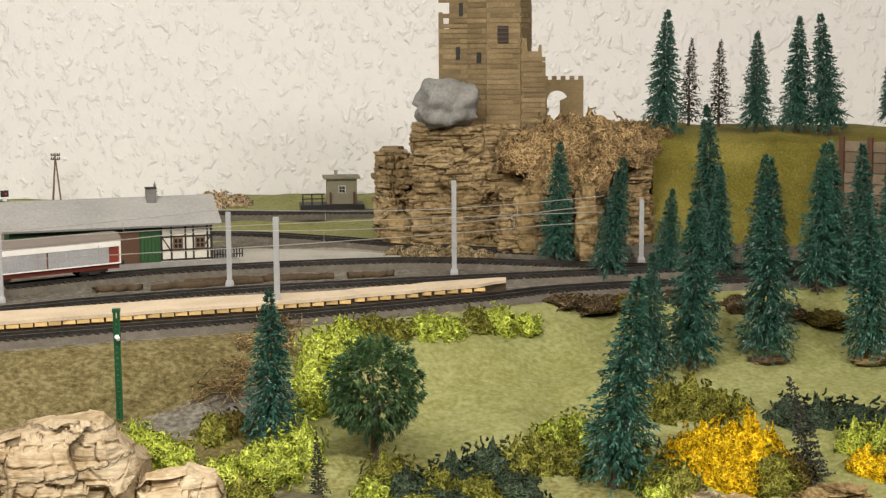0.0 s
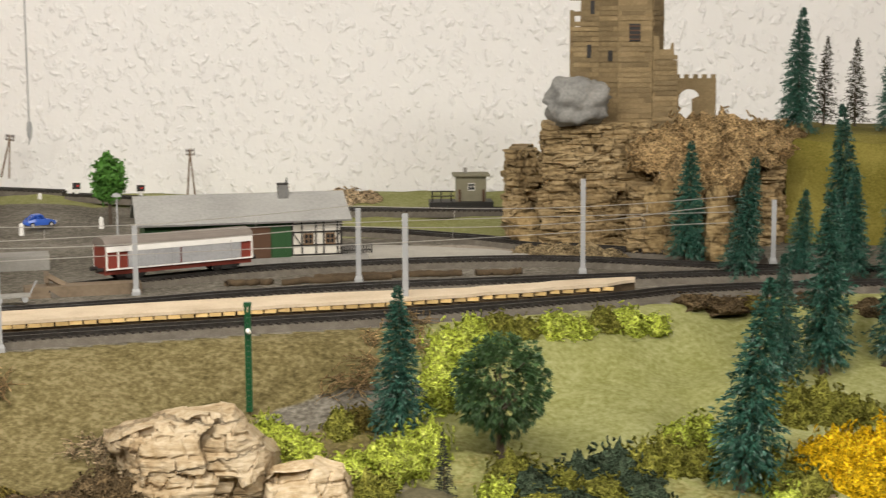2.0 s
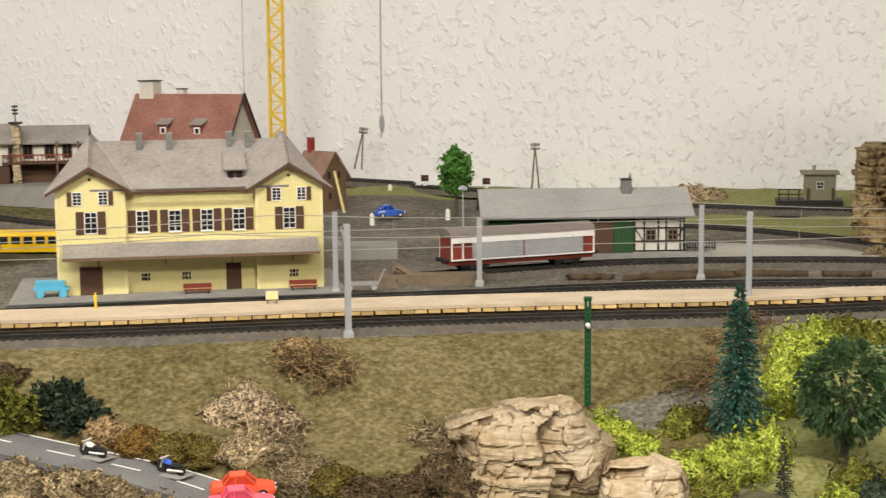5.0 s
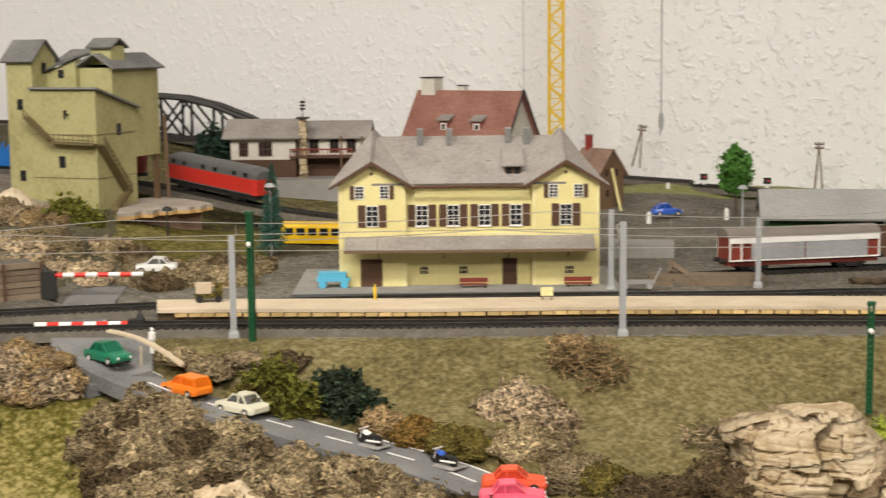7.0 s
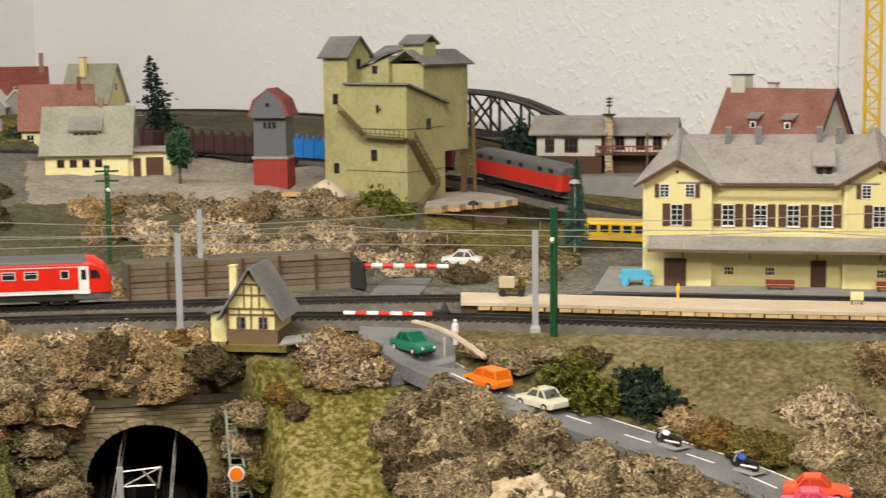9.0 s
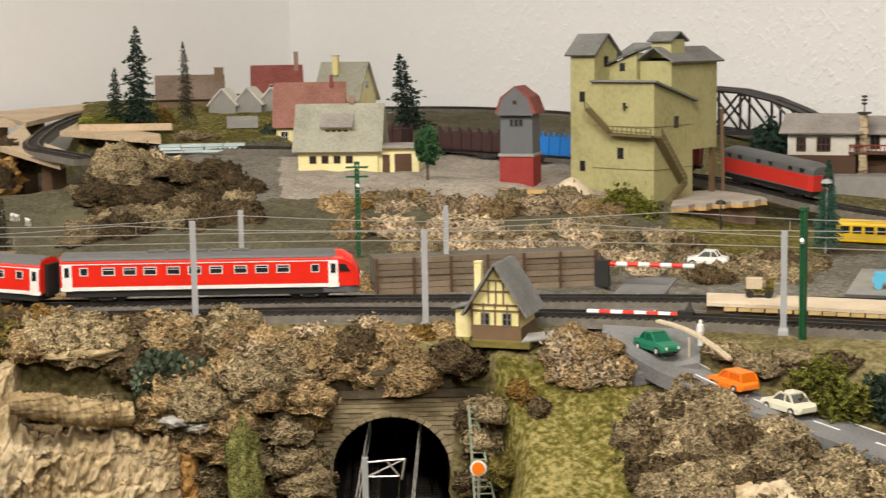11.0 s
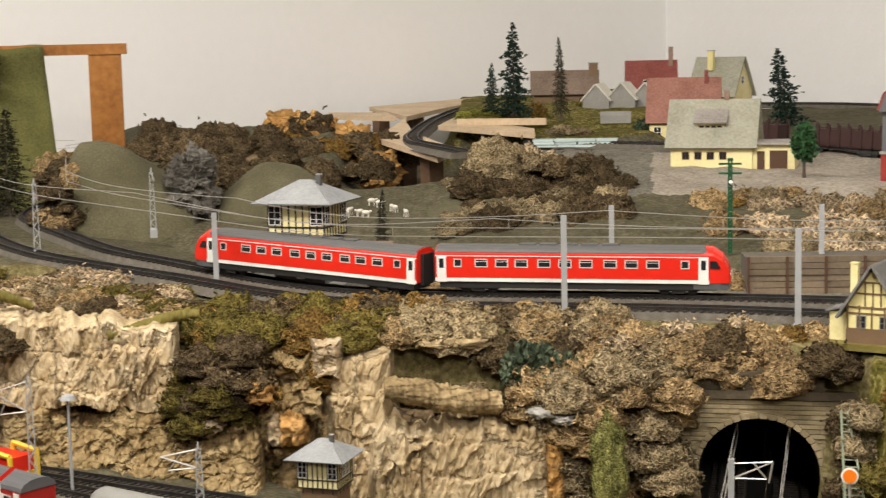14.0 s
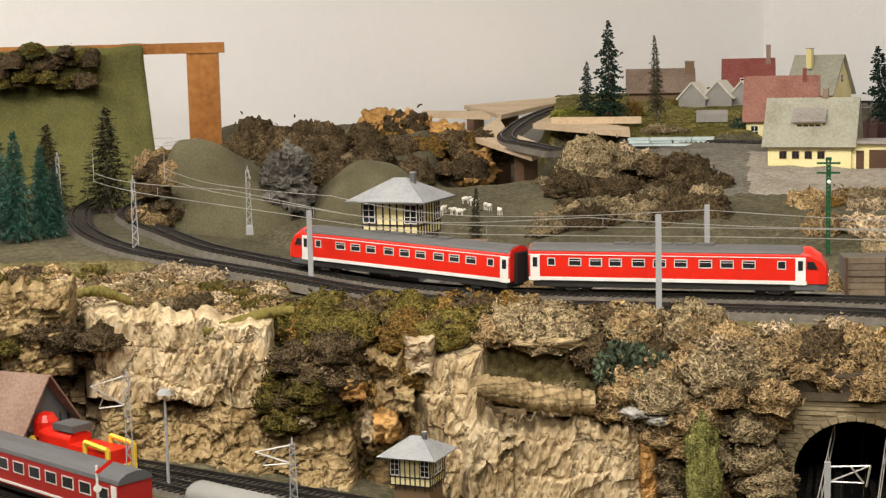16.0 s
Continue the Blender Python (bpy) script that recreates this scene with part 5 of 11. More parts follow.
# ---- catenary ----
def mast(x, y, toward, label, h=0.096, arm=0.045, lattice=False, colour="mast_grey", z=None, hang=True):
    root = thing("catenary_mast", label, "mast", at(x, y, toward, z), "catenary masts")
    bm = bmesh.new()
    if lattice:
        for sx in (-1, 1):
            for sy in (-1, 1):
                rod(bm, (sx * 0.0034, sy * 0.0034, 0), (sx * 0.0018, sy * 0.0018, h), 0.0006, 0.0006, 4)
        n = 12
        for i in range(n):
            z0, z1 = h * i / n, h * (i + 1) / n
            k0, k1 = 0.0034 - 0.0016 * i / n, 0.0034 - 0.0016 * (i + 1) / n
            f = 1 if i % 2 else -1
            for s in (-1, 1):
                rod(bm, (-f * k0, s * k0, z0), (f * k1, s * k1, z1), 0.0004, None, 4)
                rod(bm, (s * k0, -f * k0, z0), (s * k1, f * k1, z1), 0.0004, None, 4)
        rod(bm, (0, 0, h), (0, 0, h + 0.006), 0.0012, 0.0004, 6)
    else:
        for y0, y1 in ((-0.0030, -0.0022), (0.0022, 0.0030)):
            box(bm, -0.0026, y0, 0, 0.0026, y1, h)
        box(bm, -0.0006, -0.0023, 0, 0.0006, 0.0023, h)
    part("post", bm, M[colour], root)
    bm = bmesh.new()
    lathe(bm, [(0.0062, -0.006), (0.0060, 0.0035), (0.0048, 0.0062)], 4, Matrix.Rotation(math.pi / 4, 4, "Z"))
    part("foot", bm, M[colour], root)
    if hang:
        bm = bmesh.new()
        rod(bm, (0, 0.002, h * 0.99), (0, arm, h * 0.92), 0.0009, 0.0006, 5)
        rod(bm, (0, 0.002, h * 0.74), (0, arm, h * 0.92), 0.0011, 0.0008, 5)
        rod(bm, (0, 0.002, h * 0.74), (0, arm * 0.8, h * 0.73), 0.0008, 0.0006, 5)
        rod(bm, (0, arm * 0.45, h * 0.955), (0, arm * 0.8, h * 0.73), 0.0006, None, 4)
        part("bracket", bm, M["wire"], root)
    return root


MASTS = [
    (-0.0270, 1.446, -2, "grey catenary mast with a bracket beside the platform", 0.094),
    (-0.358, 1.279, 22, "grey catenary mast on the turf below the platform", 0.097),
    (-0.668, 1.163, 28, "grey catenary mast beside the level crossing", 0.088),
    (-0.931, 1.004, 40, "grey catenary mast behind the crossing keeper's cottage", 0.088),
    (-1.100, 0.884, 53, "grey catenary mast in front of the curve", 0.095),
    (-1.452, 0.712, 62, "grey catenary mast at the start of the loop", 0.083),
]
for x, y, turn, label, h in MASTS:
    mast(x, y, turn, label, h)
for x, y, turn, label, h in (
    (-0.080, 1.650, 180, "slim grey mast between siding and main line", 0.078),
    (0.161, 1.700, 175, "slim grey mast in front of the castle rock", 0.103),
    (0.383, 1.770, 170, "grey mast among the firs behind the line", 0.072),
    (-0.300, 1.572, 190, "slim grey mast beside the goods wagon", 0.070),
    (-0.432, 1.500, 195, "slim grey mast beside the station platform", 0.082),
    (-1.073, 1.190, 222, "grey mast against the plank retaining wall", 0.083),
    (-1.205, 1.03, 230, "grey mast behind the inner track", 0.085),
):
    mast(x, y, turn, label, h, hang=False)
mast(-1.664, 0.602, 72, "grey lattice catenary mast beside the loop", 0.082, lattice=True)
mast(-2.10, 0.655, 76, "grey lattice catenary mast at the far end of the loop", 0.085, lattice=True, z=0.02)
mast(-1.80, 0.80, 250, "grey lattice catenary mast inside the loop", 0.075, lattice=True, z=0.02)


def wires(path, name, label, az0, az1, heights):
    root = thing(name, label, "overhead wire", group="overhead wires")
    pts = [p for p in path if az0 < bearing(p.x, p.y)[0] < az1]
    n = len(pts)
    for h, sag in heights:
        bm = bmesh.new()
        sweep(bm, [p + Vector((0, 0, h - sag * math.sin(math.pi * ((i % 34) / 34)))) for i, p in enumerate(pts)], [(-0.00035, -0.00035), (-0.00035, 0.00035), (0.00035, 0.00035), (0.00035, -0.00035)])
        part("wire", bm, M["wire"], root)
    bm = bmesh.new()
    for i in range(8, n, 17):
        rod(bm, pts[i] + Vector((0, 0, heights[0][0])), pts[i] + Vector((0, 0, heights[-1][0] - heights[-1][1])), 0.0003, None, 4)
    part("droppers", bm, M["wire"], root, kind="stuff")


wires(FRONT, "overhead_wire", "overhead wires of the outer track", -11, 71.5, ((0.066, 0.0), (0.083, 0.008)))
wires(BACK, "overhead_wire", "overhead wires of the inner track", -11, 69, ((0.066, 0.0), (0.083, 0.008)))


def green_post(x, y, h, label, cross=False, z=None, turn=0):
    root = thing("signal_post", label, "post", at(x, y, turn, z))
    bm = bmesh.new()
    for s in (-1, 1):
        box(bm, s * 0.0016 - 0.0009, -0.0022, 0, s * 0.0016 + 0.0009, 0.0022, h)
    for i in range(int(h / 0.0045)):
        box(bm, -0.0018, -0.0016, i * 0.0045, 0.0018, 0.0016, i * 0.0045 + 0.0035)
    part("post", bm, M["mast_green"], root)
    bm = bmesh.new()
    box(bm, -0.003, -0.003, h, 0.003, 0.003, h + 0.003)
    if cross:
        box(bm, -0.012, -0.001, h - 0.004, 0.012, 0.001, h - 0.002)
        box(bm, -0.012, -0.001, h - 0.014, 0.012, 0.001, h - 0.012)
    part("head", bm, M["mast_green"], root)
    bm = bmesh.new()
    rod(bm, (0, -0.003, h * 0.78), (0.002, -0.006, h * 0.76), 0.002, 0.0015, 6)
    part("insulator", bm, M["white"], root)


green_post(-0.148, 1.233, 0.085, "dark green steel line post on the turf slope")
green_post(-0.646, 1.156, 0.108, "dark green steel line post beside the crossing road")
green_post(-1.199, 1.189, 0.098, "dark green steel line post on the grey slope", True, turn=45)
# ---- buildings ----
M["yellow_wall"] = shade("pale_yellow_render_with_grime", [(0.36, 0.31, 0.12), (0.68, 0.60, 0.27), (0.74, 0.67, 0.33), (0.77, 0.71, 0.38)], 0.8, 0, 26, 260, 0.15, 0.0008, 1.1)
M["cream_wall"] = shade("cream_yellow_render", [(0.66, 0.57, 0.27), (0.76, 0.68, 0.36), (0.80, 0.73, 0.43)], 0.8, 0, 22, 200, 0.1, 0.0008)
M["white_wall"] = shade("white_render", [(0.56, 0.53, 0.46), (0.70, 0.68, 0.62)], 0.8, 0, 22, 200, 0.1, 0.0008)
M["silo_wall"] = shade("pale_olive_yellow_boards", [(0.27, 0.25, 0.115), (0.37, 0.345, 0.165), (0.42, 0.395, 0.20)], 0.8, 0, 18, 180, 0.1, 0.0008)
M["slate"] = shade("weathered_grey_slate_roof", [(0.20, 0.18, 0.165), (0.29, 0.265, 0.245), (0.36, 0.335, 0.31)], 0.75, 0, 22, 260, 0.3, 0.0012)
M["slate_dark"] = shade("dark_grey_roof", [(0.10, 0.10, 0.10), (0.16, 0.16, 0.155), (0.22, 0.22, 0.21)], 0.7, 0, 22, 260, 0.3, 0.0012)
M["slate_blue"] = shade("blue_grey_roof", [(0.21, 0.22, 0.235), (0.28, 0.29, 0.30), (0.34, 0.35, 0.36)], 0.7, 0, 22, 260, 0.2, 0.001)
M["tile_red"] = shade("dusty_red_tile_roof", [(0.19, 0.080, 0.060), (0.28, 0.130, 0.100), (0.36, 0.185, 0.15)], 0.8, 0, 22, 300, 0.3, 0.0012)
M["tile_dark"] = shade("dark_red_tile_roof", [(0.14, 0.035, 0.03), (0.21, 0.06, 0.05), (0.28, 0.10, 0.085)], 0.8, 0, 22, 300, 0.3, 0.0012)
M["tile_old"] = shade("old_brown_grey_tile_roof", [(0.12, 0.085, 0.065), (0.185, 0.135, 0.105), (0.25, 0.19, 0.155)], 0.85, 0, 22, 300, 0.3, 0.0012)
M["tile_brown"] = shade("faded_brown_tile_roof", [(0.17, 0.10, 0.075), (0.26, 0.17, 0.13), (0.33, 0.235, 0.19)], 0.8, 0, 22, 300, 0.3, 0.0012)
M["brown"] = plain("dark_brown_woodwork", (0.085, 0.042, 0.022), 0.65)
M["mid_brown"] = plain("brown_woodwork", (0.16, 0.10, 0.055), 0.65)
M["silo_stair"] = plain("olive_brown_stairs", (0.135, 0.105, 0.045), 0.7)
M["black_timber"] = plain("black_timber_framing", (0.02, 0.018, 0.016), 0.6)
M["grey_concrete"] = shade("grey_plaster_base", [(0.22, 0.215, 0.20), (0.33, 0.32, 0.30)], 0.85, 0, 40, 400)
M["grey_paint"] = plain("slate_grey_paint", (0.115, 0.12, 0.13), 0.6)
M["red_brick"] = shade("brick_red_wall", [(0.22, 0.025, 0.022), (0.33, 0.045, 0.038)], 0.75, 0, 60, 500, 0.2)
M["green_board"] = plain("dark_green_boards", (0.02, 0.075, 0.022), 0.65)
M["asphalt"] = shade("grey_model_asphalt", [(0.10, 0.10, 0.10), (0.165, 0.165, 0.165), (0.21, 0.21, 0.205)], 0.85, 0, 22, 500, 0.15)
M["dark_paving"] = shade("dark_grey_platform_paving", [(0.045, 0.05, 0.055), (0.085, 0.09, 0.095)], 0.8, 0, 40, 500, 0.1)
M["castle"] = shade("olive_brown_castle_stone", [(0.085, 0.062, 0.030), (0.205, 0.152, 0.080), (0.36, 0.28, 0.165)], 0.85, 0, 45, 400, 0.6, 0.001, 1.2, 0.22)
M["plank"] = shade("grey_brown_planks", [(0.10, 0.075, 0.05), (0.19, 0.145, 0.10), (0.27, 0.215, 0.155)], 0.85, 0, 40, 300, 0.3, 0.001, 1.0, 0.2)
M["oak"] = shade("orange_varnished_wood", [(0.19, 0.070, 0.014), (0.30, 0.12, 0.025), (0.40, 0.175, 0.045)], 0.45, 0, 9, 120, 0.1, 0.001)


def wall_frame(x, y, z, turn):
    """A frame on a wall: x to the right, z up, -y out of the wall."""
    return pose(x, y, z, 0, 0, turn)


def bar(bm, m, x0, z0, x1, z1, out, base=0.0):
    box(bm, x0, -out, z0, x1, -base, z1, m)


def window(root, m, w, h, frame_="white", cols=2, rows=3, shutters="", t=0.0008, glass="glass", sill=False):
    bm = bmesh.new()
    for a in ((-w / 2, 0, -w / 2 + t, h), (w / 2 - t, 0, w / 2, h), (-w / 2 + t, 0, w / 2 - t, t), (-w / 2 + t, h - t, w / 2 - t, h)):
        bar(bm, m, *a, 0.0009)
    for i in range(1, cols):
        x = -w / 2 + w * i / cols
        bar(bm, m, x - t * 0.35, t, x + t * 0.35, h - t, 0.0007)
    for i in range(1, rows):
        z = h * i / rows
        bar(bm, m, -w / 2 + t, z - t * 0.35, w / 2 - t, z + t * 0.35, 0.00065)
    win = part("window", bm, M[frame_], root)
    bm = bmesh.new()
    bar(bm, m, -w / 2 + t * 0.5, t * 0.5, w / 2 - t * 0.5, h - t * 0.5, 0.0003)
    part("pane", bm, M[glass], win)
    if sill:
        bm = bmesh.new()
        bar(bm, m, -w / 2 - 0.0008, -0.001, w / 2 + 0.0008, 0, 0.0016)
        part("sill", bm, M[frame_], win)
    if shutters:
        for s in (-1, 1):
            bm = bmesh.new()
            x0 = s * (w / 2 + 0.0004)
            x1 = s * (w / 2 + 0.0004 + w * 0.62)
            bar(bm, m, min(x0, x1), -0.0004, max(x0, x1), h + 0.0004, 0.001)
            for i in range(5):
                z = h * (i + 0.3) / 5
                bar(bm, m, min(x0, x1) + 0.0006, z, max(x0, x1) - 0.0006, z + h * 0.08, 0.0013, 0.001)
            part("shutter", bm, M[shutters], root)
    return win


def door(root, m, w, h, material="brown", panels=2):
    bm = bmesh.new()
    bar(bm, m, -w / 2, 0, w / 2, h, 0.0006)
    for i in range(panels):
        x0, x1 = -w / 2 + w * i / panels, -w / 2 + w * (i + 1) / panels
        bar(bm, m, x0 + 0.0006, h * 0.08, x1 - 0.0006, h * 0.48, 0.0010, 0.0006)
        bar(bm, m, x0 + 0.0006, h * 0.54, x1 - 0.0006, h * 0.94, 0.0010, 0.0006)
    return part("door", bm, M[material], root)


def gable_body(bm, x0, y0, x1, y1, z0, ze, zr, ridge="x"):
    """Walls with gables: eaves at ze, ridge at zr along x or y."""
    if ridge == "x":
        ym = (y0 + y1) / 2
        prof = [(y0, z0), (y1, z0), (y1, ze), (ym, zr), (y0, ze)]
        rows = [[(x, y, z) for y, z in prof] for x in (x0, x1)]
    else:
        xm = (x0 + x1) / 2
        prof = [(x1, z0), (x0, z0), (x0, ze), (xm, zr), (x1, ze)]
        rows = [[(x, y, z) for x, z in prof] for y in (y0, y1)]
    hull(bm, rows)


def gable_roof(root, x0, y0, x1, y1, ze, zr, material, over=0.005, thick=0.0022, ridge="x", name="roof", label=""):
    """Two roof slopes with thickness and eaves."""
    obs = []
    if ridge == "x":
        ym = (y0 + y1) / 2
        k = (zr - ze) / (ym - y0)
        for y, s in ((y0, -1), (y1, 1)):
            bm = bmesh.new()
            e = Vector((0, y + s * over, ze - k * over))
            r = Vector((0, ym, zr))
            n = Vector((0, s * (zr - ze), abs(ym - y0))).normalized()
            pts = [(x0 - over, e.y, e.z), (x1 + over, e.y, e.z), (x1 + over, r.y, r.z), (x0 - over, r.y, r.z)]
            slab(bm, pts if s < 0 else pts[::-1], n, thick)
            obs.append(part(name, bm, M[material], root, label))
    else:
        xm = (x0 + x1) / 2
        k = (zr - ze) / (xm - x0)
        for x, s in ((x0, -1), (x1, 1)):
            bm = bmesh.new()
            n = Vector((s * (zr - ze), 0, abs(xm - x0))).normalized()
            pts = [(x + s * over, y0 - over, ze - k * over), (x + s * over, y1 + over, ze - k * over), (xm, y1 + over, zr), (xm, y0 - over, zr)]
            slab(bm, pts if s > 0 else pts[::-1], n, thick)
            obs.append(part(name, bm, M[material], root, label))
    return obs


def chimney(root, x, y, z0, z1, w, material, cap="grey_concrete"):
    bm = bmesh.new()
    box(bm, x - w / 2, y - w / 2, z0, x + w / 2, y + w / 2, z1)
    c = part("chimney", bm, M[material], root)
    bm = bmesh.new()
    box(bm, x - w * 0.58, y - w * 0.58, z1, x + w * 0.58, y + w * 0.58, z1 + 0.0014)
    part("chimney_cap", bm, M[cap], c)


def station():
    root = thing("station_building", "yellow two-winged station building with grey slate roofs and brown shutters", "station", pose(-0.694, 1.425, -0.006, 0, 0, 22.3))
    W, wing, deep = 0.262, 0.067, 0.13
    bm = bmesh.new()
    box(bm, wing - 0.002, 0.006, 0, W - wing + 0.002, deep, 0.105)
    part("wall", bm, M["yellow_wall"], root)
    for x0 in (0.0, W - wing):
        bm = bmesh.new()
        gable_body(bm, x0, 0, x0 + wing, deep, 0, 0.1085, 0.127, "y")
        part("wall", bm, M["yellow_wall"], root)
    # main roof: a long slope to the front and one to the back
    ridge_y, ridge_z = 0.068, 0.149
    bm = bmesh.new()
    slab(bm, [(wing * 0.5, 0.000, 0.1055), (W - wing * 0.5, 0.000, 0.1055), (W - wing * 0.5, ridge_y, ridge_z), (wing * 0.5, ridge_y, ridge_z)], (0, -0.5, 0.8), 0.002)
    part("roof", bm, M["slate"], root)
    bm = bmesh.new()
    slab(bm, [(W - wing * 0.5, deep + 0.006, 0.100), (wing * 0.5, deep + 0.006, 0.100), (wing * 0.5, ridge_y, ridge_z), (W - wing * 0.5, ridge_y, ridge_z)], (0, 0.5, 0.8), 0.002)
    part("roof", bm, M["slate"], root)
    # wing roofs rise from the front gable to a peak
    for x0 in (0.0, W - wing):
        xm, o = x0 + wing / 2, 0.009
        for s in (-1, 1):
            xe = xm + s * (wing / 2 + o)
            bm = bmesh.new()
            pts = [(xe, -0.006, 0.1035), (xe, deep + 0.006, 0.1035), (xm, ridge_y + 0.02, 0.1555), (xm, ridge_y - 0.004, 0.1555), (xm, -0.006, 0.1285)]
            slab(bm, pts if s > 0 else pts[::-1], (s * 0.5, 0, 0.8), 0.002)
            r = part("roof", bm, M["slate"], root)
            bm = bmesh.new()
            slab(bm, [(xe, -0.0065, 0.1015), (xe, -0.0065, 0.1045), (xm, -0.0065, 0.1305), (xm, -0.0065, 0.1265)][:: s], (0, -1, 0), 0.0012)
            part("bargeboard", bm, M["brown"], r)
        f = wall_frame(xm, 0, 0.0, 0)
        for dx in (-0.0125, 0.0125):
            window(root, wall_frame(xm + dx, 0, 0.0920, 0), 0.0095, 0.0135, rows=4)
            bm = bmesh.new()
            sx = dx + math.copysign(0.0075, dx)
            bar(bm, f, sx - 0.0022, 0.0920, sx + 0.0022, 0.1055, 0.001)
            part("shutter", bm, M["brown"], root)
        window(root, wall_frame(xm, 0, 0.064, 0), 0.0125, 0.0215, rows=4, shutters="brown")
        bm = bmesh.new()
        for i in range(7):
            a0, a1 = math.pi * (0.2 + 0.6 * i / 7), math.pi * (0.2 + 0.6 * (i + 1) / 7)
            for a, b in ((a0, a1),):
                p = [(0.0085 * math.cos(q), 0.0795 + 0.0085 * math.sin(q)) for q in (a, b)]
                p2 = [(0.0072 * math.cos(q), 0.0795 + 0.0072 * math.sin(q)) for q in (b, a)]
                slab(bm, [f @ Vector((u, 0, v)) for u, v in p + p2], (0, -1, 0), 0.0006)
        part("window_arch", bm, M["yellow_wall"], root)
        bm = bmesh.new()
        rod(bm, f @ Vector((0, 0.0005, 0.1175)), f @ Vector((0, -0.0006, 0.1175)), 0.0016, 0.0016, 10)
        part("attic_vent", bm, M["brown"], root)
        for x in (x0 - 0.0003, x0 + wing - 0.0027):
            bm = bmesh.new()
            box(bm, x, -0.0009, 0, x + 0.003, 0.001, 0.105)
            part("corner_strip", bm, M["cream_wall"], root)
    for i in range(4):
        x = wing + 0.0165 + (W - 2 * wing - 0.033) * i / 3
        window(root, wall_frame(x, 0.006, 0.0635, 0), 0.0125, 0.0215, rows=4, shutters="brown", sill=True)
    bm = bmesh.new()
    box(bm, wing, 0.004, 0.0535, W - wing, 0.006, 0.0565)
    box(bm, wing, 0.0035, 0.1015, W - wing, 0.006, 0.105)
    part("cornice", bm, M["cream_wall"], root)
    bm = bmesh.new()
    rod(bm, (wing + 0.009, -0.006, 0.104), (W - wing - 0.009, -0.006, 0.104), 0.0016, None, 6)
    part("gutter", bm, M["brown"], root)
    # canopy along the platform
    bm = bmesh.new()
    slab(bm, [(0.006, -0.026, 0.042), (W - 0.006, -0.026, 0.042), (W - 0.006, 0.0, 0.0525), (0.006, 0.0, 0.0525)], (0, -0.3, 0.9), 0.0015)
    c = part("canopy", bm, M["slate"], root, "long grey platform canopy")
    bm = bmesh.new()
    box(bm, 0.006, -0.0265, 0.0405, W - 0.006, -0.0255, 0.044)
    part("canopy_edge", bm, M["mid_brown"], c)
    for x in (0.04, 0.105, 0.17, 0.23):
        bm = bmesh.new()
        rod(bm, (x, -0.022, 0.042), (x, -0.002, 0.032), 0.0008, None, 5)
        part("bracket", bm, M["mid_brown"], c)
    door(root, wall_frame(0.032, 0, 0.001, 0), 0.022, 0.030, "brown", 3)
    door(root, wall_frame(0.172, 0.006, 0.001, 0), 0.015, 0.029, "brown", 2)
    for x in (0.085, 0.125, 0.232):
        window(root, wall_frame(x, 0.006 if x < 0.2 else 0, 0.014, 0), 0.010, 0.009, cols=3, rows=2, frame_="cream_wall")
    for x, y in ((0.082, 0.056), (0.112, 0.055), (0.173, 0.058), (0.192, 0.056)):
        chimney(root, x, y, 0.125, 0.158, 0.006, "slate_dark")
    # roof dormer and vents
    bm = bmesh.new()
    box(bm, 0.168, 0.012, 0.110, 0.184, 0.036, 0.1235)
    d = part("dormer", bm, M["brown"], root)
    bm = bmesh.new()
    slab(bm, [(0.165, 0.008, 0.1225), (0.187, 0.008, 0.1225), (0.187, 0.044, 0.1385), (0.165, 0.044, 0.1385)], (0, -0.4, 0.9), 0.0015)
    part("dormer_roof", bm, M["slate"], d)
    for x in (0.172, 0.180):
        bm = bmesh.new()
        box(bm, x - 0.0025, 0.0112, 0.1145, x + 0.0025, 0.0118, 0.1205)
        part("pane", bm, M["glass"], d)
    bm = bmesh.new()
    for x in (0.098, 0.150):
        box(bm, x, 0.030, 0.1225, x + 0.004, 0.034, 0.1275)
    part("roof_vents", bm, M["brown"], root)
    # benches under the canopy are things of their own
    for x in (0.135, 0.240):
        m = root.matrix_basis @ pose(x, -0.012, 0, 0, 0, 0)
        b = thing("bench", "dark red-brown wooden bench against the station wall", "bench", m, "station benches")
        bm = bmesh.new()
        box(bm, -0.014, -0.004, 0.006, 0.014, 0.002, 0.0072)
        part("seat", bm, M["oxide"], b)
        bm = bmesh.new()
        box(bm, -0.014, 0.0022, 0.008, 0.014, 0.003, 0.0125)
        part("backrest", bm, M["oxide"], b)
        for s in (-0.011, 0.011):
            bm = bmesh.new()
            box(bm, s - 0.0008, -0.0035, 0, s + 0.0008, 0.003, 0.006)
            part("leg", bm, M["iron"], b)
    # paved apron
    bm = bmesh.new()
    box(bm, -0.045, -0.044, -0.002, W + 0.02, deep, 0.0035)
    single("paved_apron", bm, M["grey_concrete"], "grey paved apron round the station building", "paving", root.matrix_basis @ pose(0, 0, -0.0003), kind="structure")
    bm = bmesh.new()
    box(bm, -0.045, -0.062, -0.002, W + 0.035, -0.0445, 0.0032)
    single("house_platform", bm, M["dark_paving"], "dark grey house platform edge along the inner track", "platform", root.matrix_basis.copy(), kind="structure")
    return root


station()


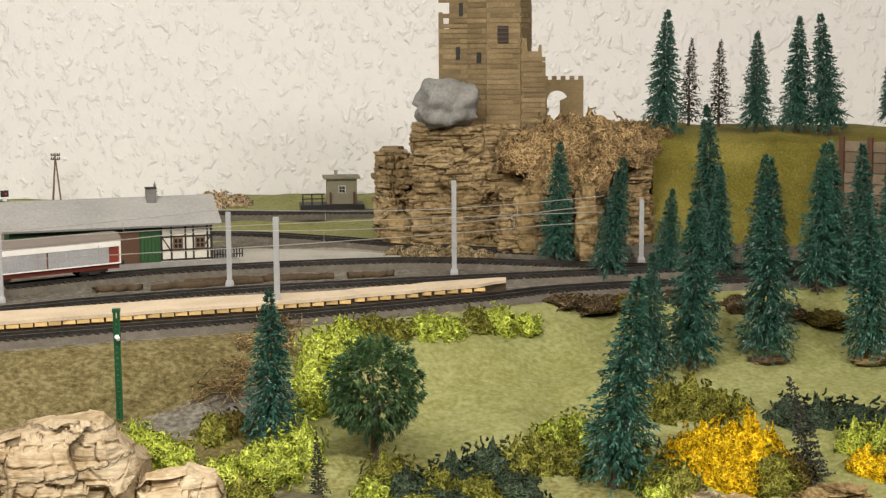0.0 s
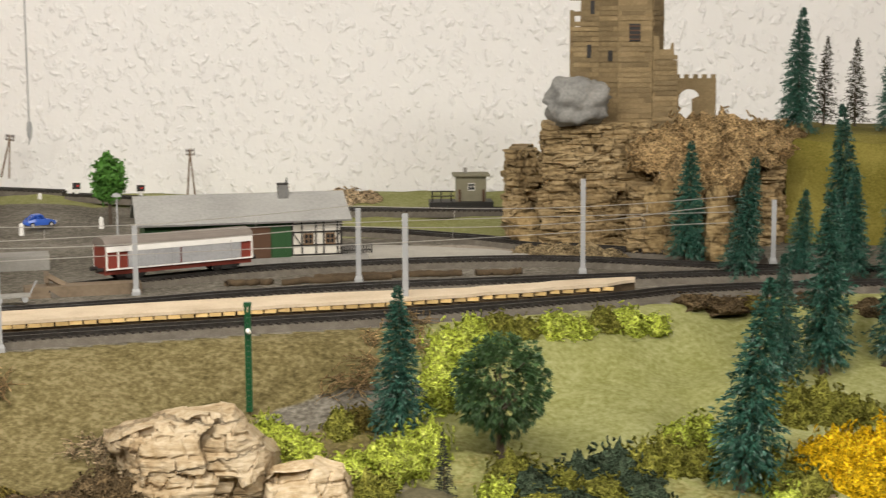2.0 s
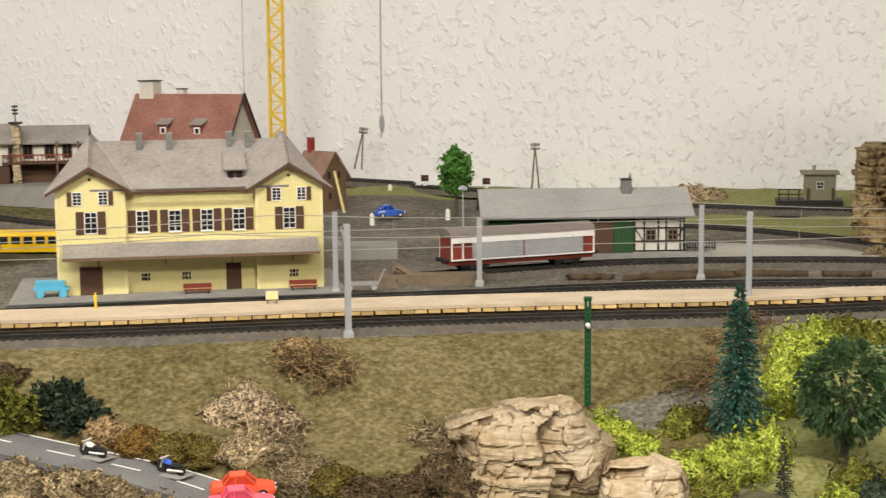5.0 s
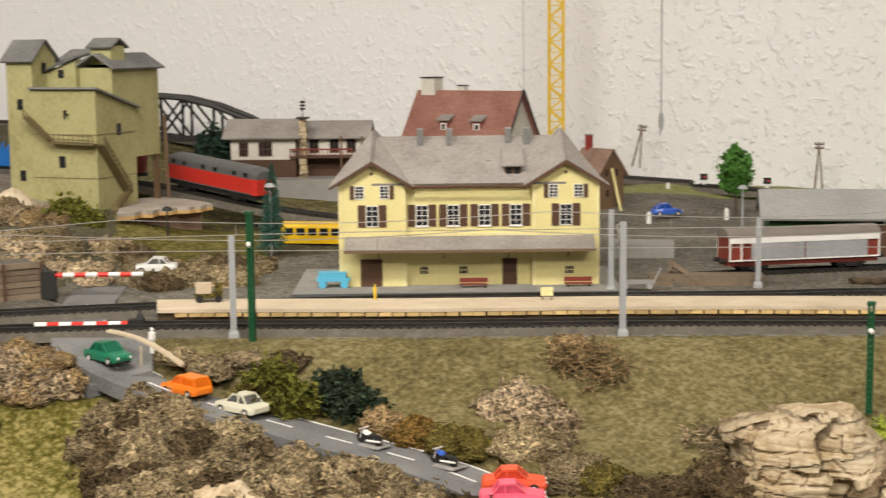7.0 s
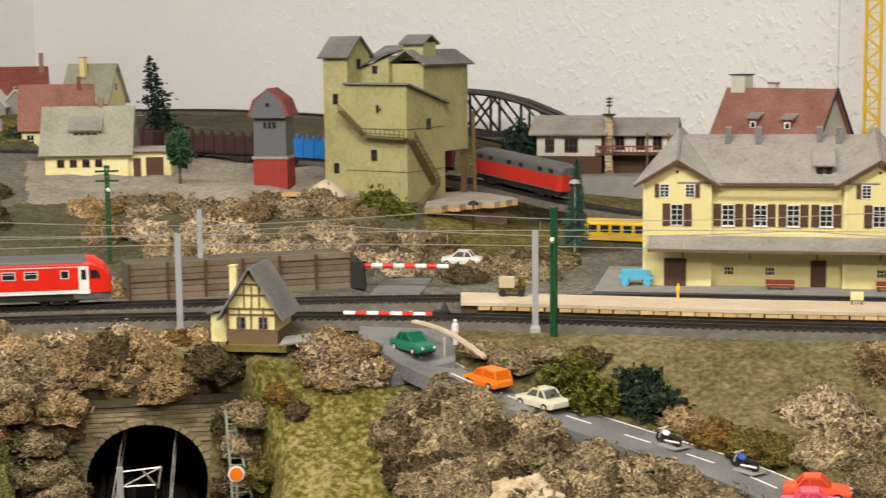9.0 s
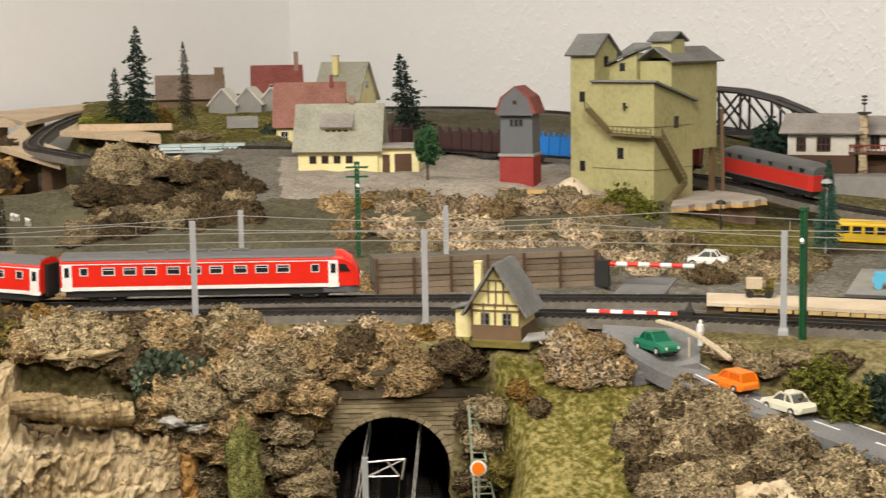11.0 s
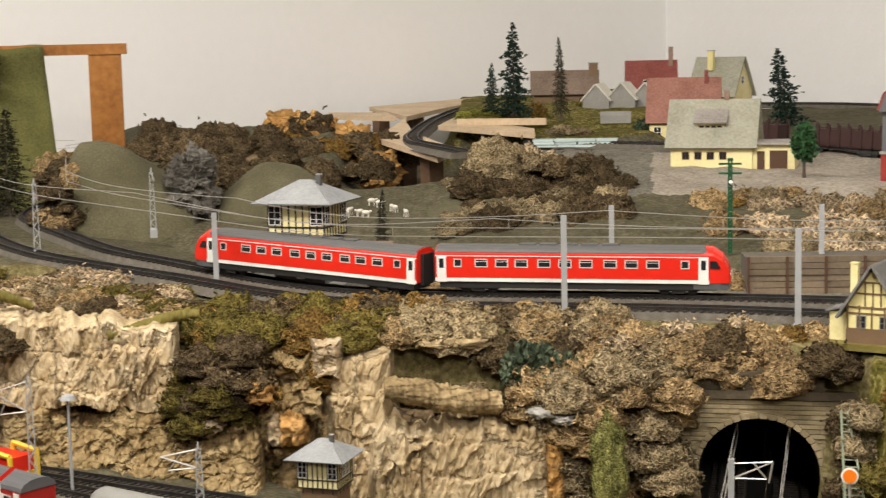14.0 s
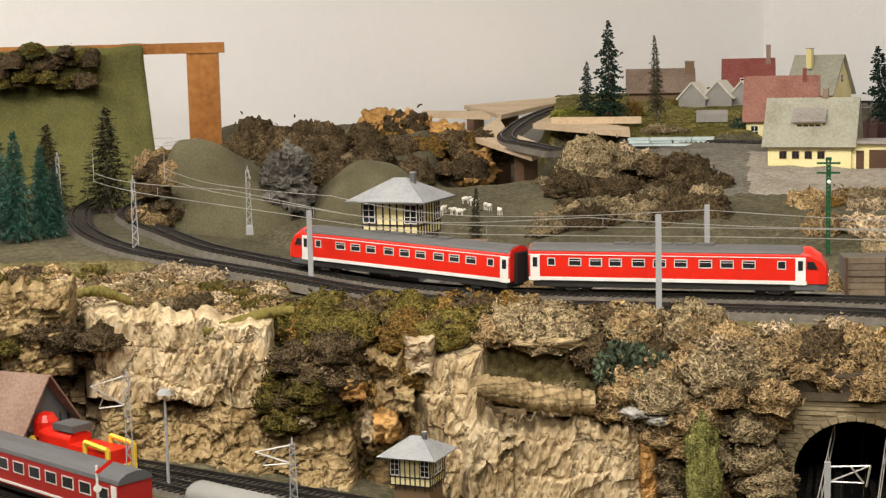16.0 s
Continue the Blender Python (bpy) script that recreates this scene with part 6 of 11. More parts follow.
def red_house():
    """The large house behind the station, by the wall."""
    x, y = -1.075, 2.225
    root = thing("guest_house", "large white house with a dusty red roof and two dormers", "house", pose(-0.875, 2.184, -0.012, 0, 0, -9))
    bm = bmesh.new()
    gable_body(bm, -0.084, 0, 0.084, 0.11, 0, 0.10, 0.178, "x")
    part("wall", bm, M["white_wall"], root)
    gable_roof(root, -0.084, 0, 0.084, 0.11, 0.10, 0.178, "tile_red", 0.008)
    bm = bmesh.new()
    for s in (0, 1):
        y0, y1 = (-0.009, 0.055) if s == 0 else (0.119, 0.055)
        rod(bm, (0.0925, y0, 0.088), (0.0925, y1, 0.1805), 0.0018, None, 5)
    part("bargeboard", bm, M["black_timber"], root)
    for xx in (-0.022, 0.035):
        bm = bmesh.new()
        box(bm, xx - 0.008, 0.014, 0.118, xx + 0.008, 0.040, 0.136)
        d = part("dormer", bm, M["tile_dark"], root)
        bm = bmesh.new()
        slab(bm, [(xx - 0.011, 0.010, 0.135), (xx + 0.011, 0.010, 0.135), (xx + 0.011, 0.046, 0.150), (xx - 0.011, 0.046, 0.150)], (0, -0.4, 0.9), 0.0015)
        part("dormer_roof", bm, M["slate"], d)
        window(d, wall_frame(xx, 0.0138, 0.121, 0), 0.010, 0.011, cols=1, rows=1, t=0.002)
    for yy in (0.035, 0.07):
        window(root, wall_frame(0.084, yy, 0.098, 90), 0.010, 0.018, rows=2)
    chimney(root, -0.070, 0.06, 0.15, 0.198, 0.024, "white_wall", "black_timber")
    chimney(root, -0.03, 0.085, 0.15, 0.185, 0.012, "white_wall", "black_timber")


red_house()


def small_brown_house():
    root = thing("cottage", "small grey-brown cottage with a brown tiled roof", "house", pose(-0.672, 2.185, -0.002, 0, 0, -28) @ Matrix.Diagonal((0.72, 0.85, 0.98, 1)))
    bm = bmesh.new()
    gable_body(bm, -0.03, 0, 0.045, 0.06, 0, 0.055, 0.088, "x")
    part("wall", bm, M["mid_brown"], root)
    gable_roof(root, -0.03, 0, 0.045, 0.06, 0.055, 0.088, "tile_brown", 0.006)
    for yy in (0.018, 0.042):
        window(root, wall_frame(0.045, yy, 0.05, 90), 0.007, 0.010, frame_="brown")
    window(root, wall_frame(0.045, 0.02, 0.02, 90), 0.007, 0.010, frame_="brown")
    door(root, wall_frame(0.01, 0, 0.001, 0), 0.016, 0.028)
    chimney(root, -0.018, 0.03, 0.08, 0.108, 0.010, "red_brick")
    bm = bmesh.new()
    rod(bm, (0.058, 0.02, 0.062), (0.078, 0.025, 0.0), 0.0025, None, 6)
    part("prop", bm, M["yellow_wall"], root)


small_brown_house()


M["shed_roof"] = shade("light_grey_felt_roof", [(0.24, 0.24, 0.235), (0.31, 0.31, 0.30), (0.36, 0.36, 0.35)], 0.85, 0, 14, 300, 0.15, 0.0008)


def goods_shed():
    root = thing("goods_shed", "green-boarded goods shed with a half-timbered office and long grey roof", "shed", pose(*spot(10.45, 1.772), -0.006, 0, 0, 14.0))
    W, D, ze, zr = 0.222, 0.085, 0.0545, 0.077
    bm = bmesh.new()
    gable_body(bm, 0, 0, W - 0.058, D, 0, ze, zr, "x")
    part("wall", bm, M["green_board"], root, "dark green boarded wall")
    bm = bmesh.new()
    gable_body(bm, W - 0.058, 0.0, W, D, 0, ze, zr, "x")
    part("wall", bm, M["white_wall"], root, "white panels of the office")
    gable_roof(root, 0, 0, W, D, ze, zr, "shed_roof", 0.010, 0.0025)
    # boards and sliding doors
    me = None
    for i in range(40):
        x = 0.002 + (W - 0.062) * i / 40
        if me is None:
            bm = bmesh.new()
            box(bm, 0, -0.0007, 0.0, 0.0034, 0.0, ze - 0.002)
            me = finish(bm, "board", M["green_board"])
        ob = new("board", me)
        ob.parent = root
        ob.matrix_basis = pose(x, -0.0003, 0)
    for x in (0.045, 0.125):
        bm = bmesh.new()
        box(bm, x - 0.015, -0.0025, 0.006, x + 0.015, -0.0010, 0.044)
        part("sliding_door", bm, M["brown"], root)
    # timber framing of the office
    f0 = W - 0.058
    bm = bmesh.new()
    fr = wall_frame(0, 0, 0, 0)
    for x in (f0, f0 + 0.011, f0 + 0.027, f0 + 0.036, f0 + 0.052, W - 0.002):
        bar(bm, fr, x, 0.010, x + 0.002, ze, 0.0008)
    for z in (0.010, 0.021, 0.036, 0.045, ze - 0.003):
        bar(bm, fr, f0, z, W, z + 0.0018, 0.0007)
    for x0, x1 in ((f0 + 0.002, f0 + 0.011), (W - 0.002, W - 0.011)):
        rod(bm, (x0, -0.0004, 0.036), (x1, -0.0004, 0.022), 0.0009, None, 4)
    part("timber_frame", bm, M["black_timber"], root)
    bm = bmesh.new()
    fe = wall_frame(W, 0, 0, 90)
    for y in (0.0, 0.02, 0.042, 0.063, D - 0.002):
        bar(bm, fe, y, 0.010, y + 0.002, ze, 0.0008)
    for z in (0.010, 0.021, 0.036, 0.052):
        bar(bm, fe, 0, z, D, z + 0.0018, 0.0007)
    part("timber_frame", bm, M["black_timber"], root)
    for x in (f0 + 0.0195, f0 + 0.0445):
        window(root, wall_frame(x, -0.0002, 0.0225, 0), 0.0115, 0.0130, "mid_brown", 2, 2, t=0.0016)
    bm = bmesh.new()
    box(bm, -0.002, -0.004, -0.001, W + 0.03, D, 0.009)
    part("base", bm, M["grey_concrete"], root)
    chimney(root, W - 0.062, 0.035, 0.065, 0.089, 0.011, "slate_dark", "black_timber")
    # fence at the end
    fence = thing("picket_fence", "low dark wooden picket fence beside the shed", "fence", root.matrix_basis @ pose(W + 0.004, 0.01, 0.009))
    for i in range(11):
        bm = bmesh.new()
        box(bm, i * 0.0032, -0.0004, 0, i * 0.0032 + 0.0014, 0.0004, 0.012)
        part("picket", bm, M["black_timber"], fence)
    for z in (0.003, 0.009):
        bm = bmesh.new()
        box(bm, 0, 0.0004, z, 0.034, 0.001, z + 0.0012)
        part("fence_rail", bm, M["black_timber"], fence)


goods_shed()


M["hut_olive"] = plain("olive_grey_render", (0.24, 0.225, 0.16), 0.8, 0, 0.2, 0.2)


def wall_hut():
    root = thing("lineside_hut", "small olive-grey lineside hut with a flat roof by the wall", "hut", pose(0.055, 2.33, 0.002, 0, 0, 2))
    bm = bmesh.new()
    box(bm, -0.022, 0, 0.008, 0.022, 0.035, 0.045)
    part("wall", bm, M["hut_olive"], root)
    bm = bmesh.new()
    box(bm, -0.027, -0.005, 0.045, 0.027, 0.040, 0.0485)
    part("roof", bm, M["hut_olive"], root)
    window(root, wall_frame(0, 0, 0.024, 0), 0.010, 0.011, "white", 2, 2)
    for x in (-0.019, 0.016):
        bm = bmesh.new()
        box(bm, x, -0.006, 0.008, x + 0.003, -0.004, 0.026)
        part("signal_lamp_post", bm, M["brown"], root)
    bm = bmesh.new()
    box(bm, -0.062, -0.012, 0.0, 0.032, 0.040, 0.008)
    part("plinth", bm, M["under"], root)
    for x in (-0.058, -0.045, -0.030):
        bm = bmesh.new()
        rod(bm, (x, -0.008, 0.008), (x, -0.008, 0.024), 0.0009, None, 5)
        part("railing_post", bm, M["iron"], root)
    bm = bmesh.new()
    for z in (0.017, 0.024):
        rod(bm, (-0.060, -0.008, z), (-0.026, -0.008, z), 0.0009, None, 5)
    part("railing", bm, M["iron"], root)
    chimney(root, -0.008, 0.02, 0.0485, 0.055, 0.005, "grey_concrete")


wall_hut()


# ---- castle on its rock ----
def castle_rock():
    """A block of cork bark with a level top and ragged faces."""
    def block(az, d, w, deep, h, turn, seed, label, z=-0.006, tilt=0.08):
        verts, faces = [], []
        n, k = 132, 84
        per = []
        for i in range(n):
            a = 2 * math.pi * i / n
            c, s = math.cos(a), math.sin(a)
            q = 1.0 / max(abs(c), abs(s)) ** 0.75
            per.append((c * q * w / 2, s * q * deep / 2, a))
        for j in range(k + 1):
            t = j / k
            for x, y, a in per:
                p = Vector((x * 14, y * 14, t * h * 9 + seed))
                lump = 0.10 * noise.noise(p) + 0.06 * noise.noise(p * 2.5) + 0.07 * (noise.cell(Vector((x * 45 + 0.5 * noise.noise(p), y * 45, t * h * 85 + seed))) - 0.5) + 0.03 * noise.noise(p * 7)
                g = 1 + 0.5 * lump + tilt * (1 - t) - 0.04 * smooth(0.96, 1.0, t)
                out = 0.0038 * strata(a * (w + deep) / 4, t * h, seed, 0.0085, 0.024) + 0.006 * strata(a * (w + deep) / 4, t * h, seed + 7, 0.055, 0.030)
                verts.append((x * g + math.cos(a) * out, y * g + math.sin(a) * out, t * h * (1 + 0.03 * noise.noise((x * 9, y * 9, seed)))))
        for j in range(k):
            for i in range(n):
                q = (i + 1) % n
                faces.append((j * n + i, j * n + q, (j + 1) * n + q, (j + 1) * n + i))
        faces.append(tuple(k * n + i for i in range(n)))
        ob = new("castle_rock", raw_mesh("castle_rock", verts, faces, M["rock_castle"]))
        ob.matrix_basis = pose(*spot(az, d), z, 0, 0, turn)
        return tagged(ob, label, "rock", "castle rocks")

    block(-5.95, 1.99, 0.150, 0.20, 0.152, -6, 3.0, "tall block of weathered cork rock under the castle")
    block(-3.15, 2.05, 0.04, 0.16, 0.115, -2, 8.0, "dark narrow cork rock beside the castle block", tilt=0.3)
    block(-8.1, 1.875, 0.075, 0.10, 0.083, -9, 12.0, "low ochre rock in front of the castle block")
    block(-11.2, 2.03, 0.105, 0.16, 0.122, -12, 17.0, "cracked tan rock behind the firs")
    stone("boulder", "smooth light grey boulder on the castle rock", *spot(-5.15, 1.90), (0.082, 0.06, 0.064), "rock_grey", z=0.147, turn=20, seed=5, amp=0.30, cuts=4, square=0.3)
    stone("rock_slab", "ochre slab leaning on the castle rock", *spot(-8.3, 1.84), (0.05, 0.03, 0.10), "rock_tan", z=0.0, turn=15, seed=9, amp=0.4, cuts=4, square=0.5)
    stone("rock_slab", "tan slab at the foot of the castle rock", *spot(-3.4, 1.93), (0.05, 0.05, 0.05), "rock_tan", z=-0.006, turn=50, seed=4, amp=0.4, cuts=4, square=0.4)
    stone("rock_slab", "pale pointed slab among the firs", *spot(-10.2, 1.80), (0.03, 0.02, 0.105), "rock_tan", z=-0.006, turn=15, seed=6, amp=0.35, cuts=4, square=0.4)


castle_rock()


def castle():
    """A ruined keep in coursed stone with broken walls and a low gate wall."""
    az, d = -6.62, 1.945
    base = 0.142
    root = thing("castle_ruin", "olive-brown ruined castle keep with broken walls on a rock", "castle", pose(*spot(az, d), base, 0, 0, -8))
    g = np.random.RandomState(2)

    def courses(name, x0, x1, y, turn, h0, profile, label=""):
        """A wall built of stone courses, its top following a ragged profile."""
        wall = part(name, _core(x0, x1, profile, h0), M["castle"], root, label)
        wall.matrix_basis = y
        rows = int(max(profile(x0 + (x1 - x0) * i / 20) for i in range(21)) / 0.0062)
        for r in range(rows):
            z = h0 + r * 0.0062
            x = x0 + (0.004 if r % 2 else 0)
            while x < x1 - 0.003:
                w = g.uniform(0.018, 0.045)
                e = min(x + w, x1)
                if profile((x + e) / 2) > z + 0.004 and (e - x) > 0.003:
                    bm = bmesh.new()
                    o = g.uniform(0.0004, 0.0013)
                    box(bm, x + 0.0003, -o, z + 0.0004, e - 0.0003, 0.0035, z + 0.0058)
                    part("stone_block", bm, M["castle"], wall)
                x = e
        return wall

    def _core(x0, x1, profile, h0):
        bm = bmesh.new()
        n = 24
        rows = []
        for i in range(n + 1):
            x = x0 + (x1 - x0) * i / n
            rows.append([(x, 0.0, h0), (x, 0.004, h0), (x, 0.004, profile(x)), (x, 0.0, profile(x))])
        hull(bm, rows)
        return bm

    tall = lambda x: 0.215
    step = lambda x: 0.215 if x > -0.014 else 0.150 + 0.016 * (int(x * 260) % 2)
    # keep: front and side faces
    courses("wall", 0.0, 0.041, pose(0.0, 0.0, 0), 0, -0.01, tall)
    courses("wall", -0.026, 0.0, pose(0, 0, 0, 0, 0, -24), 0, -0.01, tall)
    courses("wall", 0.0, 0.04, pose(0.041, 0.0, 0, 0, 0, 70), 0, -0.01, tall)
    courses("wall", -0.036, 0.0015, pose(-0.0235, 0.012, 0, 0, 0, -4), 0, -0.01, lambda x: 0.140 if x < -0.03 else 0.118 if x < -0.022 else 0.165 if x < -0.012 else 0.185)
    courses("wall", 0.0, 0.031, pose(0.041, 0.002, 0, 0, 0, 4), 0, -0.02, lambda x: 0.108 if x < 0.008 else 0.092 if x < 0.022 else 0.100 if x < 0.026 else 0.075)
    # openings: black blocks on the wall, in place of the shade inside
    for m_, w, h, bars in ((pose(0.020, 0, 0.102), 0.0135, 0.021, True), (pose(0, 0, 0, 0, 0, -24) @ pose(-0.010, 0, 0.078), 0.006, 0.013, False), (pose(-0.0235, 0.012, 0, 0, 0, -4) @ pose(-0.012, 0, 0.082), 0.005, 0.016, False), (pose(-0.0235, 0.012, 0, 0, 0, -4) @ pose(-0.008, 0, 0.135), 0.005, 0.016, False)):
        bm = bmesh.new()
        box(bm, -w / 2, -0.0016, 0, w / 2, 0.001, h, m_)
        o = part("opening", bm, M["under"], root)
        if bars:
            for i in range(4):
                bm = bmesh.new()
                box(bm, -w / 2, -0.0022, h * (i + 0.3) / 4, w / 2, -0.0016, h * (i + 0.6) / 4, m_)
                part("bar", bm, M["brown"], o)
    # low battlemented gate wall behind
    gate = thing("castle_gate", "low battlemented gate wall with an arch beside the keep", "castle", pose(*spot(-9.15, 2.08), 0.140, 0, 0, -14))
    bm = bmesh.new()
    n = 14
    for i in range(n):
        a0, a1 = math.pi * i / n, math.pi * (i + 1) / n
        p = [(0.014 * math.cos(a) , 0.028 + 0.014 * math.sin(a)) for a in (a0, a1)]
        slab(bm, [(p[0][0], 0, p[0][1]), (p[1][0], 0, p[1][1]), (p[1][0], 0, 0.056), (p[0][0], 0, 0.056)], (0, 1, 0), 0.006)
    box(bm, -0.030, 0, -0.01, -0.014, 0.006, 0.056)
    box(bm, 0.014, 0, -0.01, 0.034, 0.006, 0.056)
    part("wall", bm, M["castle"], gate)
    for i in range(6):
        bm = bmesh.new()
        box(bm, -0.030 + i * 0.0115, 0, 0.056, -0.024 + i * 0.0115, 0.006, 0.061)
        part("merlon", bm, M["castle"], gate)
    bm = bmesh.new()
    slab(bm, [(0.006, -0.03, 0.0), (0.036, -0.03, 0.0), (0.036, -0.03, 0.045), (0.006, -0.03, 0.030)], (0, 1, 0), 0.004)
    part("wing_wall", bm, M["castle"], gate)


castle()
# ---- upper terrace: silo, tower, house, village ----
def silo():
    C = spot(34.5, 1.955)
    root = thing("gravel_silo", "tall pale olive gravel silo with grey roofs and brown outside stairs", "silo", pose(*C, 0.036, 0, 0, 0))

    def blockpart(x0, y0, z0, x1, y1, z1):
        bm = bmesh.new()
        box(bm, x0, y0, z0, x1, y1, z1)
        return part("wall", bm, M["silo_wall"], root)

    # main block with a roof falling to the back
    bm = bmesh.new()
    hull(bm, [[(x, 0, 0), (x, 0.085, 0), (x, 0.085, 0.128), (x, 0, 0.152)] for x in (-0.092, 0)])
    part("wall", bm, M["silo_wall"], root)
    bm = bmesh.new()
    slab(bm, [(-0.094, -0.005, 0.1535), (0.006, -0.005, 0.1535), (0.006, 0.090, 0.1268), (-0.094, 0.090, 0.1268)], (0, 0.27, 0.96), 0.0025)
    part("roof", bm, M["slate_dark"], root)
    # stair tower
    bm = bmesh.new()
    gable_body(bm, -0.131, 0.004, -0.093, 0.052, 0, 0.190, 0.212, "x")
    part("wall", bm, M["silo_wall"], root)
    gable_roof(root, -0.131, 0.004, -0.093, 0.052, 0.190, 0.212, "slate_dark", 0.005)
    # middle and tall bins
    bm = bmesh.new()
    hull(bm, [[(x, 0.035, 0.0), (x, 0.10, 0.0), (x, 0.10, 0.188), (x, 0.035, z)] for x, z in ((-0.100, 0.170), (-0.051, 0.188))])
    part("wall", bm, M["silo_wall"], root)
    bm = bmesh.new()
    slab(bm, [(-0.104, 0.030, 0.170), (-0.048, 0.030, 0.190), (-0.048, 0.105, 0.199), (-0.104, 0.105, 0.199)], (-0.2, -0.2, 0.95), 0.0022)
    part("roof", bm, M["slate_dark"], root)
    blockpart(-0.050, 0.042, 0.0, -0.003, 0.090, 0.178)
    blockpart(-0.050, 0.090, 0.066, -0.003, 0.146, 0.178)
    bm = bmesh.new()
    slab(bm, [(0.004, 0.036, 0.1755), (0.004, 0.152, 0.1755), (-0.0265, 0.152, 0.194), (-0.0265, 0.036, 0.194)], (0.4, 0, 0.9), 0.0022)
    part("roof", bm, M["slate_dark"], root)
    bm = bmesh.new()
    slab(bm, [(-0.057, 0.152, 0.1755), (-0.057, 0.036, 0.1755), (-0.0265, 0.036, 0.194), (-0.0265, 0.152, 0.194)], (-0.4, 0, 0.9), 0.0022)
    part("roof", bm, M["slate_dark"], root)
    blockpart(-0.042, 0.055, 0.182, -0.012, 0.085, 0.205)
    gable_roof(root, -0.042, 0.055, -0.012, 0.085, 0.204, 0.213, "slate_dark", 0.004)
    for x, y in ((-0.046, 0.142), (-0.007, 0.142)):
        bm = bmesh.new()
        box(bm, x - 0.003, y - 0.003, 0, x + 0.003, y + 0.003, 0.067)
        part("leg", bm, M["mid_brown"], root)
    bm = bmesh.new()
    rod(bm, (0.004, 0.152, 0.0), (0.002, 0.150, 0.115), 0.0024, None, 6)
    part("pipe", bm, M["mid_brown"], root)
    for m, w, h in (
        (wall_frame(-0.112, 0.004, 0.128, 0), 0.008, 0.013), (wall_frame(-0.112, 0.004, 0.040, 0), 0.008, 0.013), (wall_frame(-0.093, 0.028, 0.172, 90), 0.008, 0.013),
        (wall_frame(-0.050, 0, 0.058, 0), 0.009, 0.014), (wall_frame(0.0, 0.048, 0.096, 90), 0.009, 0.014), (wall_frame(-0.072, 0.035, 0.166, 0), 0.008, 0.010), (wall_frame(-0.012, 0.004, 0.02, 90), 0.008, 0.013),
    ):
        window(root, m, w, h, "black_timber", 2, 2)
    bm = bmesh.new()
    for z in (0.045, 0.098):
        box(bm, -0.0925, -0.0007, z, 0.0005, 0.0, z + 0.0007)
        box(bm, 0.0, 0.0, z, 0.0007, 0.085, z + 0.0007)
    part("joint_line", bm, M["mid_brown"], root)
    # outside stairs with railings
    flights = (((-0.096, -0.007, 0.118), (-0.060, -0.007, 0.088)), ((-0.060, -0.007, 0.088), (0.004, -0.007, 0.086)), ((0.008, -0.004, 0.086), (0.008, 0.052, 0.024)), ((0.008, 0.052, 0.024), (0.008, 0.020, 0.004)))
    for p, q in flights:
        p, q = Vector(p), Vector(q)
        st = thing_part("stair_flight", root)
        bm = bmesh.new()
        side = Vector((0, 1, 0)) if abs(q.x - p.x) > 0.01 else Vector((1, 0, 0))
        slab(bm, [p - side * 0.006, q - side * 0.006, q + side * 0.006, p + side * 0.006], (0, 0, 1), 0.0022)
        part("treads", bm, M["silo_stair"], st)
        bm = bmesh.new()
        for s in (-0.006,):
            a, b = p + side * s, q + side * s
            if abs(q.x - p.x) <= 0.01:
                a, b = p - side * s, q - side * s
            for h in (0.006, 0.011):
                rod(bm, a + Vector((0, 0, h)), b + Vector((0, 0, h)), 0.0007, None, 4)
            n = max(3, int((b - a).length / 0.007))
            for i in range(n + 1):
                c = a.lerp(b, i / n)
                rod(bm, c, c + Vector((0, 0, 0.011)), 0.0006, None, 4)
        part("railing", bm, M["silo_stair"], st)
    bm = bmesh.new()
    rod(bm, (-0.040, 0, 0.122), (-0.040, -0.006, 0.124), 0.0012, None, 6)
    rod(bm, (-0.040, -0.006, 0.128), (-0.040, -0.006, 0.118), 0.0022, 0.0012, 6)
    part("wall_lamp", bm, M["black_timber"], root)
    bm = bmesh.new()
    box(bm, -0.14, -0.02, -0.012, 0.02, 0.165, 0.0)
    part("base", bm, M["grey_concrete"], root)


def thing_part(name, root):
    ob = new(name)
    ob.empty_display_size = 0.005
    ob.parent = root
    return ob


silo()


